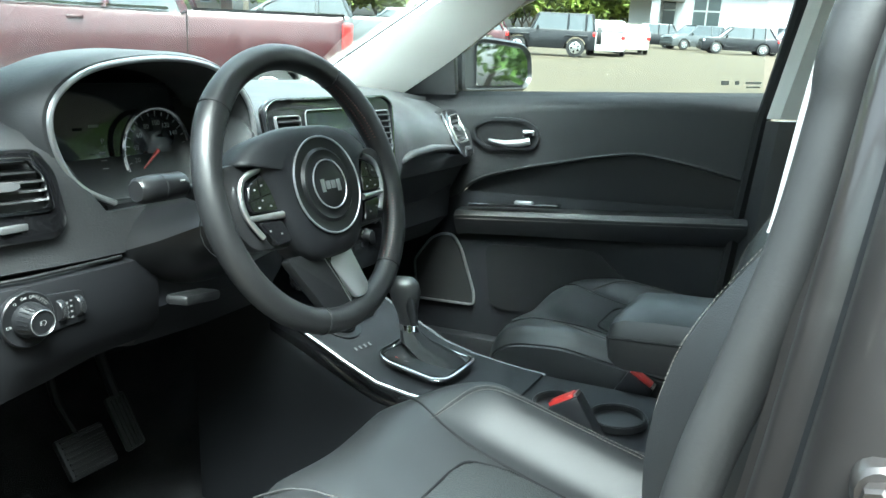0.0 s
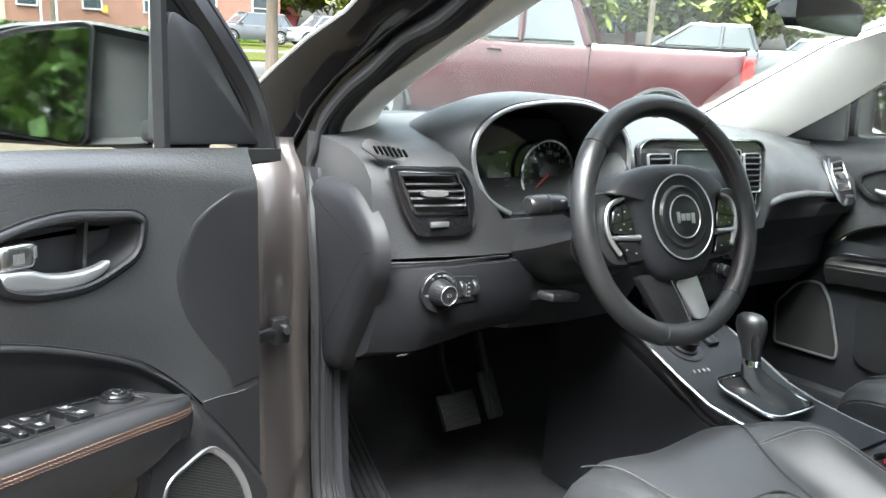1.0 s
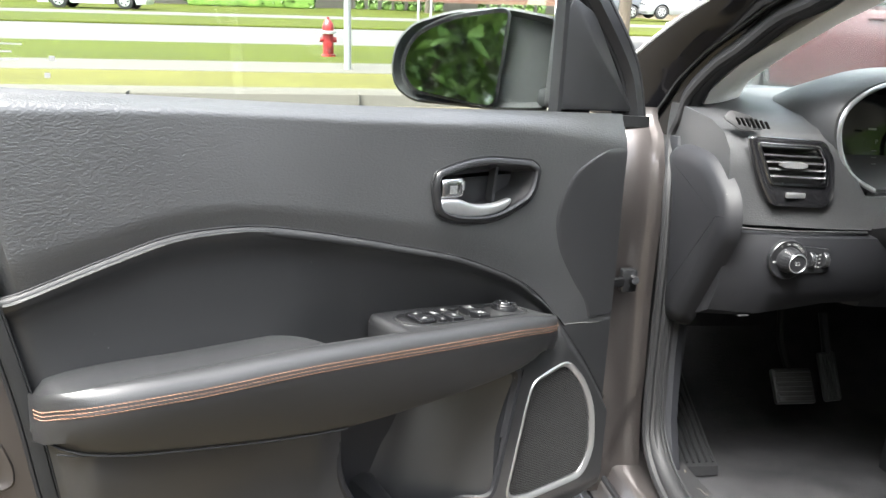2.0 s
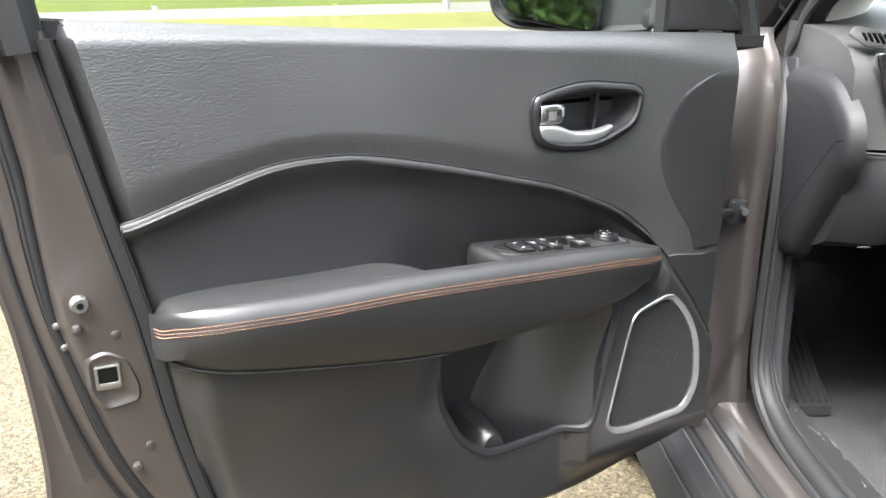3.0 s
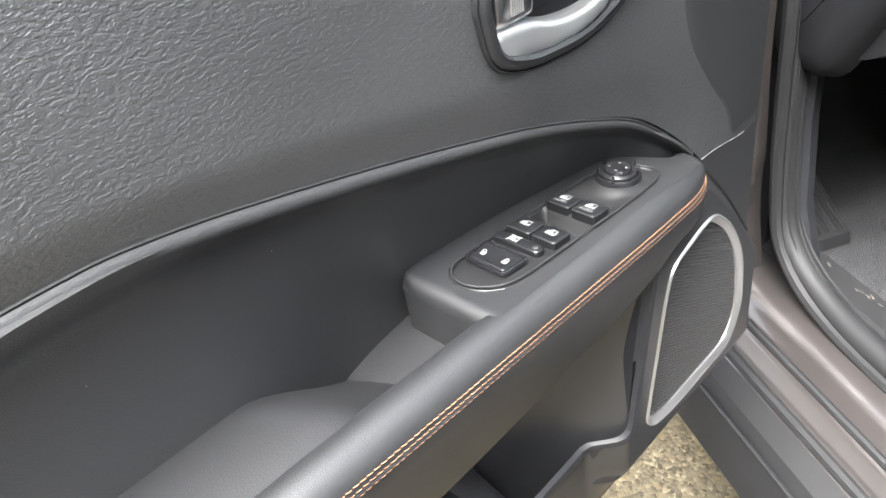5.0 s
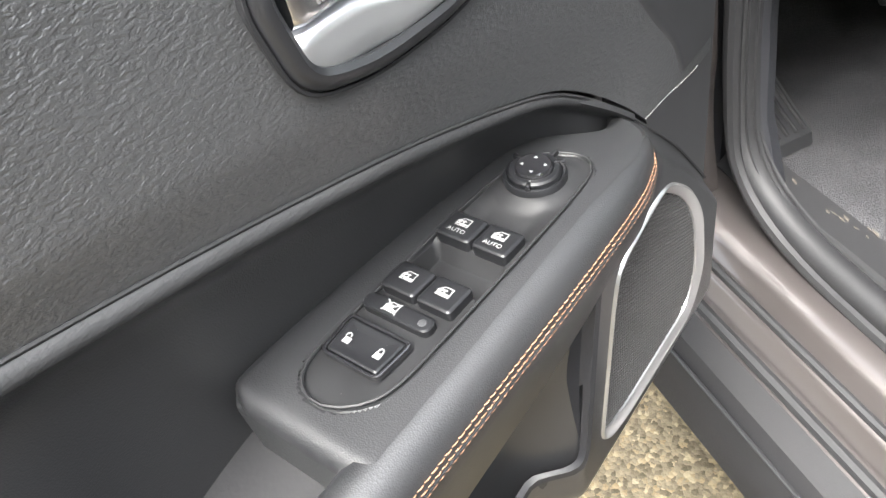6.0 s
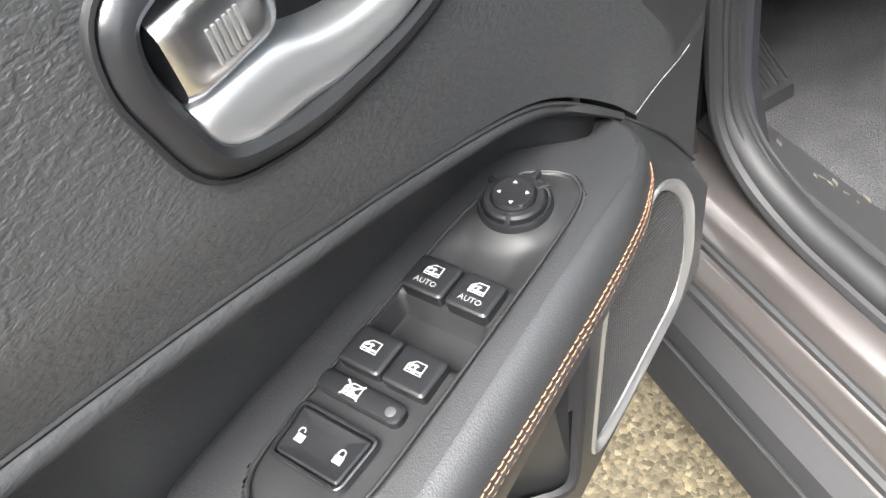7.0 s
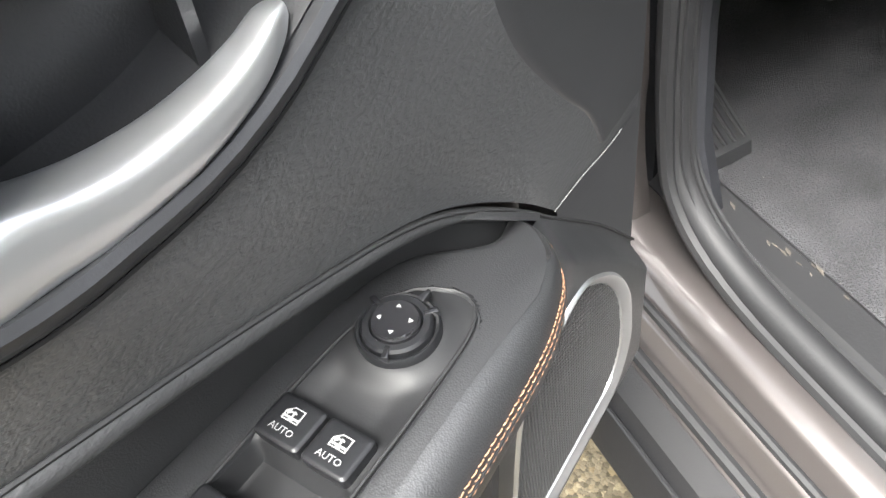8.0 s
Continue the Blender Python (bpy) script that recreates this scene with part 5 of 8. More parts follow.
for i in range(24):
    a = 2 * math.pi * i / 24
    part("knob_rib", tube([(LX + 0.0200 * math.cos(a), 0.1965, LZ + 0.0200 * math.sin(a)), (LX + 0.0174 * math.cos(a), 0.1805, LZ + 0.0174 * math.sin(a))], 0.0007, 4), SMOOTHP, k)
for dz_ in (-0.002, 0.0, 0.002):
    part("knob_mark", box((LX - 0.003, 0.1768, LZ + dz_), (0.003, 0.0006, 0.0007)), WHITEPRINT, k)
part("knob_mark", tube([(LX + 0.0005 + 0.003 * math.cos(q), 0.1768, LZ + 0.003 * math.sin(q)) for q in (radians(-90 + 18 * i) for i in range(11))], 0.0004, 4), WHITEPRINT, k)
letters("lamp_auto", "AUTO", 0.0072, WHITEPRINT, dash, axes((LX + 0.0265 * math.cos(radians(48)), 0.2028, LZ + 0.0265 * math.sin(radians(48))), (math.sin(radians(48)), 0, -math.cos(radians(48))), (math.cos(radians(48)), 0, math.sin(radians(48)))))
for d_ in (188, 124, 101, 79):
    c_ = (LX + 0.0268 * math.cos(radians(d_)), 0.2030, LZ + 0.0268 * math.sin(radians(d_)))
    part("lamp_mark", tube([(c_[0] + 0.0017 * math.cos(q), c_[1], c_[2] + 0.0017 * math.sin(q)) for q in (radians(36 * i) for i in range(10))], 0.00035, 4, True), WHITEPRINT, dash)
    if d_ != 124:
        part("lamp_mark", box((c_[0] + 0.0036, c_[1], c_[2]), (0.0022, 0.0006, 0.0026)), WHITEPRINT, dash)
for dx in (-0.6585, -0.6335):
    k = part("dimmer_wheel", tube([(dx - 0.0042, 0.2065, 0.897), (dx - 0.003, 0.2065, 0.897), (dx + 0.003, 0.2065, 0.897), (dx + 0.0042, 0.2065, 0.897)], [0.0125, 0.0135, 0.0135, 0.0125], 20), SMOOTHP, dash, "black thumb wheel")
    for i in range(7):
        a = radians(150 + 10 * i)
        part("wheel_rib", box((dx, 0.2065 + 0.0136 * math.cos(a), 0.897 + 0.0136 * math.sin(a) * (1 if i != 3 else 0.4)), (0.0062, 0.0008, 0.0009)), VENTG, k)
for i in range(4):
    part("lamp_mark", box((-0.6490, 0.2030, 0.886 + 0.006 * i), (0.0026, 0.0006, 0.0032)), WHITEPRINT, dash)
    part("lamp_mark", box((-0.6435, 0.2030, 0.885 + 0.007 * i), (0.0030, 0.0006, 0.0024)), WHITEPRINT, dash)

# steering column and stalk
part("steering_column", loft([[(-0.415 + w * math.cos(a) * (1 - 0.15 * abs(math.sin(a))), y, z + h * math.sin(a)) for a in (2 * math.pi * i / 24 for i in range(24))] for y, z, w, h in ((0.035, 1.015, 0.07, 0.045), (0.07, 1.0, 0.095, 0.058), (0.16, 0.965, 0.125, 0.07), (0.28, 0.93, 0.13, 0.08))]), SMOOTHP, dash, "black steering column shroud")
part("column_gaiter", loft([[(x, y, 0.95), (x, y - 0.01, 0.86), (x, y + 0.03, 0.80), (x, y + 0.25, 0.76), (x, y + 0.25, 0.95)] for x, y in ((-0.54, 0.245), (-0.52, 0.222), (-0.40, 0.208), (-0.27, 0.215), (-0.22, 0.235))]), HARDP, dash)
part("adjust_lever", bevel(box((-0.515, 0.13, 0.888), (0.075, 0.035, 0.014), 0.005, (0, 8, 10)), 0.0), PLASTIC, dash, "black column adjusting lever")
part("shroud_band", loft([[(-0.415 + w * math.cos(a), 0.095, 0.985 + 0.066 * math.sin(a)) for a in (radians(150 + 12 * i) for i in range(9))] for w in (0.114, 0.116)], closed=False), SATIN, dash)
stalk = thing("signal_stalk", "black turn signal stalk with ribbed end", "stalk", (-0.53, 0.10, 1.03))
part("lever", tube([(-0.50, 0.085, 1.015), (-0.545, 0.088, 1.035), (-0.565, 0.09, 1.044)], [0.010, 0.009, 0.009], 12), SMOOTHP, stalk)
part("barrel", tube([(-0.558, 0.09, 1.046), (-0.563, 0.09, 1.0465), (-0.610, 0.088, 1.047), (-0.626, 0.087, 1.047), (-0.630, 0.087, 1.047)], [0.013, 0.0165, 0.0165, 0.0155, 0.012], 20), SMOOTHP, stalk)
part("twist_ring", tube([(-0.594, 0.0885, 1.047), (-0.5965, 0.0885, 1.047)], 0.0171, 20), PLASTIC, stalk)
part("symbol", box((-0.572, 0.0745, 1.053), (0.006, 0.002, 0.004), 0, (30, 0, 0)), WHITEPRINT, stalk)

# centre stack
stk = rounded([(-0.262, 1.125), (-0.235, 1.140), (0.100, 1.140), (0.128, 1.125), (0.115, 0.99), (0.08, 0.95), (-0.20, 0.95), (-0.245, 0.99)], 0.02)
cl = lambda p, h: Vector((p[0], 0.222 - h + 0.10 * (p[1] - 1.05), p[1]))
part("stack_bezel", prism(stk, cl, 0.014, 0.003), GLOSS, dash, "gloss black centre stack")
part("stack_trim", ring(scaled(stk, 1.015), inset(stk, 0.003), lambda p, h: cl(p, 0.010 + h), 0.007, 0.0015), SMOOTHP, dash, "black stack surround")
part("stack_line", tube([cl(p, 0.0172) for p in inset(stk, 0.001)], 0.0013, 6, True), CHROME, dash, "thin bright line round the stack")
scr = rounded([(-0.158, 1.118), (0.040, 1.118), (0.040, 0.995), (-0.158, 0.995)], 0.01)
part("display", prism(scr, lambda p, h: cl(p, 0.013 + h), 0.003), SCREEN, dash, "dark touch screen")
part("display_trim", ring(scaled(scr, 1.03), inset(scr, 0.001), lambda p, h: cl(p, 0.013 + h), 0.005, 0.001), GLOSS, dash)
part("display_line", tube([cl(p, 0.018) for p in scaled(scr, 1.022)], 0.0010, 6, True), SATIN, dash, "thin silver line round the display")
for x0, x1 in ((-0.240, -0.174), (0.052, 0.110)):
    q = rounded([(x0, 1.112), (x1, 1.112), (x1 + 0.004, 1.03), (x0 + 0.012, 1.03)], 0.008)
    part("centre_vent", ring(q, inset(q, 0.0022), lambda p, h: cl(p, 0.012 + h), 0.007, 0.001), SATIN, dash, "chrome ringed centre vent")
    part("vent_well", prism(inset(q, 0.003), lambda p, h: cl(p, 0.010 + h), 0.006), RUBBER, dash)
    for i in range(6):
        part("vent_slat", box(tuple(cl(((x0 + x1) / 2 + 0.003, 1.102 - 0.012 * i), 0.016)), (x1 - x0 - 0.008, 0.010, 0.003), 0.0008, (20, 0, 0)), SMOOTHP, dash)
low = rounded([(-0.20, 0.945), (0.10, 0.945), (0.09, 0.80), (-0.19, 0.80)], 0.015)
part("climate_panel", prism(low, lambda p, h: Vector((p[0], 0.245 - h + 0.25 * (0.95 - p[1]) * -0.3, p[1])), 0.02, 0.003), GLOSS, dash, "gloss black climate panel")
for x, z, r in ((0.045, 0.905, 0.018), (-0.145, 0.905, 0.018), (-0.05, 0.905, 0.018), (0.03, 0.865, 0.013)):
    k = part("climate_knob", loft([[(x + q * math.cos(a), y, z + q * math.sin(a)) for a in (2 * math.pi * i / 24 for i in range(24))] for y, q in ((0.225, r), (0.205, r * 0.95), (0.203, r * 0.85))]), SMOOTHP, dash, "black climate knob")
    part("knob_ring", tube([(x + r * math.cos(a), 0.2195, z + r * math.sin(a)) for a in (2 * math.pi * i / 28 for i in range(28))], 0.0015, 6, True), CHROME, k)
for i in range(4):
    for j in range(2):
        part("climate_button", box((-0.0 + 0.028 * i - 0.03, 0.221, 0.848 - 0.02 * j), (0.024, 0.008, 0.014), 0.002), SMOOTHP, dash)
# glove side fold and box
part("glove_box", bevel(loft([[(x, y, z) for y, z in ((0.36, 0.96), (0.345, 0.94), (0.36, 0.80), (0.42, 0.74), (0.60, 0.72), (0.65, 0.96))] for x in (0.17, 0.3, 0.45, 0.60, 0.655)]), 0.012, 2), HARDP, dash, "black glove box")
part("dash_fold", tube([(0.16, 0.262, 0.955), (0.22, 0.262, 0.985), (0.30, 0.264, 1.003), (0.40, 0.268, 1.008), (0.52, 0.275, 1.0), (0.60, 0.29, 0.985)], [0.004, 0.008, 0.010, 0.010, 0.008, 0.004], 10), SOFT, dash)

def smooth_path(pts, k=6):
    pts = [Vector(p) for p in pts]
    out = []
    for i in range(len(pts) - 1):
        z, a, b_, y = pts[max(i - 1, 0)], pts[i], pts[i + 1], pts[min(i + 2, len(pts) - 1)]
        for j in range(k):
            t = j / k
            out.append(0.5 * ((2 * a) + (b_ - z) * t + (2 * z - 5 * a + 4 * b_ - y) * t * t + (3 * a - 3 * b_ + y - z) * t ** 3))
    return out + [pts[-1]]


# ---- steering wheel ----
WC, WT = Vector((-0.412, 0.004, 1.029)), radians(16)
wheel = thing("steering_wheel", "black leather steering wheel with silver trimmed spokes", "steering wheel", tuple(WC))
FR.append(CARM @ Matrix.Translation(WC) @ Matrix.Rotation(radians(-2), 4, "Z") @ Matrix.Rotation(-WT, 4, "X"))
R = 0.1780


def on_rim(a, r=R):
    return Vector((r * math.cos(a), 0, r * math.sin(a)))


def rim_r(a):
    """The rim swells at ten and two, and is thinner below."""
    d = math.degrees(a) % 360
    return 0.0172 + 0.0020 * (math.exp(-((d - 35) / 16) ** 2) + math.exp(-((d - 145) / 16) ** 2))


angs = [2 * math.pi * i / 96 for i in range(96)]
RIML = mat("smooth_wheel_leather", (0.0105, 0.0108, 0.0118), 0.42, fine=0.4, scale=900, relief=0.00008, cells=True, spec=0.6)
part("rim", tube([on_rim(a) for a in angs], [rim_r(a) for a in angs], 18, True), RIML, wheel)
for d in (58, 141, 254, 312):
    a = radians(d)
    part("rim_seam", tube([on_rim(a) + (on_rim(a).normalized() * math.cos(q) + Vector((0, 1, 0)) * math.sin(q)) * (rim_r(a) + 0.0002) for q in (2 * math.pi * i / 20 for i in range(20))], 0.0009, 5, True), RUBBER, wheel)
THREADR = mat("dark_red_thread", (0.10, 0.05, 0.05), 0.8)
for d0, d1 in ((20, 57), (-47, -10)):
    b = B()
    n = int((d1 - d0) * 0.6)
    for i in range(n):
        a = radians(d0 + (d1 - d0) * (i + 0.5) / n)
        for s in (-1, 1):
            q = radians(180 + 14 * s + 20)
            p = on_rim(a) + (on_rim(a).normalized() * math.cos(q) + Vector((0, 1, 0)) * math.sin(q)) * (rim_r(a) + 0.0003)
            box(tuple(p), (0.0010, 0.0034, 0.0013), 0, (0, -math.degrees(a), 0), bm=b)
    part("rim_stitching", b, THREADR, wheel, "dark red cross stitching", smooth=False)
hub = rounded([(-0.138, 0.042), (-0.108, 0.068), (-0.045, 0.084), (0.045, 0.084), (0.092, 0.072), (0.124, 0.046), (0.100, 0.032), (0.088, -0.015), (0.076, -0.055), (0.046, -0.094), (-0.046, -0.094), (-0.076, -0.055), (-0.088, -0.015), (-0.104, 0.037)], [0.010, 0.03, 0.03, 0.03, 0.03, 0.016, 0.012, 0.02, 0.02, 0.03, 0.03, 0.02, 0.02, 0.012])
part("airbag_cover", loft([[(p.x, 0.030, p.y) for p in hub], [(p.x * 1.01, 0.000, p.y * 1.01) for p in hub], [(p.x * 0.98, -0.010, p.y * 0.98) for p in hub], [(p.x * 0.90, -0.018, p.y * 0.92) for p in hub], [(p.x * 0.70, -0.0235, p.y * 0.76) for p in hub]]), HARDP, wheel, "black airbag cover")
C48 = [2 * math.pi * i / 48 for i in range(48)]
part("badge_dish", loft([[(r * math.cos(a), y, r * math.sin(a)) for a in C48] for y, r in ((-0.020, 0.066), (-0.0275, 0.0645), (-0.0255, 0.058), (-0.0250, 0.050), (-0.0285, 0.046), (-0.0265, 0.041), (-0.0275, 0.036), (-0.0295, 0.033), (-0.0300, 0.01))]), SMOOTHP, wheel)
part("badge_ring", tube([(0.0645 * math.cos(a), -0.0270, 0.0645 * math.sin(a)) for a in C48], 0.0014, 8, True), SATIN, wheel, "silver badge ring")
part("badge_ring", tube([(0.0325 * math.cos(a), -0.0300, 0.0325 * math.sin(a)) for a in C48], 0.0011, 8, True), SATIN, wheel)
for i, (x, w, h) in enumerate(((-0.0155, 0.007, 0.017), (-0.0055, 0.0085, 0.011), (0.0055, 0.0085, 0.011), (0.0160, 0.0075, 0.016))):
    part("badge_bar", box((x, -0.0308, -0.001 if i < 3 else -0.003), (w, 0.0014, h), 0.0006), SATIN, wheel, "plain silver badge mark" if i == 0 else "")
for sx in (-1, 1):
    fl = lambda pts: [(sx * -p[0], p[1]) for p in pts]
    base = rounded(fl([(-0.092, 0.040), (-0.150, 0.046), (-0.168, 0.030), (-0.170, -0.020), (-0.135, -0.062), (-0.070, -0.068), (-0.075, -0.02)]), 0.012)
    part("spoke", prism(base, lambda p, h: Vector((p[0], 0.018 - h, p[1])), 0.022, 0.005), PLASTIC, wheel)
    bow = smooth_path([(sx * 0.104, -0.011, 0.034), (sx * 0.132, -0.009, 0.024), (sx * 0.141, -0.008, 0.002), (sx * 0.138, -0.008, -0.022), (sx * 0.122, -0.009, -0.048)], 5)
    part("spoke_trim", tube(bow, 0.0046, 10, flat=0.8), SATIN, wheel, "silver spoke trim")
    part("spoke_trim", tube([(sx * 0.138, -0.009, -0.023), (sx * 0.110, -0.011, -0.0245), (sx * 0.084, -0.013, -0.0255)], [0.0036, 0.0042, 0.0048], 10), SATIN, wheel)
    top_pad = rounded(fl([(-0.102, 0.028), (-0.130, 0.017), (-0.135, -0.002), (-0.132, -0.018), (-0.088, -0.020), (-0.094, 0.010)]), 0.006)
    low_pad = rounded(fl([(-0.126, -0.029), (-0.086, -0.031), (-0.076, -0.060), (-0.106, -0.062)]), 0.006)
    for poly, cells in ((top_pad, ((0.108, 0.014, 0.012), (0.121, 0.010, 0.010), (0.112, -0.004, 0.008), (0.120, -0.012, 0.014), (0.100, -0.012, 0.012))), (low_pad, ((0.112, -0.042, 0.010), (0.094, -0.048, 0.012)))):
        k = part("button_pad", loft([[Vector((p.x, -0.003, p.y)) for p in poly], [Vector((p.x, -0.0120, p.y)) for p in inset(poly, 0.0006)], [Vector((p.x, -0.0132, p.y)) for p in inset(poly, 0.0020)]]), GLOSS, wheel, "gloss black button pad")
        for bx, bz_, w in cells:
            part("button_mark", box((bx * sx, -0.0134, bz_), (w * 0.28, 0.0006, 0.0022)), WHITEPRINT, k)
    for a_, c_ in (((0.094, 0.003), (0.135, -0.003)), ((0.112, 0.022), (0.113, 0.000))):
        part("button_gap", tube([(sx * a_[0], -0.0130, a_[1]), (sx * c_[0], -0.0130, c_[1])], 0.0007, 5), BLACKHOLE, wheel)
ls = rounded([(-0.085, -0.080), (0.048, -0.086), (0.058, -0.160), (0.020, -0.172), (-0.030, -0.168)], 0.014)
part("lower_spoke", prism(ls, lambda p, h: Vector((p[0], 0.016 - h, p[1])), 0.016, 0.004), SMOOTHP, wheel, "dark lower spoke")
sp_ = rounded([(-0.012, -0.088), (0.038, -0.084), (0.050, -0.146), (0.040, -0.158), (0.022, -0.158)], 0.006)
part("spoke_inlay", prism(sp_, lambda p, h: Vector((p[0], 0.004 - h - 0.16 * (p[0] - 0.01) + 0.10 * (p[1] + 0.12), p[1])), 0.008, 0.002), SATIN, wheel, "satin silver spoke inlay")
part("inlay_edge", tube([(-0.020, -0.004, -0.088), (0.000, -0.003, -0.124), (0.016, -0.002, -0.160)], 0.0022, 8), CHROME, wheel, "bright spoke edge line")
FR.pop()

# ---- centre console ----
console = thing("centre_console", "black centre console with gloss trim and cup holders", "console", (XC, -0.1, 0.36))
CP = [(0.46, 0.86, 0.150), (0.36, 0.80, 0.148), (0.28, 0.755, 0.145), (0.206, 0.722, 0.142), (0.13, 0.685, 0.140), (0.063, 0.655, 0.136), (0.0, 0.642, 0.130), (-0.08, 0.635, 0.120), (-0.16, 0.632, 0.112), (-0.35, 0.63, 0.110), (-0.8, 0.61, 0.110)]
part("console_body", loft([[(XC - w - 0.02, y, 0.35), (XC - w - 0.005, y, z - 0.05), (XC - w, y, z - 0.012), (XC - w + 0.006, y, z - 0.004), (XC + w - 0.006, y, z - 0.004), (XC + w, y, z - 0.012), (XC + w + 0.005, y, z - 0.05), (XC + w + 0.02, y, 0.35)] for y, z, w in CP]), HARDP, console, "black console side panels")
for s in (-1, 1):
    if s < 0:
        part("edge_trim", tube([(XC + s * (w - 0.006), y, z + 0.001) for y, z, w in CP[2:9]], 0.0042, 8), CHROME, console, "bright console edge trim")
    part("gloss_band", loft([[(XC + s * (w + 0.0022), y, z - 0.034), (XC + s * (w + 0.0032), y, z - 0.016), (XC + s * (w - 0.002), y, z - 0.0015), (XC + s * (w - 0.008), y, z - 0.004)] for y, z, w in CP[2:9]]), GLOSS, console)
part("console_top", loft([[(XC - w + 0.012, y, z - 0.002), (XC - w + 0.016, y, z + 0.002), (XC + w - 0.016, y, z + 0.002), (XC + w - 0.012, y, z - 0.002)] for y, z, w in CP[2:9]]), HARDP, console, "satin black console top")
# drive mode dial and buttons
DT = Matrix.Translation((XC - 0.050, 0.195, 0.716)) @ Matrix.Rotation(radians(24), 4, "X")


def dialring(r, h):
    return [DT @ Vector((r * math.cos(a), r * math.sin(a), h)) for a in C48]


part("dial_plate", loft([dialring(0.043, -0.006), dialring(0.042, 0.004), dialring(0.038, 0.005)]), SMOOTHP, console)
dm = part("mode_dial", loft([dialring(0.030, 0.0), dialring(0.029, 0.010), dialring(0.024, 0.012), dialring(0.023, 0.030), dialring(0.020, 0.033), dialring(0.008, 0.032)]), SMOOTHP, console, "black drive mode dial")
part("dial_ring", tube(dialring(0.0245, 0.030), 0.0013, 6, True), CHROME, dm)
for x, y in ((0.082, 0.0), (0.060, 0.050), (0.022, 0.056)):
    q = box((0, 0, 0), (0.032, 0.030, 0.014), 0.004)
    q.transform(DT @ Matrix.Translation((x, y, 0.006)))
    part("console_button", q, SMOOTHP, console, "black console button")
for i in range(4):
    part("mode_mark", box((XC - 0.085 + 0.012 * i, 0.135 - 0.002 * i, 0.6915), (0.004, 0.008, 0.0012), 0, (25, 0, -15)), WHITEPRINT, console)
gp = rounded([(XC - 0.075, 0.105), (XC + 0.065, 0.105), (XC + 0.065, -0.045), (XC - 0.075, -0.045)], 0.035)
part("selector_plate", ring(gp, inset(gp, 0.010), lambda p, h: Vector((p[0], p[1], 0.652 + 0.30 * max(0, p[1] - 0.02) + h)), 0.008, 0.002), CHROME, console, "chrome selector surround")
part("selector_base", prism(inset(gp, 0.008), lambda p, h: Vector((p[0], p[1], 0.650 + 0.30 * max(0, p[1] - 0.02) + h)), 0.005), SMOOTHP, console)
for i, t in enumerate("PRND"):
    letters("gear_mark", t, 0.012, REDP if i == 0 else WHITEPRINT, console, axes((XC - 0.046 + 0.003 * i, 0.070 - 0.018 * i, 0.6592 + 0.30 * max(0, 0.050 - 0.018 * i)), (0.9, 0.35, 0), (-0.3, 0.9, 0.15)))
shifter = thing("gear_selector", "black leather gear selector with chrome collar", "gear lever", (XC, 0.03, 0.655))


def oval(x, y, z, r, k=1.25, tilt=0.0, n=24):
    return [(x + r * math.cos(a), y + k * r * math.sin(a), z + tilt * math.sin(a) * r) for a in (2 * math.pi * i / n for i in range(n))]


part("boot", loft([[(p[0] + 0.004 * math.sin(5 * i), p[1] + 0.004 * math.cos(7 * i), p[2]) for i, p in enumerate(oval(x, y, z, r, k))] for x, y, z, r, k in ((XC + 0.014, 0.012, 0.655, 0.040, 1.25), (XC + 0.015, 0.020, 0.664, 0.037, 1.25), (XC + 0.018, 0.042, 0.673, 0.031, 1.3), (XC + 0.022, 0.07, 0.683, 0.024, 1.3), (XC + 0.030, 0.085, 0.694, 0.0175, 1.2), (XC + 0.034, 0.092, 0.702, 0.015, 1.15))]), DARKP, shifter, "black leather boot")
part("collar", loft([oval(XC + 0.034 + d, 0.092 + d, z, 0.0165, 1.15) for d, z in ((0, 0.700), (0.003, 0.712))]), CHROME, shifter, "chrome collar")
part("knob", loft([oval(XC + dx, y, z, r, 1.35) for dx, y, z, r in ((0.037, 0.095, 0.711, 0.0145), (0.041, 0.100, 0.730, 0.0155), (0.045, 0.106, 0.752, 0.021), (0.048, 0.110, 0.772, 0.0245), (0.049, 0.112, 0.788, 0.023), (0.049, 0.112, 0.797, 0.016), (0.049, 0.112, 0.800, 0.005))]), RIML, shifter, "black leather knob")
part("knob_inlay", loft([oval(XC + dx - 0.012, y - 0.018, z, r, 1.2) for dx, y, z, r in ((0.036, 0.095, 0.714, 0.006), (0.044, 0.105, 0.745, 0.008), (0.047, 0.110, 0.768, 0.006))]), SMOOTHP, shifter)
# cup holders, lid
for x, y in ((-0.070, -0.235), (-0.080, -0.335)):
    part("cup_holder", loft([[(x + r * math.cos(a), y + r * math.sin(a), z) for a in C48] for z, r in ((0.631, 0.049), (0.640, 0.048), (0.640, 0.042), (0.60, 0.038), (0.56, 0.036))]), SMOOTHP, console, "black cup holder")
    part("cup_ring", tube([(x + 0.045 * math.cos(a), y + 0.045 * math.sin(a), 0.640) for a in C48], 0.0022, 6, True), SMOOTHP, console)
LIDP = [(-0.086, -0.085), (-0.094, -0.050), (-0.093, -0.030), (-0.084, -0.008), (-0.06, 0.0), (0.06, 0.0), (0.084, -0.008), (0.093, -0.030), (0.094, -0.050), (0.086, -0.085)]
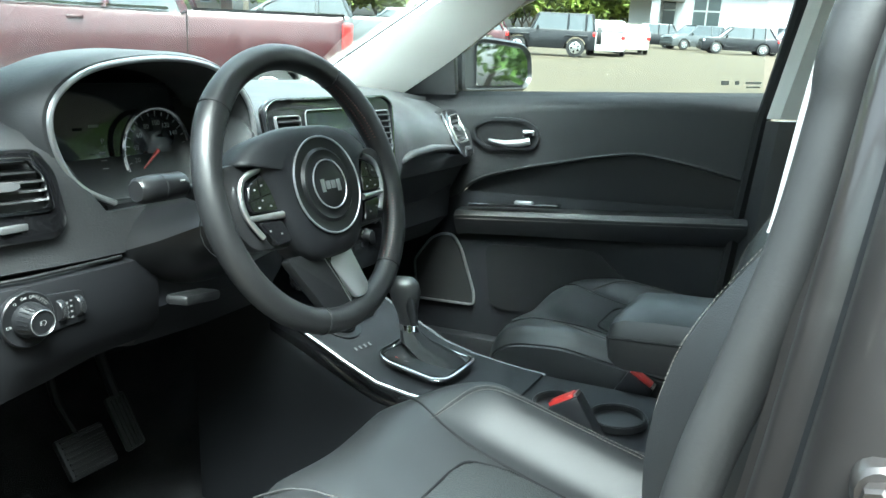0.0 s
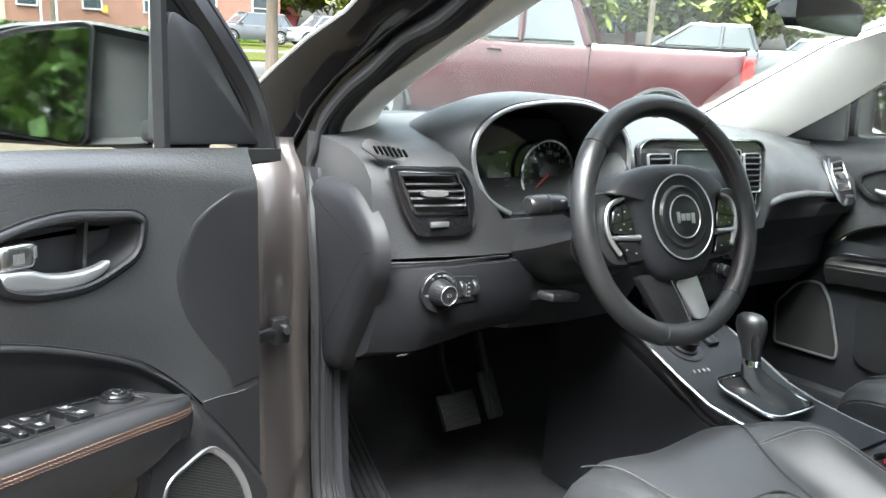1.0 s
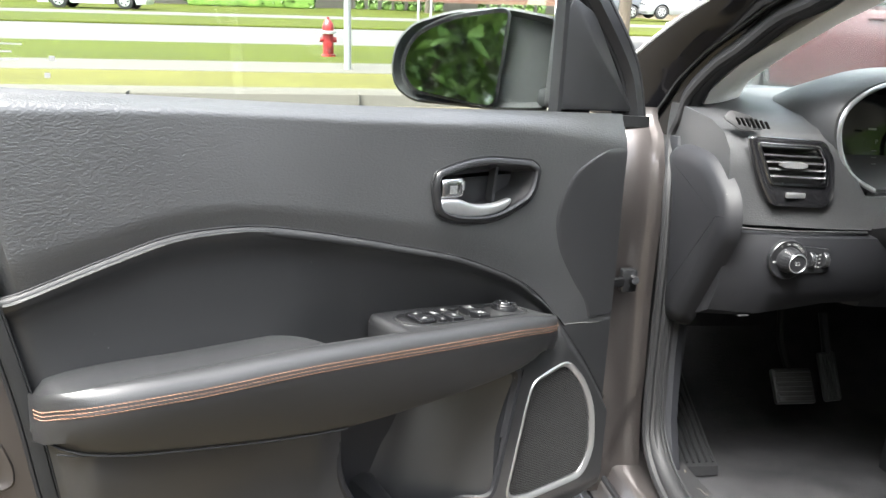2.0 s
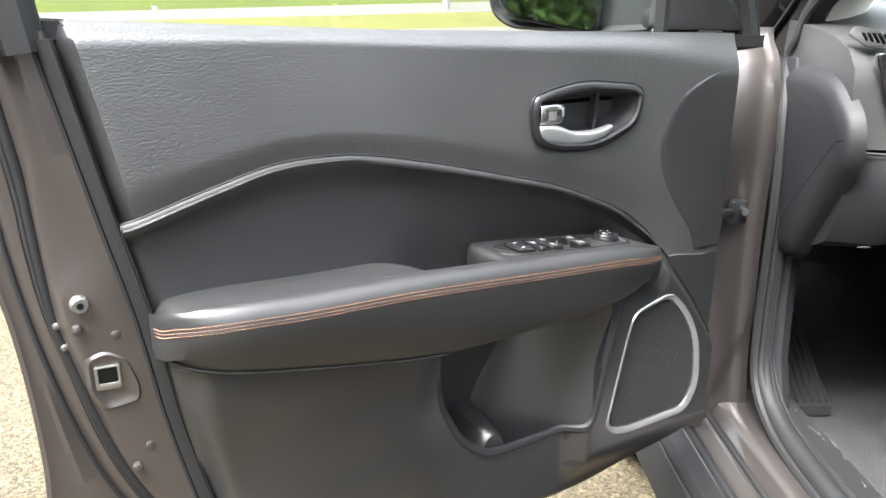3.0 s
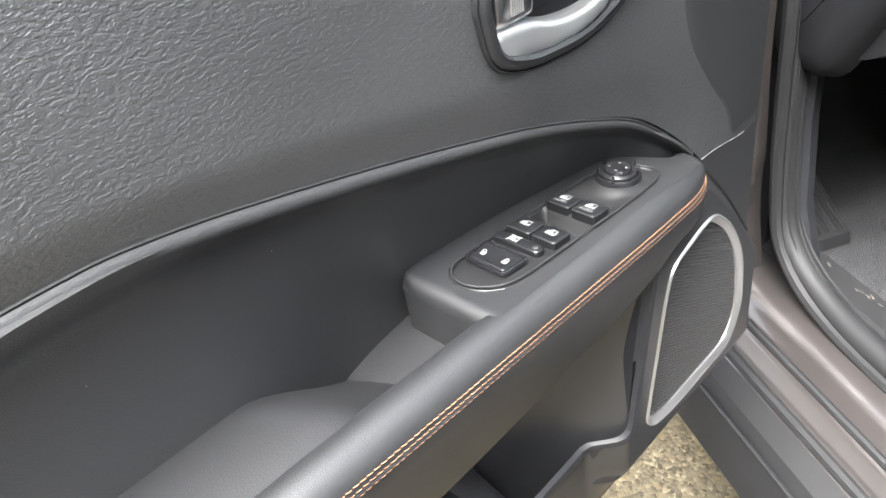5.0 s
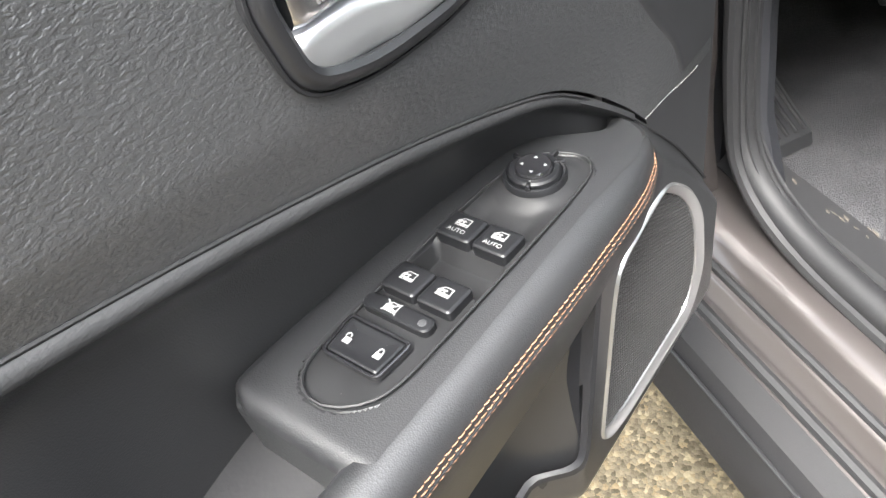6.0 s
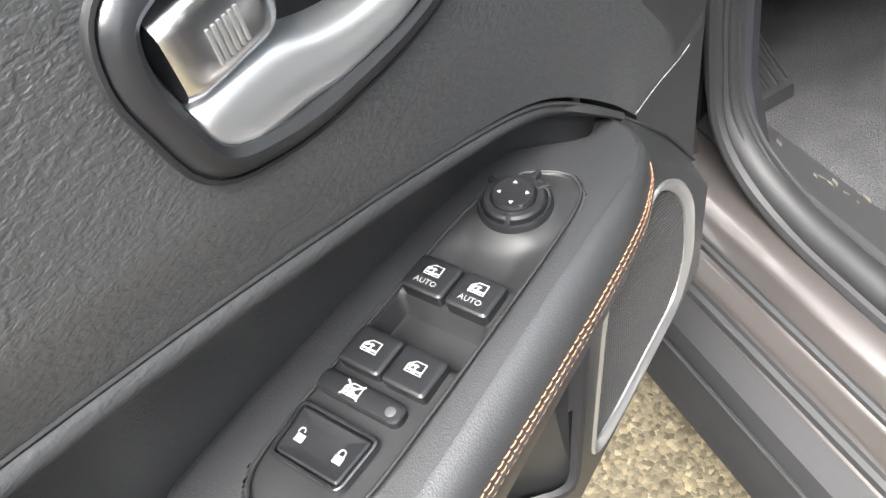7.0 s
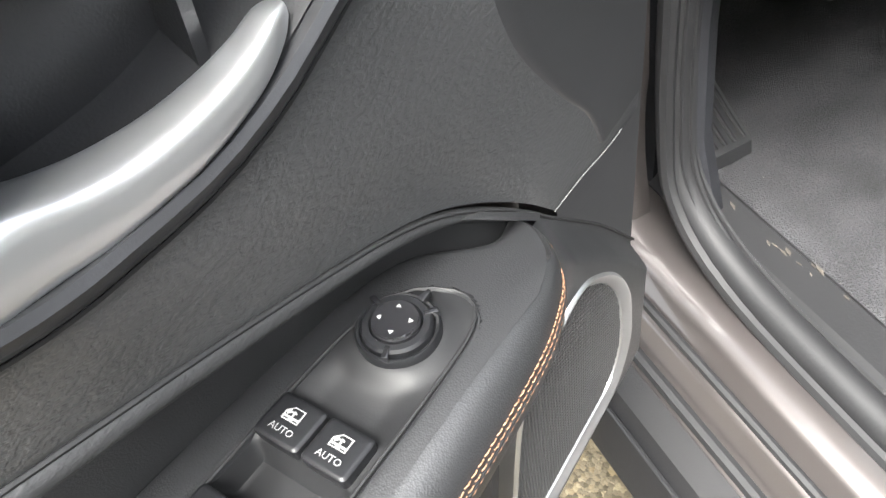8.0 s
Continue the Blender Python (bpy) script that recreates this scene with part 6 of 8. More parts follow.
part("console_lid", loft([[(XC + x * f, y, z + h * g) for x, h in LIDP] for y, z, f, g in ((-0.326, 0.800, 0.90, 0.42), (-0.330, 0.812, 0.97, 0.66), (-0.338, 0.821, 1.0, 0.84), (-0.352, 0.827, 1.0, 1.0), (-0.40, 0.830, 1.0, 1.02), (-0.5, 0.832, 1.0, 1.02), (-0.75, 0.832, 1.0, 1.02))]), LEATHER, console, "black leather console lid")
seam = [(XC - 0.0955, -0.75, 0.795), (XC - 0.0955, -0.45, 0.795), (XC - 0.0955, -0.36, 0.793), (XC - 0.091, -0.334, 0.791), (XC - 0.07, -0.326, 0.790), (XC + 0.06, -0.326, 0.790), (XC + 0.091, -0.334, 0.791), (XC + 0.0955, -0.36, 0.793), (XC + 0.0955, -0.75, 0.795)]
part("lid_seam", tube(smooth_path(seam, 4), 0.0022, 6), RUBBER, console)
part("console_bin", box((XC, -0.64, 0.68), (0.16, 0.40, 0.13), 0.02), PLASTIC, console)


def buckle(x, y, z, tilt, label):
    """A buckle on its short stalk; the red button is its top end."""
    q = thing("seat_belt_buckle", label, "buckle", (x, y - 0.03, z - 0.06))
    m = Matrix.Translation((x, y, z)) @ Matrix.Rotation(radians(tilt), 4, "X")
    for name, c, s, bev_, material, lab in (("stalk_cover", (0, 0, -0.006), (0.030, 0.054, 0.084), 0.004, HARDP, ""), ("release_button", (0, 0.002, 0.037), (0.022, 0.044, 0.010), 0.003, REDP, "red release button"), ("stalk", (0, -0.002, -0.075), (0.016, 0.036, 0.07), 0.004, RUBBER, ""), ("latch_slot", (0, -0.0235, 0.034), (0.020, 0.004, 0.012), 0.0, STEEL, "bright latch slot")):
        b = box(c, s, bev_)
        b.transform(m)
        part(name, b, material, q, lab)


buckle(-0.180, -0.297, 0.665, -31, "black seat belt buckle with red button")
buckle(0.080, -0.317, 0.616, 32, "black seat belt buckle with red button")

# ---- seats ----
def seat(name, cx, label, dz=0.0, bolster=0.054, edge=0.050, set_back=0.05, fall=1.0):
    s = thing(name, label, "car seat", (cx, -0.3, 0.36), "front seats")


    def top(x, y):
        """Height of the cushion's top at x from its middle, and y."""
        v = abs(x) / 0.245
        z = lerp([(-0.62, 0.560), (-0.45, 0.585), (-0.38, 0.602), (-0.28, 0.630), (-0.21, 0.652), (-0.14, 0.674), (-0.085, 0.686), (-0.05, 0.683), (-0.02, 0.668), (0.0, 0.635), (0.008, 0.60)], y)
        z = 0.686 - (0.686 - z) * fall if y < -0.085 else z
        bol = bolster * step(0.50, 0.80, v) * step(-0.03, -0.20, y) - edge * step(0.84, 1.0, v) ** 2 - 0.10 * max(0, v - 1)
        return z + dz + bol - 0.012 * step(0.6, 0.0, v)

    def cfn(a, t):
        x = (a - 0.5) * 0.50
        y = -0.62 + 0.628 * t
        corner = set_back * max(0, abs(x) - 0.13) / 0.12
        y2 = y - (corner ** 1.0) * step(-0.25, 0.0, y) * 0.8
        return (cx + x * (1 - 0.06 * step(-0.15, 0.0, y)), y2, top(x, y))

    b = surf(cfn, 48, 60)
    part("cushion", b, SEATL, s, "black leather cushion")
    # skirts round the cushion
    def skirt(a, t):
        k = a * 3
        if k < 1:
            p = Vector(cfn(0, k))
        elif k < 2:
            p = Vector(cfn(k - 1, 1))
        else:
            p = Vector(cfn(1, 3 - k))
        out = Vector((p.x - cx, p.y + 0.3, 0)).normalized() * 0.006 * math.sin(math.pi * min(1, t * 1.3))
        return (p.x + out.x, p.y + out.y, p.z - t * (p.z - 0.50))
    part("cushion_side", surf(skirt, 72, 6), SEATL, s)
    part("side_piping", tube([Vector(skirt(i / 60, 0.46)) for i in range(61)], 0.0030, 6), SEATL, s)
    # perforated middle, its piping, bolster seams
    def lay(x, y, h=0.002):
        return Vector((cx + x, y, top(x, y) + h))
    mid = [(-0.105, -0.55), (-0.105, -0.30), (-0.085, -0.215), (-0.05, -0.19), (0.05, -0.19), (0.085, -0.215), (0.105, -0.30), (0.105, -0.55)]
    part("centre_panel", surf(lambda a, t: lay((a - 0.5) * 2 * lerp([(-0.55, 0.105), (-0.30, 0.105), (-0.225, 0.092), (-0.20, 0.07), (-0.19, 0.045)], -0.55 + 0.36 * t), -0.55 + 0.36 * t, 0.003), 20, 24), PERF, s, "perforated leather centre")
    part("centre_piping", tube([lay(p.x, p.y, 0.002) for p in smooth_path([(x, y, 0) for x, y in mid], 5)], 0.0022, 6), RUBBER, s)
    for k in (-1, 1):
        seam = smooth_path([(k * 0.17, -0.03, 0), (k * 0.135, -0.10, 0), (k * 0.110, -0.17, 0), (k * 0.107, -0.26, 0), (k * 0.11, -0.5, 0)], 6)
        part("bolster_seam", tube([lay(p.x, p.y, 0.0005) for p in seam], 0.0020, 6), RUBBER, s)
        if k < 0 and cx < 0:
            continue
        line = smooth_path([(k * 0.125, -0.115, 0), (k * 0.155, -0.130, 0), (k * 0.19, -0.17, 0), (k * 0.205, -0.24, 0), (k * 0.208, -0.34, 0), (k * 0.205, -0.5, 0)], 8)
        part("bolster_seam", tube([lay(p.x, p.y, -0.0003) for p in line], 0.0016, 6), RUBBER, s)
        for off_ in (-0.005, 0.005):
            st = B()
            for i in range(0, len(line) - 1):
                for f in (0.1, 0.42, 0.74):
                    p, q = line[i].lerp(line[i + 1], f), line[i].lerp(line[i + 1], f + 0.2)
                    tube([lay(p.x + off_, p.y, 0.001), lay(q.x + off_, q.y, 0.001)], 0.0007, 4, bm=st)
            part("bolster_stitching", st, THREADG, s, "grey double stitching", smooth=False)
        pip = [Vector(cfn(0.5 + k * 0.488, t / 30)) + Vector((0, 0, 0.0015)) for t in range(31)]
        part("edge_seam", tube(pip, 0.0022, 6), RUBBER, s)
    # backrest
    def bfn(a, t):
        z = 0.60 + 0.66 * t
        x = (a - 0.5) * 2
        w = lerp([(0.60, 0.225), (0.75, 0.245), (0.95, 0.255), (1.10, 0.245), (1.26, 0.19)], z)
        y = lerp([(0.60, -0.60), (0.75, -0.59), (0.9, -0.59), (1.05, -0.64), (1.15, -0.68), (1.26, -0.74)], z)
        v = abs(x)
        return (cx + x * w, y + 0.085 * step(0.45, 0.8, v) * step(1.25, 0.95, z) - 0.10 * step(0.84, 1.0, v) ** 2 - 0.05 * step(0.92, 1.0, t), z)
    part("backrest", surf(bfn, 44, 30, 0.02), SEATL, s, "black leather backrest")
    part("backrest_core", bevel(loft([[(cx - w, y - 0.03, z), (cx - w, y - 0.13, z), (cx + w, y - 0.13, z), (cx + w, y - 0.03, z)] for z, y, w in ((0.58, -0.60, 0.205), (0.8, -0.60, 0.225), (1.05, -0.66, 0.225), (1.24, -0.74, 0.17))]), 0.02), SEATL, s)
    for k in (0.10, 0.90):
        st = B()
        pts = [Vector(bfn(k, i / 170)) + Vector((0, 0.0012, 0)) for i in range(171)]
        for i in range(0, 170):
            tube([pts[i], pts[i].lerp(pts[i + 1], 0.6)], 0.0006, 4, bm=st)
        part("backrest_stitching", st, THREADG, s, "grey edge stitching", smooth=False)
    part("seat_base", box((cx, -0.3, 0.44), (0.42, 0.5, 0.16), 0.02), PLASTIC, s)


THREADG = mat("grey_thread", (0.13, 0.12, 0.11), 0.8)
seat("driver_seat", -0.425, "black leather driver's seat with perforated centre")
seat("passenger_seat", 0.345, "black leather passenger seat beside the console", 0.0, 0.026, 0.030, 0.020, 0.5)

# ---- passenger door ----
pdoor = thing("passenger_door", "closed passenger door with black trim panel", "car door", (0.70, 0.1, 0.42))
PCV = [(-0.46, 0.92), (-0.386, 0.943), (-0.25, 0.975), (-0.141, 0.989), (0.036, 0.962), (0.18, 0.933), (0.281, 0.903), (0.33, 0.87), (0.36, 0.83)]
part("upper_trim", surf(lambda s, t: (0.69 + 0.05 * step(0.75, 1.0, t) ** 2, 0.60 - 1.05 * s, max(0.845, lerp(PCV, 0.60 - 1.05 * s)) + t * (1.14 - max(0.845, lerp(PCV, 0.60 - 1.05 * s)))), 40, 14), SOFT, pdoor, "grained black upper door panel")
part("door_insert", surf(lambda s, t: (0.715, 0.345 - 0.80 * s, 0.79 + t * (lerp(PCV, 0.345 - 0.80 * s) - 0.79)), 30, 6), SMOOTHP, pdoor)
part("insert_piping", tube([(0.693, y, lerp(PCV, y)) for y in (0.345 - 0.80 * i / 40 for i in range(41))], 0.005, 8), LEATHER, pdoor)
part("lower_trim", surf(lambda s, t: (0.695 - 0.012 * math.sin(math.pi * t), 0.60 - 1.05 * s, 0.42 + 0.445 * t), 20, 10), HARDP, pdoor)
part("arm_rest", loft([[(0.715, y, z - 0.06), (0.665, y, z - 0.055), (0.645, y, z - 0.02), (0.642, y, z), (0.652, y, z + 0.014), (0.675, y, z + 0.018), (0.715, y, z + 0.018)] for y, z in ((0.335, 0.80), (0.30, 0.805), (0.15, 0.812), (-0.1, 0.822), (-0.3, 0.832), (-0.43, 0.838))]), LEATHER, pdoor, "padded black arm rest")
for d in (0.004, -0.006):
    st = B()
    for i in range(150):
        y = 0.325 - 0.75 * i / 150
        z = lerp([(-0.43, 0.838), (0.335, 0.80)], y)
        box((0.6408, y, z + d), (0.0012, 0.0035, 0.0011), bm=st)
    part("arm_rest_stitching", st, THREADG, pdoor, "grey double stitching", smooth=False)
part("pull_trim", box((0.655, 0.16, 0.842), (0.03, 0.26, 0.010), 0.004, (-3, 0, 0)), GLOSS, pdoor)
part("window_switch", box((0.652, 0.13, 0.850), (0.018, 0.05, 0.010), 0.003), SATIN, pdoor)
PBZ = rounded([(0.297, 1.050), (0.246, 1.073), (0.147, 1.069), (0.099, 1.040), (0.108, 0.992), (0.161, 0.980), (0.261, 0.985), (0.297, 1.018)], 0.022)
pl = lambda p, h: Vector((0.692 - h, p[0], p[1]))
part("handle_bezel", ring(PBZ, inset(PBZ, 0.010), pl, 0.014, 0.003), SMOOTHP, pdoor, "black handle surround")
part("handle_cup", prism(inset(PBZ, 0.009), pl, 0.006), RUBBER, pdoor)
part("door_lever", tube([(0.68, 0.128, 1.012), (0.672, 0.15, 1.006), (0.670, 0.19, 1.003), (0.672, 0.225, 1.007), (0.676, 0.245, 1.012)], [0.010, 0.011, 0.010, 0.007, 0.004], 12), SATIN, pdoor, "satin silver door lever")
part("lock_button", box((0.678, 0.130, 1.032), (0.012, 0.034, 0.018), 0.003), CHROME, pdoor)
PSP = rounded([(0.394, 0.742), (0.43, 0.725), (0.487, 0.654), (0.478, 0.533), (0.285, 0.535), (0.285, 0.575), (0.325, 0.70), (0.352, 0.742)], 0.018)
ps = lambda p, h: Vector((0.684 - h, p[0], p[1]))
part("speaker_ring", ring(PSP, inset(PSP, 0.007), ps, 0.008, 0.0025), SATIN, pdoor, "silver speaker surround")
part("speaker_grille", prism(inset(PSP, 0.006), ps, 0.004), GRILLE, pdoor)
part("map_pocket", prism(rounded([(0.255, 0.72), (0.24, 0.55), (0.20, 0.535), (-0.10, 0.555), (-0.20, 0.62), (-0.06, 0.735)], 0.03), lambda p, h: Vector((0.683 - h, p[0], p[1])), 0.003), RUBBER, pdoor)
g = part("window_glass", surf(lambda s, t: (0.735 - 0.10 * t, 0.42 - 0.85 * s - 0.20 * t * (1 - s), 1.10 + 0.42 * t), 6, 6, 0.004), GLASS, pdoor, "clear door window glass")
g.visible_shadow = False
for i, (y, w, h) in enumerate(((-0.345, 0.018, 0.010), (-0.372, 0.010, 0.009), (-0.408, 0.035, 0.005), (-0.408, 0.030, 0.004))):
    part("glass_mark", box((0.724, y, 1.163 - (0.010 if i == 3 else 0)), (0.001, w, h)), GREYP, pdoor)
part("mirror_sail", prism(rounded([(0.62, 1.13), (0.36, 1.13), (0.36, 1.245), (0.40, 1.245)], 0.012), lambda p, h: Vector((0.72 - h - 0.1 * max(0, p[1] - 1.13), p[0], p[1])), 0.02, 0.005), PLASTIC, pdoor, "black mirror triangle trim")
# passenger mirror, turned a little towards the driver
FR.append(CARM @ Matrix.Translation((1.04, 0.40, 0)))
pmx = rounded([(-0.235, 1.270), (-0.20, 1.288), (-0.10, 1.298), (0.16, 1.290), (0.225, 1.260), (0.238, 1.17), (0.19, 1.134), (-0.235, 1.134)], 0.03)
b = loft([[Vector((p.x, -0.004 - 0.06 * (p.x + 0.13), p.y)) for p in inset(pmx, 0.013)], [Vector((p.x, -0.020 - 0.06 * (p.x + 0.13), p.y)) for p in inset(pmx, 0.007)], [Vector((p.x, -0.014 - 0.06 * (p.x + 0.13), p.y)) for p in pmx], [Vector((p.x, 0.04, p.y)) for p in inset(pmx, 0.001)], [Vector((p.x, 0.10, p.y)) for p in scaled(pmx, 0.85)], [Vector((p.x, 0.13, p.y)) for p in scaled(pmx, 0.5)]])
part("mirror_housing", b, PLASTIC, pdoor, "dark grey door mirror housing")
part("mirror_pane", prism(inset(rounded([(-0.155, 1.280), (-0.10, 1.290), (0.155, 1.280), (0.210, 1.252), (0.220, 1.17), (0.175, 1.142), (-0.155, 1.142)], 0.025), 0.010), lambda p, h: Vector((p[0], -0.010 - h - 0.06 * (p[0] + 0.13), p[1])), 0.003), MIRROR, pdoor, "mirror glass")
part("mirror_arm", box((-0.14, 0.03, 1.16), (0.12, 0.05, 0.05), 0.015), PLASTIC, pdoor)
FR.pop()

# ---- foot well ----
ped = thing("brake_pedal", "black ribbed rubber brake pedal", "pedal", (-0.41, 0.55, 0.46))
pp = Matrix.Translation((-0.405, 0.545, 0.512)) @ Matrix.Rotation(radians(-32), 4, "X")
b = box((0, 0, 0), (0.098, 0.016, 0.080), 0.006)
b.transform(pp)
part("pad", b, GREYRUB, ped, "worn rubber pad")
for i in range(7):
    b = box((0, -0.0095, -0.032 + 0.0107 * i), (0.086, 0.005, 0.005), 0.001)
    b.transform(pp)
    part("rib", b, GREYRUB, ped)
part("arm", tube([(-0.405, 0.56, 0.53), (-0.415, 0.60, 0.60), (-0.42, 0.62, 0.72)], 0.008, 8), RUBBER, ped)
ped = thing("accelerator_pedal", "black ribbed accelerator pedal", "pedal", (-0.30, 0.56, 0.45))
pp = Matrix.Translation((-0.306, 0.56, 0.527)) @ Matrix.Rotation(radians(-22), 4, "X") @ Matrix.Rotation(radians(-5), 4, "Y")
b = box((0, 0, 0), (0.044, 0.014, 0.112), 0.006)
b.transform(pp)
part("pad", b, GREYRUB, ped)
for i in range(4):
    b = box((-0.0135 + 0.009 * i, -0.009, 0), (0.004, 0.005, 0.10), 0.001)
    b.transform(pp)
    part("rib", b, GREYRUB, ped)
part("arm", tube([(-0.306, 0.575, 0.56), (-0.305, 0.62, 0.66)], 0.010, 8), SMOOTHP, ped)
rest = thing("foot_rest", "scuffed black ribbed foot rest", "foot rest", (-0.63, 0.50, 0.36))
b = loft([[(-0.690, y, z), (-0.690, y + 0.005, z + 0.02), (-0.612, y + 0.005, z + 0.02), (-0.612, y, z)] for y, z in ((0.455, 0.35), (0.50, 0.375), (0.62, 0.45), (0.76, 0.56))])
part("plate", b, PLASTIC, rest)
for i in range(5):
    part("rib", tube([(-0.681 + 0.015 * i, 0.465, 0.377), (-0.681 + 0.015 * i, 0.505, 0.398), (-0.681 + 0.015 * i, 0.625, 0.473), (-0.681 + 0.015 * i, 0.75, 0.572)], 0.003, 6), RUBBER, rest)
part("firewall", surf(lambda s, t: (XC + (s - 0.5) * 1.45, 0.95 - 0.12 * t, 0.34 + 0.7 * t), 6, 6, 0.02), CARPET, body)
part("kick_panel", loft([[(-0.79, y, z) for z in (0.36, 0.80)] + [(-0.735, y, z) for z in (0.80, 0.36)] for y in (0.44, 0.60, 0.95)]), HARDP, body, "black kick panel")
mir = thing("rear_view_mirror", "black interior rear view mirror", "mirror", (XC, 0.02, 1.40))
part("housing", loft([[(XC + x, 0.0 + y + 0.1 * x, 1.365 + z) for y, z in ((0.0, -0.03 * k), (0.025, -0.028 * k), (0.04, 0), (0.025, 0.030 * k), (0.0, 0.032 * k))] for x, k in ((-0.125, 0.5), (-0.11, 0.95), (0, 1.0), (0.11, 0.95), (0.125, 0.5))]), GLOSS, mir)
part("stem", tube([(XC, 0.03, 1.37), (XC, 0.07, 1.40), (XC, 0.12, 1.385)], 0.012, 8), SMOOTHP, mir)
FR.pop()

# ---- the open driver's door, in its own frame: x rearwards along it, y inwards, z up ----
FR.append(DOORM)
door = thing("driver_door", "open front car door with black leather-look trim", "car door", (0.6, 0.05, 0.42))
CURVE = [(0.19, 0.622), (0.21, 0.650), (0.265, 0.724), (0.30, 0.765), (0.328, 0.796), (0.348, 0.819), (0.383, 0.852), (0.415, 0.876), (0.454, 0.896), (0.537, 0.929), (0.62, 0.951), (0.68, 0.966), (0.745, 0.981), (0.80, 0.992), (0.845, 0.997), (0.917, 0.994), (0.979, 0.978), (1.074, 0.949), (1.12, 0.937)]
CRN = [(0.20, 0.131), (0.32, 0.130), (0.345, 0.125), (0.40, 0.118), (0.54, 0.114), (0.62, 0.106), (0.75, 0.099), (0.90, 0.093), (1.08, 0.087)]
REAR = [(0.40, 0.955), (0.48, 0.985), (0.565, 1.011), (0.714, 1.043), (0.84, 1.062), (0.958, 1.086), (1.12, 1.118), (1.17, 1.128)]
BELT = [(0.10, 1.118), (0.28, 1.123), (0.43, 1.127), (0.71, 1.133), (0.91, 1.141), (1.06, 1.148), (1.15, 1.152)]
COVER = [(0.80, 0.270), (0.83, 0.283), (0.87, 0.315), (0.92, 0.348), (0.97, 0.360), (1.01, 0.346), (1.04, 0.322), (1.065, 0.270), (1.078, 0.222)]


def up_n(u, t, s):
    """How far inwards the upper panel stands: swelling above the crest, rolling out to the window."""
    cr = lerp(CRN, u)
    top = min(0.121 + 0.010 * step(0.42, 0.25, u), cr + 0.007)
    return cr + (top - cr) * step(-0.05, 0.22, t) - 0.006 * step(0.58, 0.85, u) * max(0.0, t) - 0.030 * step(0.972, 1.0, s) ** 2 - 0.016 * step(0.86, 1.0, t) ** 2


def up_fn(s, t):
    u = 0.212 + s * (1.10 - 0.212)
    lo, hi = lerp(CURVE, u), lerp(BELT, u)
    w = lo + t * (hi - lo)
    u = 0.212 + s * (lerp(REAR, w) - 0.212)
    return (u, up_n(u, t, s), w)


HOLE = rounded([(0.584, 1.032), (0.578, 1.045), (0.545, 1.055), (0.499, 1.060), (0.416, 1.052), (0.402, 1.044), (0.411, 1.006), (0.475, 0.980), (0.545, 0.986), (0.576, 0.998)], 0.015)


def inside(p, poly):
    c = False
    for i in range(len(poly)):
        a, b = poly[i - 1], poly[i]
        if (a[1] > p[1]) != (b[1] > p[1]) and p[0] < (b[0] - a[0]) * (p[1] - a[1]) / (b[1] - a[1]) + a[0]:
            c = not c
    return c


b = surf(up_fn, 140, 54, 0.004)
bmesh.ops.delete(b, geom=[f for f in b.faces if inside((f.calc_center_median().x, f.calc_center_median().z), HOLE)], context="FACES")
part("upper_trim", b, GRAIN, door, "grained black upper door panel")


def cover_fn(s, t):
    w = 0.800 + t * (1.076 - 0.800)
    u = 0.2125 + s * (lerp(COVER, w) - 0.2125)
    lo, hi = lerp(CURVE, u), lerp(BELT, u)
    tt = max(0, (w - lo) / (hi - lo))
    return (u, up_n(u, tt, 0.1) + 0.0016 - 0.0034 * step(0.93, 1.0, s) - 0.004 * step(0.96, 1.0, t), w)


part("front_cover", surf(cover_fn, 24, 40), TRIMS, door, "smooth black cover panel")
part("belt_strip", loft([[(u, max(0.066, up_n(u, 1.0, 0.1) - 0.004), lerp(BELT, u) - 0.020), (u, max(0.066, up_n(u, 1.0, 0.1) - 0.004), lerp(BELT, u) - 0.003), (u, 0.065, lerp(BELT, u) - 0.004), (u, 0.060, lerp(BELT, u) - 0.007), (u, 0.060, lerp(BELT, u) - 0.03)] for u in (0.135 + 1.0 * i / 20 for i in range(21))]), RUBBER, door, "black window wiper strip")


INB = [(0.34, 0.118), (0.375, 0.112), (0.40, 0.098), (0.43, 0.082), (0.48, 0.0745), (0.55, 0.069), (0.64, 0.0665), (0.70, 0.070), (0.78, 0.085), (1.08, 0.083)]


def ins_fn(s, t):
    u = 0.345 + s * (1.076 - 0.345)
    w = 0.785 + t * (lerp(CURVE, u) - 0.788)
    u = 0.345 + s * (lerp(REAR, w) - 0.347)
    w = 0.785 + t * (lerp(CURVE, u) - 0.788)
    nb, cr = lerp(INB, u), lerp(CRN, u)
    return (u, nb + (max(0.0, cr - 0.014 - nb)) * step(0.15, 1.0, t) + 0.016 * step(0.80, 1.0, t) ** 2 - 0.006 * step(0.985, 1.0, s), w)


part("door_insert", surf(ins_fn, 90, 30, 0.004), LEATHER, door, "smooth black leather-look door insert")
ROLL = [(0.33, 0.0008), (0.37, 0.0028), (0.42, 0.0042), (0.55, 0.0053), (0.72, 0.0064), (1.08, 0.0068)]
PU = [0.336 + 0.7475 * i / 90 for i in range(91)]
part("insert_roll", tube([(u, lerp(CRN, u) - 0.0015 - 0.006 * step(1.06, 1.083, u) ** 2, lerp(CURVE, u) - 0.62 * lerp(ROLL, u)) for u in PU], [lerp(ROLL, u) for u in PU], 16), pebbled("roll_grain", (0.0170, 0.0175, 0.0186), 0.56, 620, 0.00011, 0.30), door, "black padded roll along the insert")
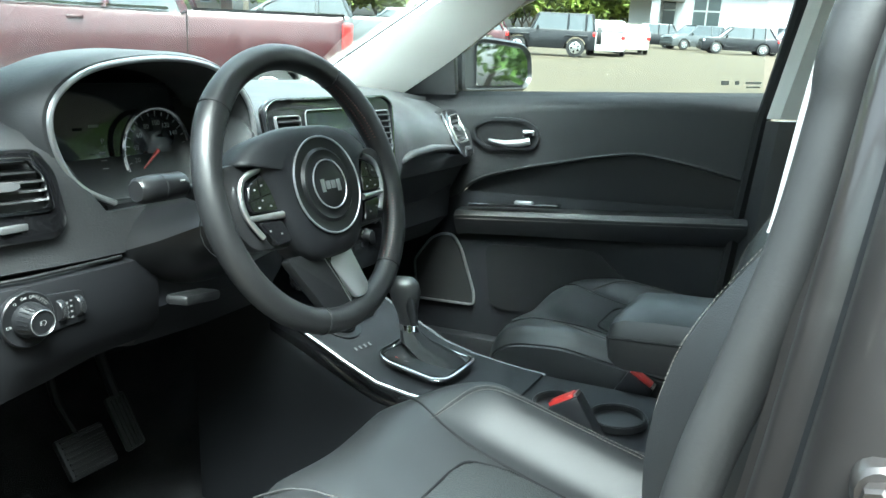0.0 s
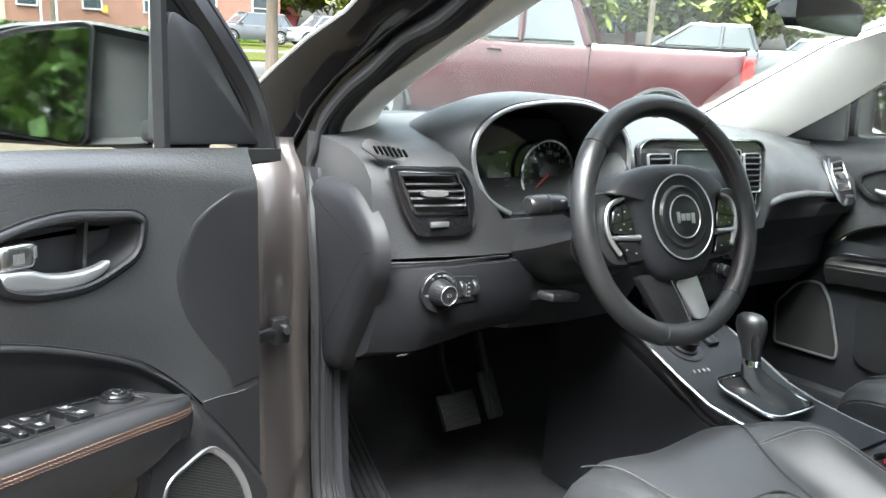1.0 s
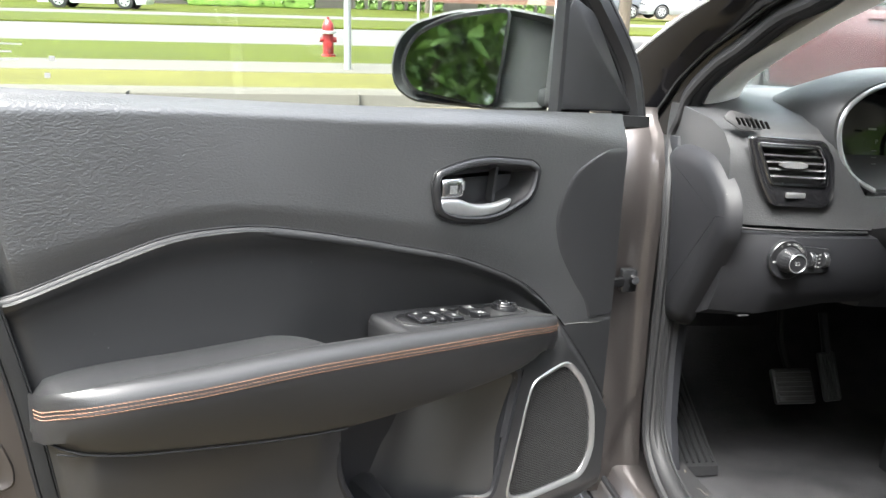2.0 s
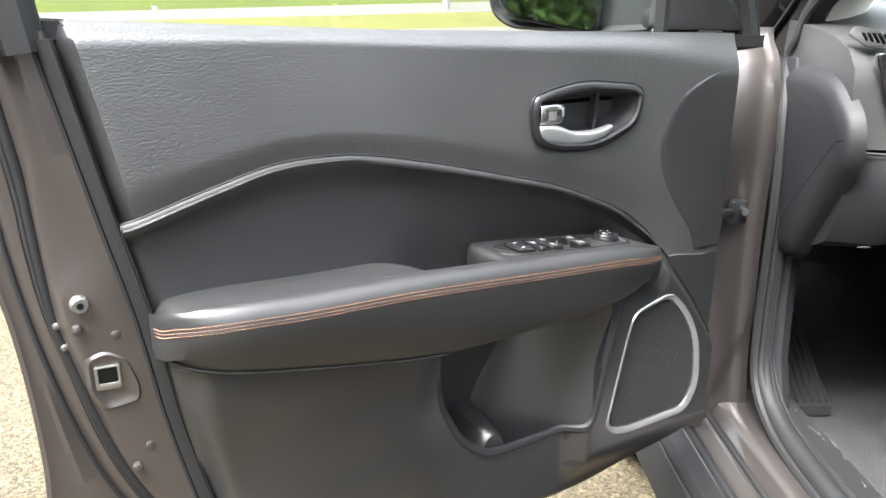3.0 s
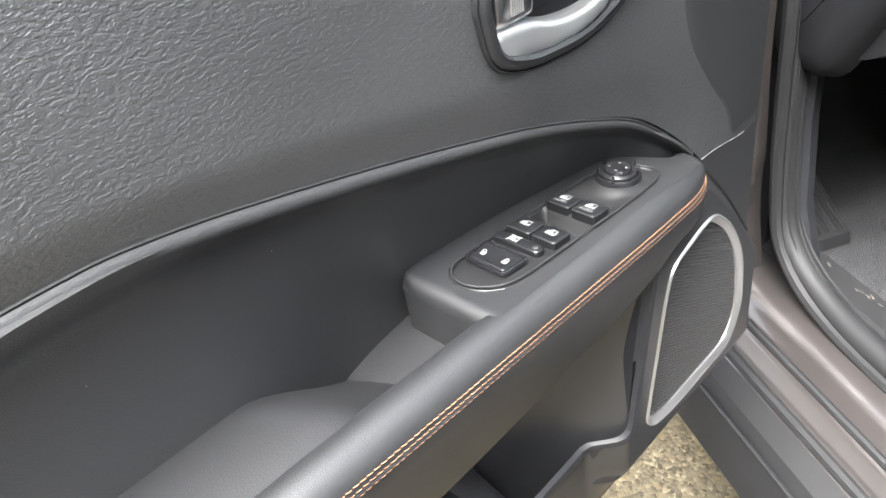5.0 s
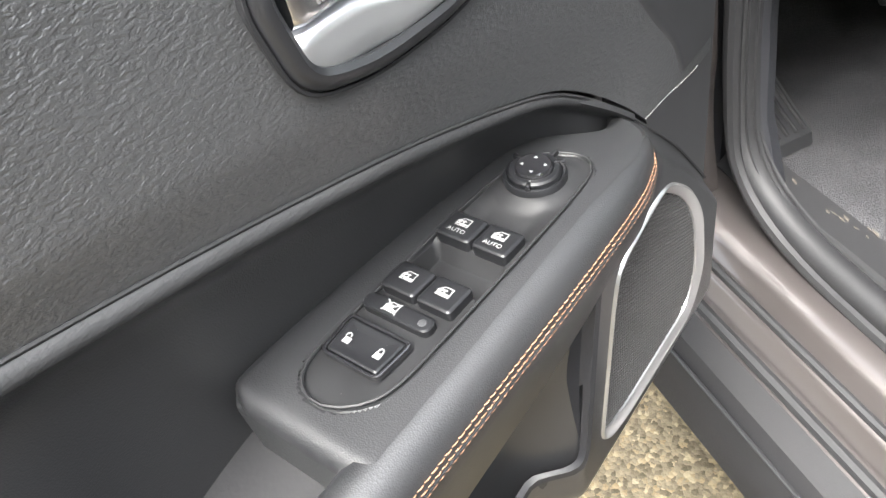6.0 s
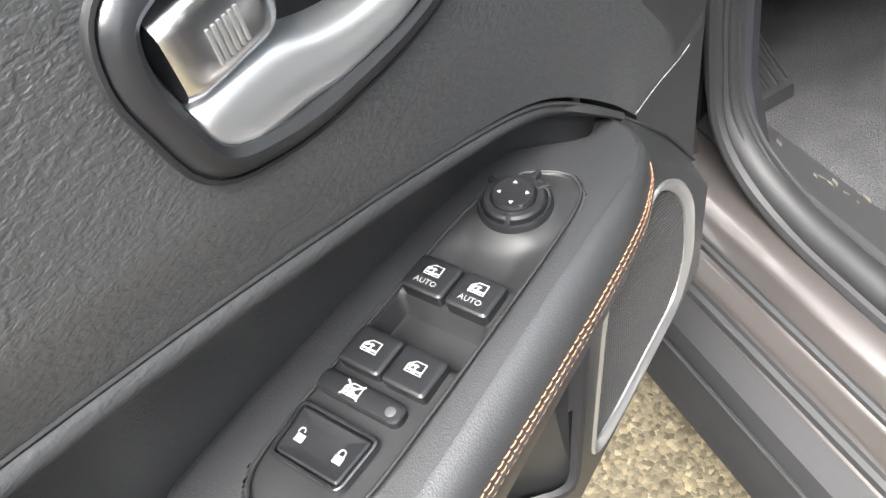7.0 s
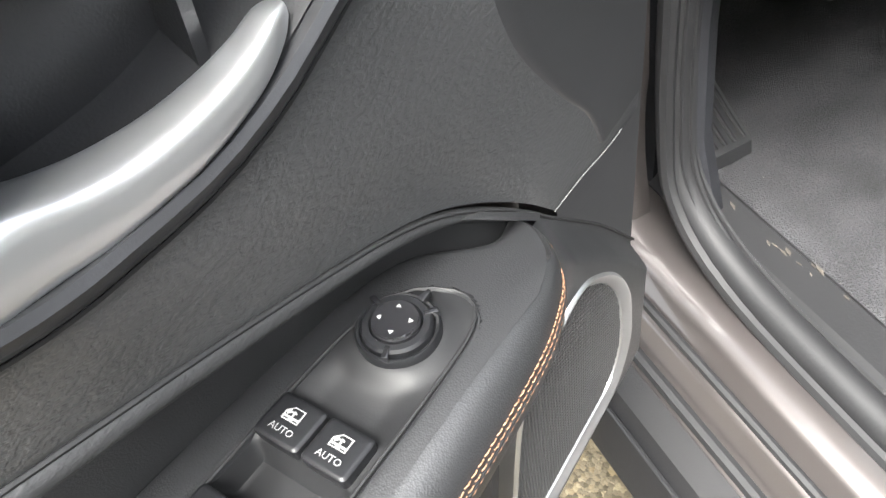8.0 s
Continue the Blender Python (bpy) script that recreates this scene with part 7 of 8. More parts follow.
part("roll_groove", tube([(u, lerp(CRN, u) + 0.0012 - 0.006 * step(1.06, 1.083, u) ** 2, lerp(CURVE, u) + 0.40 * lerp(ROLL, u)) for u in PU], 0.0012, 6), RUBBER, door)
part("front_return", surf(lambda s, t: (0.2125 - 0.012 * s, 0.131 - 0.105 * s - 0.05 * step(0.72, 1.0, t) ** 2 * (1 - s), 0.50 + 0.59 * t), 5, 30, 0.003), PLASTIC, door, "black front edge of the door panel")
part("panel_groove", tube([(u, lerp(CRN, u) + 0.0005, lerp(CURVE, u)) for u in (0.206 + 0.136 * i / 24 for i in range(25))], 0.0013, 6), RUBBER, door)
SEAMW = [(0.21, 0.787), (0.25, 0.788), (0.29, 0.794), (0.326, 0.797)]


def corner_fn(s, t):
    """The small panel between the front seam and the crest line."""
    u = 0.2127 + s * (0.322 - 0.2127)
    lo, hi = lerp(CURVE, u) + 0.0016, lerp(SEAMW, u)
    w = lo + t * max(0.0005, hi - lo)
    return (u, up_n(u, max(0.0, (w - lo) / (lerp(BELT, u) - lo)), 0.1) + 0.0012, w)


part("corner_panel", surf(corner_fn, 24, 20), TRIMS, door, "black front corner panel")
# Pale tube that paints the highlight along the panel edge.
part("corner_seam", tube([(u, up_n(u, (lerp(SEAMW, u) - lerp(CURVE, u)) / (lerp(BELT, u) - lerp(CURVE, u)), 0.1) + 0.0012, lerp(SEAMW, u) + 0.0004) for u in (0.240 + 0.084 * i / 16 for i in range(17))], 0.0004, 5), SCUFF_GLINT, door, "pale line for the highlight on the panel edge")

LOWB = [(0.19, 0.492), (0.215, 0.474), (0.26, 0.448), (0.309, 0.429), (0.40, 0.413), (0.495, 0.404), (0.66, 0.411), (0.80, 0.445), (0.90, 0.490), (1.003, 0.55)]


def low_n(u, w, s, t):
    bulge = 0.010 * math.exp(-(((u - 0.86) / 0.13) ** 2 + ((w - 0.60) / 0.09) ** 2) ** 2)
    front = -0.017 * step(0.032, 0.0, lerp(CURVE, u) - w) if u < 0.36 else 0.0
    return front + 0.116 + 0.028 * step(0.60, 0.78, w) * step(0.70, 0.77, u) + bulge - 0.035 * step(0.955, 1.0, s) ** 2 - 0.03 * step(0.10, 0.0, t) ** 2 + 0.032 * step(0.510, 0.472, u) * step(0.435, 0.512, w) * (1 - 0.62 * step(0.73, 0.80, w) * step(0.33, 0.37, u))


def low_fn(s, t):
    bot = lerp(LOWB, 0.215 + 0.8 * s)
    w = bot + t * (min(0.806, lerp(CURVE, 0.215 + 0.84 * s) - 0.0015) - bot)
    u = 0.215 + s * (lerp(REAR, w) - 0.215)
    return (u, low_n(u, w, s, t), w)


SPKHOLE = [(0.328, 0.7415), (0.399, 0.7245), (0.4105, 0.694), (0.440, 0.551), (0.428, 0.5345), (0.394, 0.5265), (0.267, 0.5255), (0.2435, 0.567), (0.2535, 0.647), (0.2855, 0.703)]
POCKET = rounded([(0.722, 0.75), (0.7245, 0.69), (0.719, 0.652), (0.686, 0.588), (0.648, 0.554), (0.612, 0.550), (0.517, 0.550), (0.472, 0.556), (0.447, 0.678), (0.430, 0.76)], [0.03, 0.03, 0.03, 0.03, 0.03, 0.03, 0.03, 0.035, 0.03, 0.03])


b = surf(low_fn, 240, 150)
bmesh.ops.delete(b, geom=[f for f in b.faces if inside((f.calc_center_median().x, f.calc_center_median().z), POCKET) or inside((f.calc_center_median().x, f.calc_center_median().z), SPKHOLE)], context="FACES")
part("lower_trim", b, PLASTIC, door, "black lower door panel with scuffs")


def pk(p, d, base=0.119):
    deep = 0.075 * step(0.66, 0.56, p.y) if d < -0.005 else 0.0
    return Vector((p.x, base + 0.030 * step(0.512, 0.474, p.x) * (1 if d > -0.02 else 0.2) + d, p.y - deep))


b = loft([[pk(p, -0.003) for p in inset(POCKET, -0.009)], [pk(p, 0.002) for p in inset(POCKET, -0.004)], [pk(p, 0.001) for p in inset(POCKET, 0.002)], [pk(p, -0.004) for p in inset(POCKET, 0.004)], [pk(p, -0.0065) for p in inset(POCKET, 0.006)], [pk(p, -0.06) for p in inset(POCKET, 0.010)], [pk(p, -0.085) for p in inset(POCKET, 0.020)]], cap=False)
b.faces.new([v for v in b.verts][-len(POCKET):])
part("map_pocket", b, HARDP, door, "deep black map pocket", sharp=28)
part("bottle_wall", surf(lambda a, t: (0.437 + 0.030 * (1 - t) ** 2 + (0.215 - 0.115 * t) * a, 0.036 + 0.111 * (1 - a) ** 1.7, (0.560 - 0.085 * min(1.0, 3.0 * a)) * (1 - t) + 0.780 * t), 28, 12, 0.003), PLASTIC, door, "smooth curved wall of the bottle holder")
part("skirt_seam", tube([(u, low_n(u, w, 0.5, 0.8) + 0.0012, w) for u, w in ((0.735 + 0.32 * i / 24, lerp([(0.72, 0.745), (0.80, 0.748), (0.914, 0.770), (1.026, 0.796), (1.06, 0.808)], 0.735 + 0.32 * i / 24)) for i in range(25))], 0.0011, 5), RUBBER, door)
part("pocket_peg", loft([[(0.632 + a * f + 0.25 * (n - 0.04) * -0.3, n, 0.552 + c * f) for a, c in ((-0.030, -0.075), (-0.026, 0.0), (-0.020, 0.014), (-0.012, 0.026), (0.0, 0.030), (0.012, 0.026), (0.020, 0.012), (0.024, 0.0), (0.028, -0.075))] for n, f in ((0.035, 1.45), (0.06, 1.2), (0.085, 1.0), (0.105, 0.86), (0.110, 0.7))]), PLASTIC, door, "moulded pocket divider")
part("trim_seam", tube([(u, n, w) for u, n, w in smooth_path([(0.4255, 0.1485, 0.752), (0.4425, 0.1485, 0.678), (0.457, 0.1485, 0.61), (0.464, 0.1485, 0.575)], 4)], 0.0012, 5), RUBBER, door)
# arm rest: long padded rail, rear pad, grab tray and switch pod
TOPW = [(0.345, 0.815), (0.37, 0.826), (0.40, 0.834), (0.448, 0.8425), (0.50, 0.847), (0.60, 0.853), (0.70, 0.860), (0.80, 0.866), (0.92, 0.869), (1.0, 0.872), (1.05, 0.868), (1.068, 0.858)]
OUT = [(0.352, 0.128), (0.355, 0.142), (0.362, 0.153), (0.374, 0.163), (0.39, 0.170), (0.42, 0.177), (0.48, 0.181), (0.60, 0.181), (0.80, 0.182), (0.95, 0.180), (1.01, 0.174), (1.045, 0.158), (1.062, 0.135), (1.068, 0.112)]
BOT = [(0.352, 0.800), (0.365, 0.785), (0.42, 0.766), (0.50, 0.756), (0.60, 0.752), (0.72, 0.752), (0.80, 0.760), (0.93, 0.782), (1.033, 0.802), (1.068, 0.815)]


def rail(u):
    t, o, lo = lerp(TOPW, u), lerp(OUT, u), lerp(BOT, u)
    inn = max(0.10, min(0.150, o - 0.012))
    return [(u, inn, t - 0.04), (u, inn, t - 0.004), (u, inn + 0.004, t - 0.0005), (u, inn + (o - inn) * 0.40, t + 0.0005), (u, inn + (o - inn) * 0.62, t - 0.0018), (u, inn + (o - inn) * 0.80, t - 0.006), (u, o - 0.002, t - 0.013), (u, o, t - 0.022), (u, o - 0.001, t - 0.034), (u, o - 0.005, t - 0.050), (u, max(0.108, o - 0.015), lo + 0.006), (u, max(0.106, o - 0.020), lo), (u, 0.095, lo)]


US = [0.352 + 0.716 * (i / 190) ** 1.5 for i in range(191)]
part("arm_rest", loft([rail(u) for u in US]), LEATHER, door, "padded black leather arm rest")


def pad_fn(s, t):
    u = 0.668 + 0.396 * s
    lo = lerp([(0.66, 0.0675), (0.70, 0.070), (0.78, 0.083), (1.07, 0.082)], u)
    n = lo + t * (min(0.156, lerp(OUT, u) - 0.010) - lo)
    e = 0.056 * step(0.806 - 0.035 * t, 0.695 - 0.02 * t, u) + 0.012 * step(1.045, 1.064, u) ** 2
    return (u, n, lerp(TOPW, u) - 0.0015 - e - 0.006 * (1 - t) + 0.004 * math.sin(math.pi * t))


part("arm_rest_pad", surf(pad_fn, 60, 16, 0.01), LEATHER, door, "padded rear of the arm rest")
part("grab_tray", surf(lambda s, t: (0.645 + 0.155 * s, 0.066 + 0.088 * t, 0.805 + 0.012 * abs(s - 0.5)), 8, 4, 0.004), RUBBER, door, "rubber lined grab tray")
part("tray_wall", surf(lambda s, t: (0.645 + 0.155 * s, 0.152, 0.80 + 0.052 * t), 6, 3, 0.003), LEATHER, door)
part("rail_seam", tube([(u, max(0.108, lerp(OUT, u) - 0.018), lerp(BOT, u) - 0.0008) for u in (0.74 + 0.325 * i / 40 for i in range(41))], 0.0014, 6), RUBBER, door)
# orange stitching along the rail, rising to the top at its front end
DIP = [(0.352, 0.12), (0.357, 0.35), (0.367, 0.76), (0.40, 0.93), (0.45, 1.0), (1.07, 1.0)]


def on_rail(v, d):
    """The padded rail's surface at a depth below its top."""
    z = lerp(TOPW, v) - d * lerp(DIP, v)
    ps = rail(v)[3:10]
    for a, c in zip(ps, ps[1:]):
        if a[2] >= z >= c[2]:
            return Vector((v, a[1] + (c[1] - a[1]) * (a[2] - z) / (a[2] - c[2]) + 0.0002, z))
    return Vector((v, ps[-1][1], z))


for d, rad in ((0.0152, 0.00035), (0.0190, 0.00028), (0.0226, 0.00035)):
    st = B()
    u = 0.3535
    while u < 1.0665:
        du = 0.0052
        du *= 0.0052 / max(0.0052, (on_rail(min(u + du, 1.067), d) - on_rail(u, d)).length)
        a, c = on_rail(u, d), on_rail(min(u + du * 0.80, 1.067), d)
        c.z += 0.0008
        tube([a, (a + c) / 2 + Vector((0, 0.0004, 0.0002)), c], rad, 5, bm=st)
        u += du
    part("arm_rest_stitching", st, THREAD, door, "orange stitching row", smooth=False)
part("stitch_seam", tube([on_rail(v, 0.0208) for v in US[4:-3]], 0.0008, 5), RUBBER, door)


def podlift(p, h):
    return Vector((p[0], p[1], 0.8425 + (p[0] - 0.448) * 0.078 - 0.42 * max(0, 0.43 - p[0]) ** 1.3 + h))


PLO = [(0.4135, 0.134), (0.418, 0.120), (0.428, 0.110), (0.445, 0.1035), (0.475, 0.0995), (0.55, 0.0975), (0.61, 0.0965), (0.628, 0.0985), (0.637, 0.106), (0.6405, 0.117)]
PHI = [(0.4135, 0.136), (0.418, 0.144), (0.430, 0.1495), (0.46, 0.151), (0.50, 0.1508), (0.58, 0.149), (0.612, 0.147), (0.630, 0.139), (0.6405, 0.120)]
OUTLINE = [Vector((u, lerp(PLO, u))) for u in (0.4135 + 0.227 * i / 36 for i in range(37))] + [Vector((u, lerp(PHI, u))) for u in (0.6405 - 0.227 * i / 36 for i in range(37))]


PODLO = [(0.354, 0.118), (0.366, 0.121), (0.3755, 0.120), (0.3855, 0.113), (0.402, 0.097), (0.4195, 0.0845), (0.445, 0.0772), (0.48, 0.0730), (0.54, 0.0690), (0.60, 0.0668), (0.640, 0.0670), (0.650, 0.0705), (0.656, 0.078)]


def pod_fn(s, t):
    """The padded pod: flat on top, rolled over at the door side and the rear, with walls below."""
    k = min(1.0, s / 0.86)
    u = 0.354 + (0.656 - 0.354) * k
    drop = 0.05 * max(0.0, s - 0.86) / 0.14
    lo = lerp(PODLO, u)
    hi = max(lo + 0.004, min(0.163, lerp(OUT, u) - 0.010))
    q = max(0.0, (t - 0.2) / 0.8)
    n = lo + (hi - lo) * q ** 1.5
    side = 0.05 * max(0.0, 0.2 - t) / 0.2
    edge = 0.011
    r = max(0.0, 1 - (n - lo) / edge)
    r2 = max(0.0, 1 - (0.656 - u) / edge)
    h = -0.0012 - (edge - math.sqrt(max(0.0, edge ** 2 - (edge * min(1.0, math.hypot(r, r2))) ** 2)))
    p = podlift((u, n), h - max(side, drop))
    p.z += step(0.140, 0.157, n) * (lerp(TOPW, u) + 0.0018 - podlift((u, n), 0.0).z)
    return p




def eased(poly, k):
    """Soften the corners of a closed outline."""
    for _ in range(k):
        poly = [(poly[i - 1] + poly[i] * 2 + poly[(i + 1) % len(poly)]) / 4 for i in range(len(poly))]
    return poly


OUTLINE = eased(OUTLINE, 3)
b = surf(pod_fn, 190, 90)
RIM = inset(OUTLINE, -0.0022)
bmesh.ops.delete(b, geom=[f for f in b.faces if inside(f.calc_center_median(), RIM)], context="FACES")
part("switch_pod", b, LEATHER, door, "leather wrapped switch pod")
part("pod_collar", loft([[podlift(p, h) for p in eased(inset(OUTLINE, -o), 1 + int(o * 900))] for o, h in ((0.0050, -0.0020), (0.0036, -0.0011), (0.0018, -0.0011), (0.0006, -0.0015), (0.0, -0.0026), (-0.0003, -0.0050))], cap=False), LEATHER, door)
DC = Vector((0.4495, 0.1222))


def plate_h(u, n):
    d = math.hypot(u - DC.x, n - DC.y)
    scoop = -0.0125 * step(0.5165, 0.523, u) * step(0.5465, 0.538, u) * step(0.0965, 0.103, n) * step(0.149, 0.143, n)
    front = -0.0045 * step(0.464, 0.486, u) * step(0.4985, 0.493, u) * step(0.096, 0.112, n) * step(0.152, 0.136, n)
    cone = 0.0035 * step(0.030, 0.0175, d)
    return -0.0024 + scoop + front + cone


def plate_fn(s, t):
    u = 0.4135 + 0.227 * s
    lo, hi = lerp(PLO, u), lerp(PHI, u)
    n = lo + t * (hi - lo)
    return podlift((u, n), plate_h(u, n))


part("switch_panel", surf(plate_fn, 110, 36), SWP, door, "matt black window switch panel")
part("panel_edge", tube([podlift(p, 0.0006) for p in inset(OUTLINE, 0.0004)], 0.0008, 5, True), RUBBER, door)




def put(u, n, h):
    """A frame on the switch panel for print: reads inwards, its top to the front."""
    o = podlift((u, n), h)
    return axes(o, (0, 1, 0), (-1, 0, -0.078))


def window_icon(parent, u, n, h, crossed=False):
    m = put(u, n, h)
    pts = [(-0.0042, -0.0032), (-0.0042, 0.0004), (-0.0012, 0.0032), (0.0042, 0.0032), (0.0042, -0.0032)]
    b = ring([Vector(p) for p in pts], [Vector(p) * 0.86 for p in pts], lambda p, q: Vector((p[0], p[1], q)), 0.0002)
    box((0.0, -0.0016, 0.0001), (0.0072, 0.0010, 0.0002), bm=b)
    box((0.0, -0.0004, 0.0001), (0.0009, 0.0038, 0.0002), bm=b)
    box((0.0, 0.0008, 0.0001), (0.0024, 0.0007, 0.0002), bm=b)
    box((0.0, -0.0024, 0.0001), (0.0022, 0.0006, 0.0002), bm=b)
    box((-0.0026, 0.0006, 0.0001), (0.0022, 0.0020, 0.0002), 0, (0, 0, 40), bm=b)
    if crossed:
        box((0, 0, 0.0002), (0.0120, 0.0008, 0.0002), 0, (0, 0, 38), bm=b)
        box((0, 0, 0.0002), (0.0120, 0.0008, 0.0002), 0, (0, 0, -38), bm=b)
    b.transform(m)
    part("window_symbol", b, WHITEPRINT, parent, "white printed window symbol", smooth=False)


def switch(u0, u1, n0, n1, auto):
    """A rocker cap, higher and lipped at its rear edge, hollowed along the top."""
    uc = (u0 + u1) / 2
    poly = rounded([(u0, n0), (u1, n0), (u1, n1), (u0, n1)], 0.0030, 4)

    def capz(p, f):
        k = (p[0] - u0) / (u1 - u0)
        return podlift(p, f * (0.0036 + 0.0012 * k))

    rings = [[podlift(p, -0.006) for p in inset(poly, 0.0004)], [capz(p, 0.4) for p in poly], [capz(p, 0.78) for p in inset(poly, 0.0002)], [capz(p, 0.95) for p in inset(poly, 0.0010)], [capz(p, 1.0) for p in inset(poly, 0.0022)], [capz(p, 1.0) for p in scaled(poly, 0.4)]]
    k = part("window_switch", loft(rings), SWITCHP, door, "black rocker window switch with white symbol")
    window_icon(k, uc - (0.0026 if auto else 0.001), (n0 + n1) / 2, 0.0045)
    if auto:
        letters("switch_word", "AUTO", 0.0043, WHITEPRINT, k, put(uc + 0.0050, (n0 + n1) / 2, 0.0051), "white printed word")


switch(0.497, 0.5180, 0.0990, 0.1224, True)
switch(0.497, 0.5180, 0.1236, 0.1462, True)
switch(0.5435, 0.5645, 0.0980, 0.1208, False)
switch(0.5435, 0.5645, 0.1220, 0.1442, False)
wl = rounded([(0.5690, 0.0968), (0.5795, 0.0968), (0.5795, 0.1405), (0.5690, 0.1405)], 0.0050, 6)
k = part("window_lock_switch", loft([[podlift(p, -0.003) for p in wl], [podlift(p, 0.0022) for p in wl], [podlift(p, 0.0031) for p in inset(wl, 0.0008)], [podlift(p, 0.0034) for p in inset(wl, 0.0026)]]), SWITCHP, door, "black window lock button")
window_icon(k, 0.5742, 0.1150, 0.0036, True)
lamp = [Vector((0.5748, 0.1352)) + Vector((math.cos(a), math.sin(a))) * 0.0024 for a in (2 * math.pi * i / 20 for i in range(20))]
part("button_lamp", prism(lamp, lambda p, h: podlift(p, 0.003 + h), 0.0008, 0.0003), VENTG, k, "small grey indicator lamp")
lkr = rounded([(0.5865, 0.0975), (0.6135, 0.1000), (0.6135, 0.1375), (0.5865, 0.1392)], 0.005)
part("lock_surround", ring(lkr, inset(lkr, 0.0022), lambda p, h: podlift(p, h - 0.001), 0.0042, 0.001), GLOSS, door)
lk = inset(lkr, 0.0028)
k = part("lock_switch", loft([[podlift(p, -0.002) for p in lk], [podlift(p, 0.0026) for p in lk], [podlift(p, 0.0034) for p in inset(lk, 0.0010)], [podlift(p, 0.0024) for p in scaled(lk, 0.55)]]), SWITCHP, door, "black door lock rocker")
for nn, open_ in ((0.1090, True), (0.1290, False)):
    b = box((0, -0.0016, 0.0001), (0.0042, 0.0036, 0.0002))
    arc = [(0.0014 * math.cos(a) - (0.0010 if open_ else 0), 0.0012 + 0.0017 * math.sin(a), 0.0001) for a in (math.pi * i / 8 for i in range(9))]
    tube(([(arc[0][0], -0.0002, 0.0001)] if not open_ else []) + arc + [(arc[-1][0], -0.0002 if not open_ else 0.0004, 0.0001)], 0.0004, 5, bm=b)
    box((0, -0.0016, 0.0003), (0.0010, 0.0014, 0.0002), bm=b)
    b.transform(put(0.6005, nn, 0.0034))
    part("lock_symbol", b, WHITEPRINT, k, "white printed padlock", smooth=False)
# mirror dial
C32 = [(math.cos(2 * math.pi * i / 40), math.sin(2 * math.pi * i / 40)) for i in range(40)]


def disc(r, h):
    return [podlift(DC + Vector(c) * r, h) for c in C32]


k = part("mirror_dial", loft([disc(0.0192, -0.002), disc(0.0190, 0.0040), disc(0.0180, 0.0056), disc(0.0168, 0.0052), disc(0.0162, 0.0030)]), SWITCHP, door, "black mirror adjusting dial")
part("dial_collar", loft([disc(0.0160, 0.003), disc(0.0158, 0.0072), disc(0.0146, 0.0086), disc(0.0118, 0.0086), disc(0.0112, 0.007)], cap=False), SWITCHP, k)
part("dial_pad", loft([disc(0.0110, 0.004), disc(0.0108, 0.0100), disc(0.0100, 0.0112), disc(0.0085, 0.0110), disc(0.004, 0.0104)]), GLOSS, k, "gloss black four-way pad")
for a in (0, 90, 180, 270):
    d = Vector((math.cos(radians(a + 20)), math.sin(radians(a + 20))))
    tri_ = [DC + d * 0.0082, DC + d * 0.0062 + Vector((-d.y, d.x)) * 0.0013, DC + d * 0.0062 - Vector((-d.y, d.x)) * 0.0013]
    part("arrow_mark", prism(tri_, lambda p, h: podlift(p, 0.0110 + h), 0.0002), WHITEPRINT, k)
for a in (20, 140, 250):
    d = Vector((math.cos(radians(a)), math.sin(radians(a))))
    part("dial_notch", prism([DC + d * r + Vector((-d.y, d.x)) * w for r, w in ((0.0125, 0.0011), (0.0188, 0.0014), (0.0188, -0.0014), (0.0125, -0.0011))], lambda p, h: podlift(p, 0.0045 + h), 0.0046, 0.0004), GLOSS, k)
dn = Vector((-0.97, 0.12)).normalized()
part("dial_pointer", prism([DC + dn * r + Vector((-dn.y, dn.x)) * w for r, w in ((0.015, 0.0022), (0.0215, 0.0012), (0.0225, 0.0), (0.0215, -0.0012), (0.015, -0.0022))], lambda p, h: podlift(p, 0.0045 + h), 0.0042, 0.0008), SWITCHP, k)

# inner handle
BEZ = rounded([(0.592, 1.034), (0.586, 1.052), (0.545, 1.063), (0.499, 1.068), (0.412, 1.059), (0.394, 1.047), (0.403, 1.002), (0.475, 0.972), (0.548, 0.978), (0.584, 0.992)], [0.02, 0.02, 0.03, 0.03, 0.016, 0.016, 0.03, 0.04, 0.03, 0.016])
hl = lambda p, h: Vector((p[0], 0.1165 + 0.03 * max(0, 0.44 - p[0]) + h, p[1]))
part("handle_bezel", loft([[hl(p, -0.006) for p in inset(BEZ, 0.0004)], [hl(p, 0.0036) for p in inset(BEZ, 0.0006)], [hl(p, 0.0068) for p in inset(BEZ, 0.0022)], [hl(p, 0.0085) for p in inset(BEZ, 0.005)], [hl(p, 0.0090) for p in inset(BEZ, 0.008)], [hl(p, 0.0070) for p in inset(BEZ, 0.0105)], [hl(p, -0.004) for p in inset(BEZ, 0.0125)]], cap=False), SMOOTHP, door, "black handle surround")
part("bezel_gap", tube([hl(p, 0.0046) for p in inset(BEZ, -0.0002)], 0.0011, 5, True), RUBBER, door)
cup = inset(BEZ, 0.0122)
b = loft([[hl(p, 0.004) for p in cup], [hl(p, -0.012) for p in inset(cup, 0.003)], [hl(p, -0.030) for p in inset(cup, 0.010)]], cap=False)
b.faces.new([v for v in b.verts][-len(BEZ):])
part("handle_cup", b, PLASTIC, door, "dark recess behind the lever")
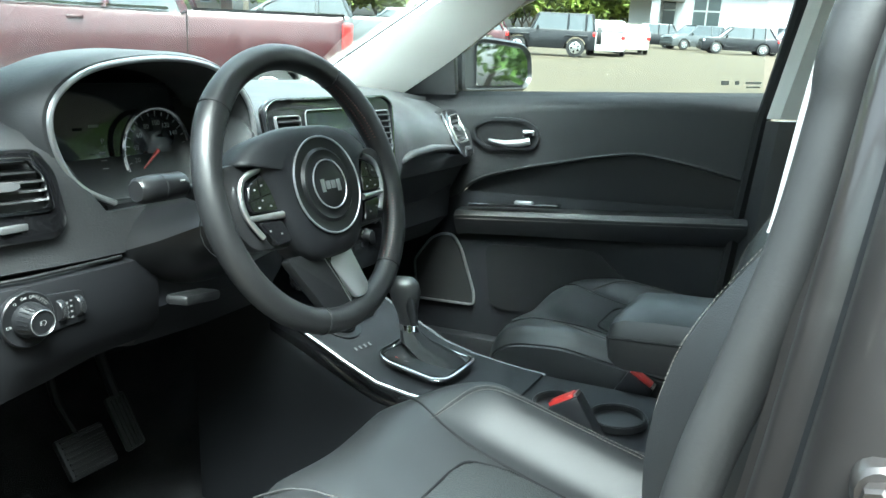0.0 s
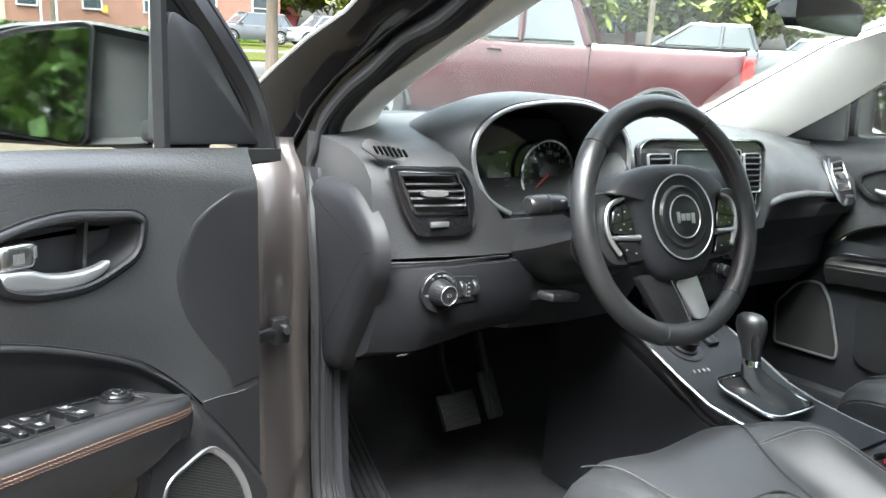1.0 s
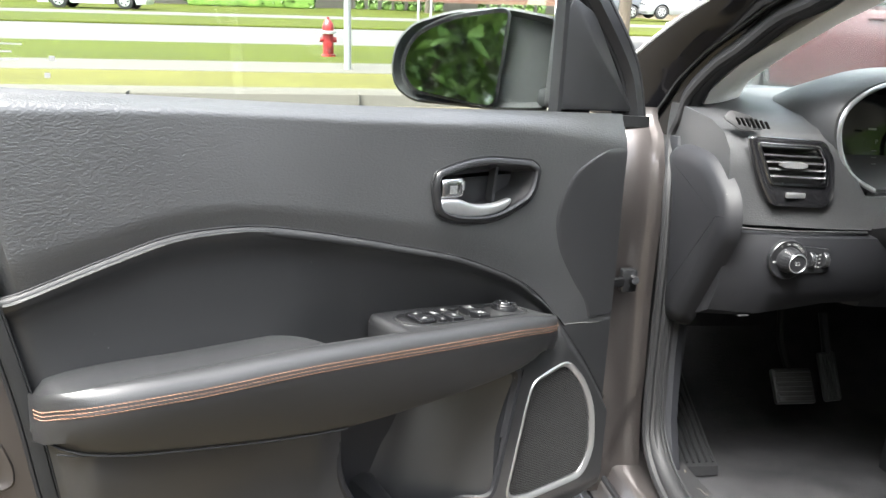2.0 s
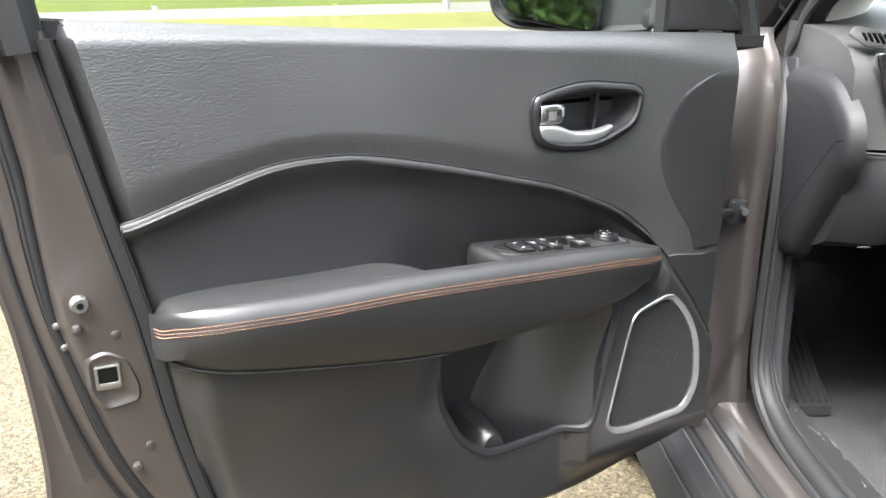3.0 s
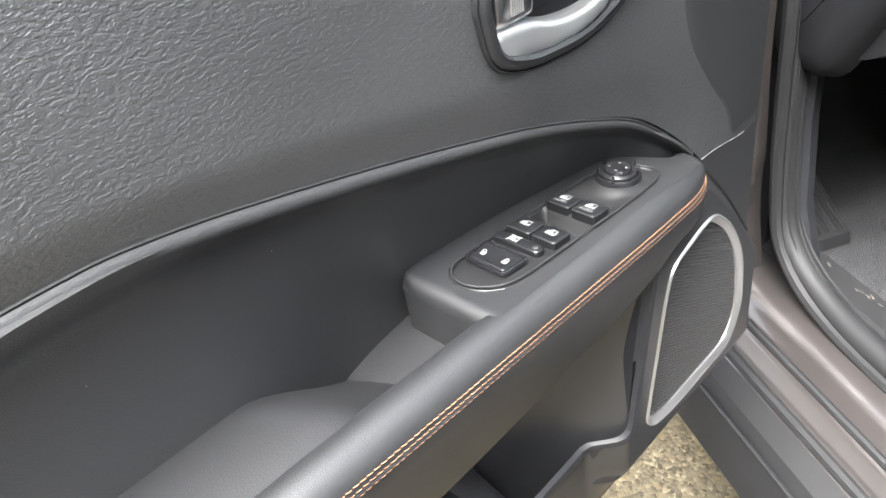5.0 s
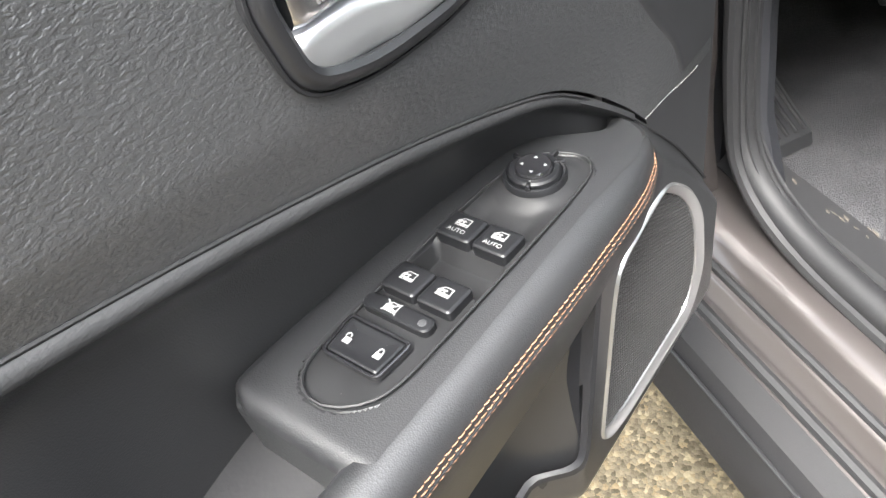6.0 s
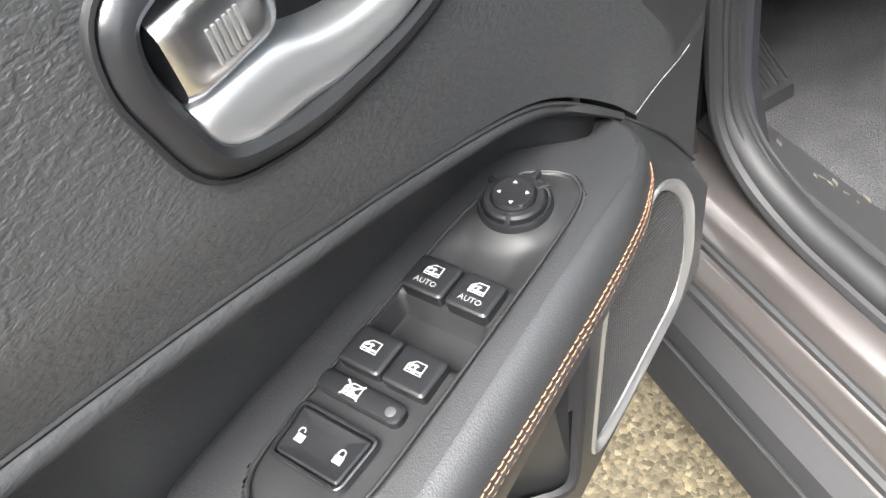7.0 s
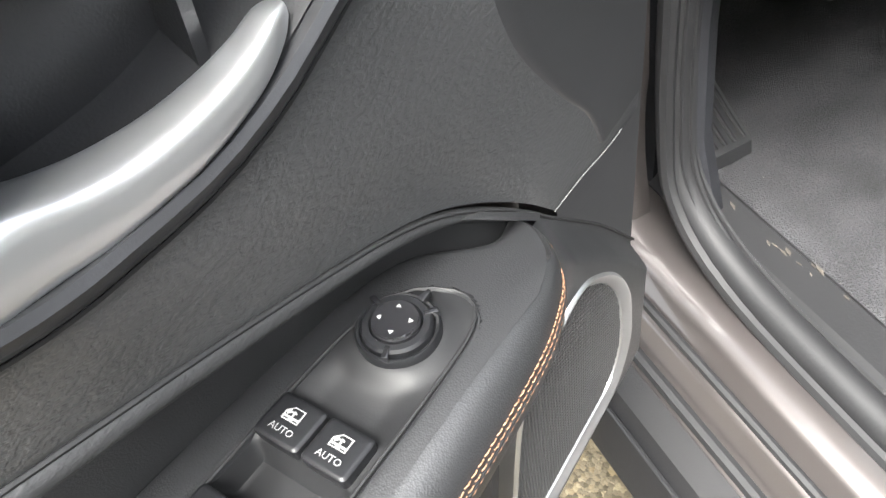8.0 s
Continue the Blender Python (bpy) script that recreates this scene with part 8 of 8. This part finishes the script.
part("cup_rib", loft([[(0.468 - 0.007 * f, 0.085, 0.99 + 0.066 * f), (0.470 - 0.007 * f, 0.102, 0.99 + 0.066 * f), (0.466 - 0.007 * f, 0.103, 0.99 + 0.066 * f), (0.458 - 0.007 * f, 0.085, 0.99 + 0.066 * f)] for f in (0, 0.33, 0.66, 1.0)]), PLASTIC, door)
LEV = [(0.5775, 0.106, 1.002, 0.0090, 0.008), (0.575, 0.109, 1.002, 0.0118, 0.0115), (0.567, 0.110, 1.0015, 0.0128, 0.0128), (0.553, 0.1105, 1.0005, 0.0128, 0.0128), (0.540, 0.111, 0.9985, 0.0125, 0.0122), (0.526, 0.112, 0.9945, 0.0108, 0.0115), (0.512, 0.1135, 0.9925, 0.0090, 0.0105), (0.495, 0.1155, 0.9920, 0.0080, 0.0092), (0.478, 0.1165, 0.9935, 0.0070, 0.0080), (0.464, 0.117, 0.9965, 0.0062, 0.0068), (0.453, 0.1165, 1.0005, 0.0050, 0.0054), (0.447, 0.116, 1.002, 0.0028, 0.0030)]
lv = smooth_path([(a[0], a[1], a[2]) for a in LEV], 5)
lr = smooth_path([(a[3], a[4], 0) for a in LEV], 5)
part("door_lever", loft([[(p.x, p.y + q.y * math.copysign(abs(math.cos(a)) ** 0.55, math.cos(a)), p.z + q.x * math.copysign(abs(math.sin(a)) ** 0.55, math.sin(a))) for a in (2 * math.pi * i / 24 for i in range(24))] for p, q in zip(lv, lr)]), SATIN, door, "satin silver door lever")
BTN = [(0.5750, 0.60), (0.5738, 0.85), (0.570, 0.97), (0.563, 1.0), (0.552, 1.0), (0.5440, 1.0), (0.5405, 0.94), (0.536, 0.74), (0.5315, 0.50), (0.5295, 0.25)]
b = loft([[(u, 0.1068 + 0.0160 * f * math.copysign(abs(math.cos(a)) ** 0.45, math.cos(a)), 1.0272 + 0.0140 * f ** 0.3 * math.copysign(abs(math.sin(a)) ** 0.45, math.sin(a))) for a in (2 * math.pi * i / 28 for i in range(28))] for u, f in BTN])
k = part("lock_button", b, BRIGHT, door, "bright metal lock button")
for i in range(6):
    part("button_rib", box((0.5620 - 0.0021 * i, 0.1226, 1.0255), (0.0009, 0.0012, 0.0105)), SATIN, k)
for i in range(4):
    part("button_rib", box((0.5385 - 0.0016 * i, 0.1211 - 0.0013 * i, 1.0290), (0.0007, 0.0014, 0.0115)), SATIN, k)

# speaker
SPK = rounded([(0.326, 0.7465), (0.403, 0.7285), (0.414, 0.695), (0.4445, 0.549), (0.430, 0.5305), (0.395, 0.5225), (0.264, 0.5215), (0.2395, 0.566), (0.2495, 0.648), (0.2825, 0.7065)], [0.02, 0.018, 0.02, 0.014, 0.014, 0.02, 0.022, 0.03, 0.03, 0.03])
sl = lambda p, h: Vector((p[0], 0.1465 + h, p[1]))
part("speaker_ring", loft([[sl(p, -0.003) for p in inset(SPK, -0.001)], [sl(p, 0.0022) for p in SPK], [sl(p, 0.0038) for p in inset(SPK, 0.0014)], [sl(p, 0.0034) for p in inset(SPK, 0.0032)], [sl(p, -0.0010) for p in inset(SPK, 0.0090)], [sl(p, -0.0055) for p in inset(SPK, 0.0100)]], cap=False), RINGS, door, "satin silver speaker surround")
part("speaker_backing", prism(inset(SPK, 0.0095), lambda p, h: sl(p, h - 0.0062), 0.0012), BLACKHOLE, door)


def hexmesh(poly, lift, pitch):
    """A sheet of punched metal: rings round six-sided holes."""
    b = bmesh.new()
    xs, ys = [p[0] for p in poly], [p[1] for p in poly]
    row, y = 0, min(ys)
    while y < max(ys):
        x = min(xs) + (pitch / 2 if row % 2 else 0)
        while x < max(xs):
            if inside((x, y), poly):
                cell = [Vector((x + math.sin(a) * pitch / 1.732, y + math.cos(a) * pitch / 1.732)) for a in (math.pi / 3 * i for i in range(6))]
                hole = [Vector((x, y)) + (c - Vector((x, y))) * 0.64 for c in cell]
                vo, vi, vd = [b.verts.new(lift(c, 0.0032)) for c in cell], [b.verts.new(lift(c, 0.0030)) for c in hole], [b.verts.new(lift(c, 0.0023)) for c in hole]
                for i in range(6):
                    j = (i + 1) % 6
                    b.faces.new((vo[i], vo[j], vi[j], vi[i]))
                    b.faces.new((vi[i], vi[j], vd[j], vd[i]))
            x += pitch
        y += pitch * 0.866
        row += 1
    return b


part("speaker_grille", hexmesh([Vector((p.y, p.x)) for p in inset(SPK, 0.0092)], lambda p, h: sl((p[1], p[0]), h - 0.0056), 0.0042), GRILLE, door, "black punched metal speaker grille", smooth=False)

# painted shell: outer skin, flange, seal groove and rear face
FACE = [(0.42, 0.950), (0.48, 0.995), (0.533, 1.031), (0.593, 1.067), (0.667, 1.101), (0.747, 1.122), (0.818, 1.131), (0.849, 1.137), (0.880, 1.1405), (0.900, 1.133), (0.927, 1.127), (0.969, 1.133), (1.021, 1.143), (1.082, 1.150), (1.15, 1.158)]
RIMO = [(0.42, 0.968), (0.48, 1.010), (0.533, 1.043), (0.571, 1.064), (0.66, 1.103), (0.754, 1.129), (0.838, 1.147), (0.892, 1.151), (0.958, 1.154), (1.006, 1.156), (1.065, 1.163), (1.15, 1.173)]
SEALO = [(0.42, 0.982), (0.48, 1.020), (0.542, 1.057), (0.615, 1.095), (0.697, 1.123), (0.775, 1.140), (0.852, 1.156), (0.922, 1.163), (0.986, 1.166), (1.046, 1.173), (1.15, 1.184)]
BAND = [(0.42, 1.000), (0.48, 1.040), (0.531, 1.071), (0.613, 1.113), (0.695, 1.139), (0.779, 1.158), (0.855, 1.171), (0.92, 1.179), (0.985, 1.184), (1.15, 1.205)]
SKIN = [(0.42, 1.165), (0.547, 1.190), (0.652, 1.186), (0.728, 1.187), (0.811, 1.192), (0.885, 1.201), (1.0, 1.220), (1.15, 1.243)]


def shell_ring(w):
    ur, fa, ri, se, ba, sk = lerp(REAR, w), lerp(FACE, w), lerp(RIMO, w), lerp(SEALO, w), lerp(BAND, w), lerp(SKIN, w)
    k = 0.03 * step(0.62, 0.42, w)
    crease = 0.006 * step(0.86, 0.70, w)
    ring_ = [(0.09, k, w), (sk - 0.002, 0.0, w), (sk, 0.003, w), (sk, 0.009, w), (sk - 0.005, 0.013, w), (sk - 0.010, 0.0125, w), (ba + (sk - ba) * 0.55, 0.013, w), (ba + (sk - ba) * 0.42, 0.013 + crease, w), (ba + 0.004, 0.017, w), (ba, 0.022, w), (ba - 0.004, 0.031, w), (se + 0.006, 0.036, w), (se + 0.001, 0.034, w), (se - 0.003, 0.024, w), (ri + 0.003, 0.030, w), (ri + 0.001, 0.050, w), (ri - 0.003, 0.060, w), (ri * 0.45 + fa * 0.55, 0.0665, w), (fa + 0.002, 0.071, w), (fa - 0.003, 0.0735, w), (min(ur + 0.034, fa - 0.006), 0.080, w), (ur + 0.004, 0.0815, w), (ur - 0.02, 0.020 + k, w), (0.24, 0.020 + k, w), (0.19, 0.022 + k, w), (0.10, 0.024 + k, w)]
    return [(u, n, min(v, lerp(BELT, u) - 0.012)) for u, n, v in ring_]


part("door_shell", loft([shell_ring(0.425 + 0.722 * i / 90) for i in range(91)]), PAINT, door, "grey metallic painted door shell")
RU = [0.43 + 0.718 * i / 60 for i in range(61)]
part("door_edge_seal", tube([((lerp(RIMO, w) + lerp(SEALO, w)) / 2 + 0.001, 0.034, w) for w in RU], 0.0078, 10), RUBBER, door, "black rubber door edge seal")
part("seal_lip", tube([(lerp(SEALO, w) + 0.001, 0.0375, w) for w in RU], 0.0030, 8), RUBBER, door)
part("outer_seal", tube([(lerp(BAND, w) + 0.006, 0.0165, w) for w in RU], 0.0032, 8), RUBBER, door)
part("panel_edge_strip", loft([[(lerp(REAR, w) + o, n, w) for o, n in ((-0.004, 0.070), (-0.002, 0.0850), (0.001, 0.0885), (0.010, 0.0875), (0.0135, 0.0845), (0.0140, 0.072))] for w in (0.452 + 0.68 * i / 60 for i in range(61))]), EDGEP, door, "finely textured black panel edge strip")
part("trim_gap", tube([(lerp(REAR, w) + 0.0160, 0.0805, w) for w in RU], 0.0026, 6), RUBBER, door)
part("strip_gap", tube([(lerp(REAR, w) - 0.0012, 0.0872, w) for w in RU if w < 0.945], 0.0011, 6), RUBBER, door)
for w in (0.838, 0.812):
    part("shell_clip", tube([(lerp(RIMO, w) + 0.004, 0.038, w), (lerp(RIMO, w) + 0.004, 0.0425, w), (lerp(RIMO, w) + 0.004, 0.0435, w)], [0.0042, 0.0040, 0.0025], 10), STEEL, door, "bright metal clip")
# latch recess and bolt on the rear face
LC = Vector((1.112, 0.786))


def face_n(u):
    return 0.0800 - 0.167 * max(0.0, u - 1.0875)


press = rounded([(1.130, 0.806), (1.112, 0.813), (1.092, 0.801), (1.083, 0.770), (1.084, 0.751), (1.118, 0.745), (1.130, 0.768)], 0.008)
pc = Vector((1.107, 0.779))
b = loft([[Vector((p.x, face_n(p.x) + h, p.y)) for p in scaled(press, f, pc)] for h, f in ((-0.002, 1.12), (0.0010, 1.03), (0.0026, 0.97), (0.0024, 0.92), (0.0006, 0.80), (0.0004, 0.5))])
part("latch_pressing", b, PAINT, door, "pressed rim round the latch")
sq = lambda l, r_, bo, to, rad: rounded([(LC.x - l, LC.y - bo), (LC.x + r_, LC.y - bo), (LC.x + r_, LC.y + to), (LC.x - l, LC.y + to)], rad)
k = part("door_latch", ring(sq(0.0125, 0.0130, 0.0160, 0.0115, 0.003), sq(0.0090, 0.0095, 0.0080, 0.0090, 0.0015), lambda p, h: Vector((p[0], face_n(p[0]) - 0.0005 + h, p[1])), 0.0042, 0.001), STEEL, door, "zinc door latch with dark slot")
part("latch_slot", prism(sq(0.0094, 0.0099, 0.0084, 0.0094, 0.001), lambda p, h: Vector((p[0], face_n(p[0]) + h, p[1])), 0.0029), BLACKHOLE, k)
bz_ = Vector((1.129, 0.074, 0.871))
k = part("latch_bolt", tube([bz_, bz_ + Vector((0, 0.008, 0)), bz_ + Vector((0, 0.010, 0))], [0.0095, 0.0092, 0.0075], 18), STEEL, door, "round steel bolt")
part("bolt_socket", tube([bz_ + Vector((0, 0.008, 0)), bz_ + Vector((0, 0.0106, 0))], 0.0038, 6), BLACKHOLE, k)
for du, dw in ((0.006, -0.028), (-0.030, -0.040), (-0.050, -0.180), (-0.034, -0.205)):
    q = bz_ + Vector((du, 0.0, dw))
    part("shell_dimple", tube([q, q + Vector((0, 0.0062, 0)), q + Vector((0, 0.0072, 0))], [0.0058, 0.0052, 0.003], 12), PAINT, door)
# pale scuffs on the lower panel
rng = random.Random(5)
for cu, cw, n_ in ((0.831, 0.526, 3), (0.876, 0.550, 2), (0.766, 0.518, 1)):
    for _ in range(n_):
        a, l = rng.uniform(-0.9, -0.4), rng.uniform(0.002, 0.007)
        o = Vector((cu + rng.uniform(-0.012, 0.012), cw + rng.uniform(-0.008, 0.008)))
        q = [o + Vector((math.cos(a), math.sin(a))) * l * f + Vector((-math.sin(a), math.cos(a))) * w_ for f, w_ in ((-1, 0), (-0.2, 0.0010), (1, 0.0003), (0.3, -0.0009))]
        part("scuff", loft([[Vector((p.x, low_n(p.x, p.y, 0.5, 0.5) + h, p.y)) for p in q] for h in (-0.0005, 0.0005)]), SCUFF_GLINT, door, "pale scuff mark", smooth=False)
# window frame, glass
FRAMEP = [(0.128, 1.100), (0.150, 1.165), (0.178, 1.21), (0.235, 1.270), (0.30, 1.330), (0.38, 1.385), (0.47, 1.435), (0.62, 1.49), (0.80, 1.52), (0.98, 1.51), (1.10, 1.48), (1.150, 1.42), (1.165, 1.30), (1.145, 1.12)]
fp = smooth_path([(u, 0, w) for u, w in FRAMEP], 4)


def across(i):
    t = (fp[min(i + 1, len(fp) - 1)] - fp[max(i - 1, 0)]).normalized()
    return Vector((t.z, 0, -t.x))


part("window_frame", loft([[fp[i] + across(i) * a + Vector((0, n, 0)) for a, n in ((-0.018, 0.070), (-0.012, 0.088), (0.008, 0.092), (0.018, 0.082), (0.018, 0.045), (-0.010, 0.030), (-0.022, 0.040))] for i in range(len(fp))]), SMOOTHP, door, "black window frame")
part("frame_seal", tube([p + across(i) * -0.020 + Vector((0, 0.074, 0)) for i, p in enumerate(fp)], 0.009, 8), RUBBER, door)
part("glass_channel", tube([p + across(i) * 0.018 + Vector((0, 0.075, 0)) for i, p in enumerate(fp)], 0.006, 8), RUBBER, door)
part("mirror_sail", prism(rounded([(0.148, 1.122), (0.330, 1.126), (0.322, 1.268), (0.312, 1.290), (0.262, 1.270)], 0.012), lambda p, h: Vector((p[0], 0.055 + h, p[1])), 0.030, 0.008), PLASTIC, door, "black mirror triangle trim")
part("sail_strip", loft([[(u, n, w) for u, n in ((0.322, 0.070), (0.322, 0.086), (0.331, 0.086), (0.333, 0.070))] for w in (1.118, 1.20, 1.27, 1.33)]), SMOOTHP, door)
g = part("window_glass", surf(lambda s, t: (0.318 + s * (1.14 - 0.318), 0.055, 1.09 + t * (min(1.50, lerp([(0.318, 1.33), (0.45, 1.42), (0.62, 1.48), (0.8, 1.51), (1.14, 1.47)], 0.318 + s * 0.822)) - 1.09)), 20, 8, 0.004), GLASS, door, "clear door window glass")
g.visible_shadow = False
for i, (u, w, l, h) in enumerate(((1.055, 1.186, 0.030, 0.0015), (1.066, 1.179, 0.034, 0.0018), (1.062, 1.172, 0.036, 0.0015), (1.015, 1.174, 0.005, 0.005), (1.02, 1.158, 0.005, 0.005))):
    part("glass_mark", box((u, 0.0595, w), (l, 0.001, h)), GREYP, door)
# outer mirror, its face turned to the rear
MM = Matrix(((0.6, 0, 0.8, 0.380), (-0.8, 0, 0.6, -0.100), (0, 1, 0, 0), (0, 0, 0, 1)))
FR.append(DOORM @ MM)
mp = rounded([(-0.165, 1.262), (-0.1221, 1.2689), (-0.0828, 1.2754), (0.009, 1.2679), (0.0753, 1.2472), (0.1023, 1.2161), (0.1099, 1.177), (0.1031, 1.1424), (0.0715, 1.1203), (-0.064, 1.1153), (-0.1263, 1.118), (-0.165, 1.122)], 0.02)
c0 = sum(mp, Vector((0, 0))) / len(mp)
MI = rounded([(-0.083, 1.2660), (-0.070, 1.2690), (0.0089, 1.2562), (0.062, 1.2309), (0.0818, 1.2), (0.0848, 1.1652), (0.0623, 1.1402), (-0.0594, 1.1221), (-0.0690, 1.1280)], [0.006, 0.01, 0.03, 0.03, 0.02, 0.02, 0.02, 0.006, 0.006])
ml = lambda p, d: Vector((p[0], p[1], d))
b = loft([[ml(p, -0.012) for p in inset(mp, 0.012)], [ml(p, 0.004) for p in inset(mp, 0.004)], [ml(p, 0.0) for p in mp], [ml(p, -0.05) for p in inset(mp, 0.002)], [ml(p, -0.09) for p in scaled(mp, 0.88, c0)], [ml(p, -0.115) for p in scaled(mp, 0.55, c0)]])
part("mirror_housing", b, HOUSING, door, "dark grey door mirror housing")
part("mirror_rim", ring(inset(MI, -0.005), inset(MI, 0.001), lambda p, h: ml(p, h), 0.010, 0.002), GLOSS, door)
part("mirror_pane", prism(MI, lambda p, h: ml(p, 0.003 + h - 0.075 * (p[1] - 1.195)), 0.004), MIRROR, door, "mirror glass reflecting leafy trees")
part("housing_seam", tube([ml(p, -0.035) for p in inset(mp, 0.0)], 0.0015, 5, True), RUBBER, door)
FR.pop()
part("mirror_arm", box((0.245, -0.01, 1.128), (0.09, 0.11, 0.040), 0.012), HOUSING, door)
part("arm_cover", box((0.262, 0.035, 1.140), (0.10, 0.03, 0.03), 0.008), HOUSING, door)
FR.pop()
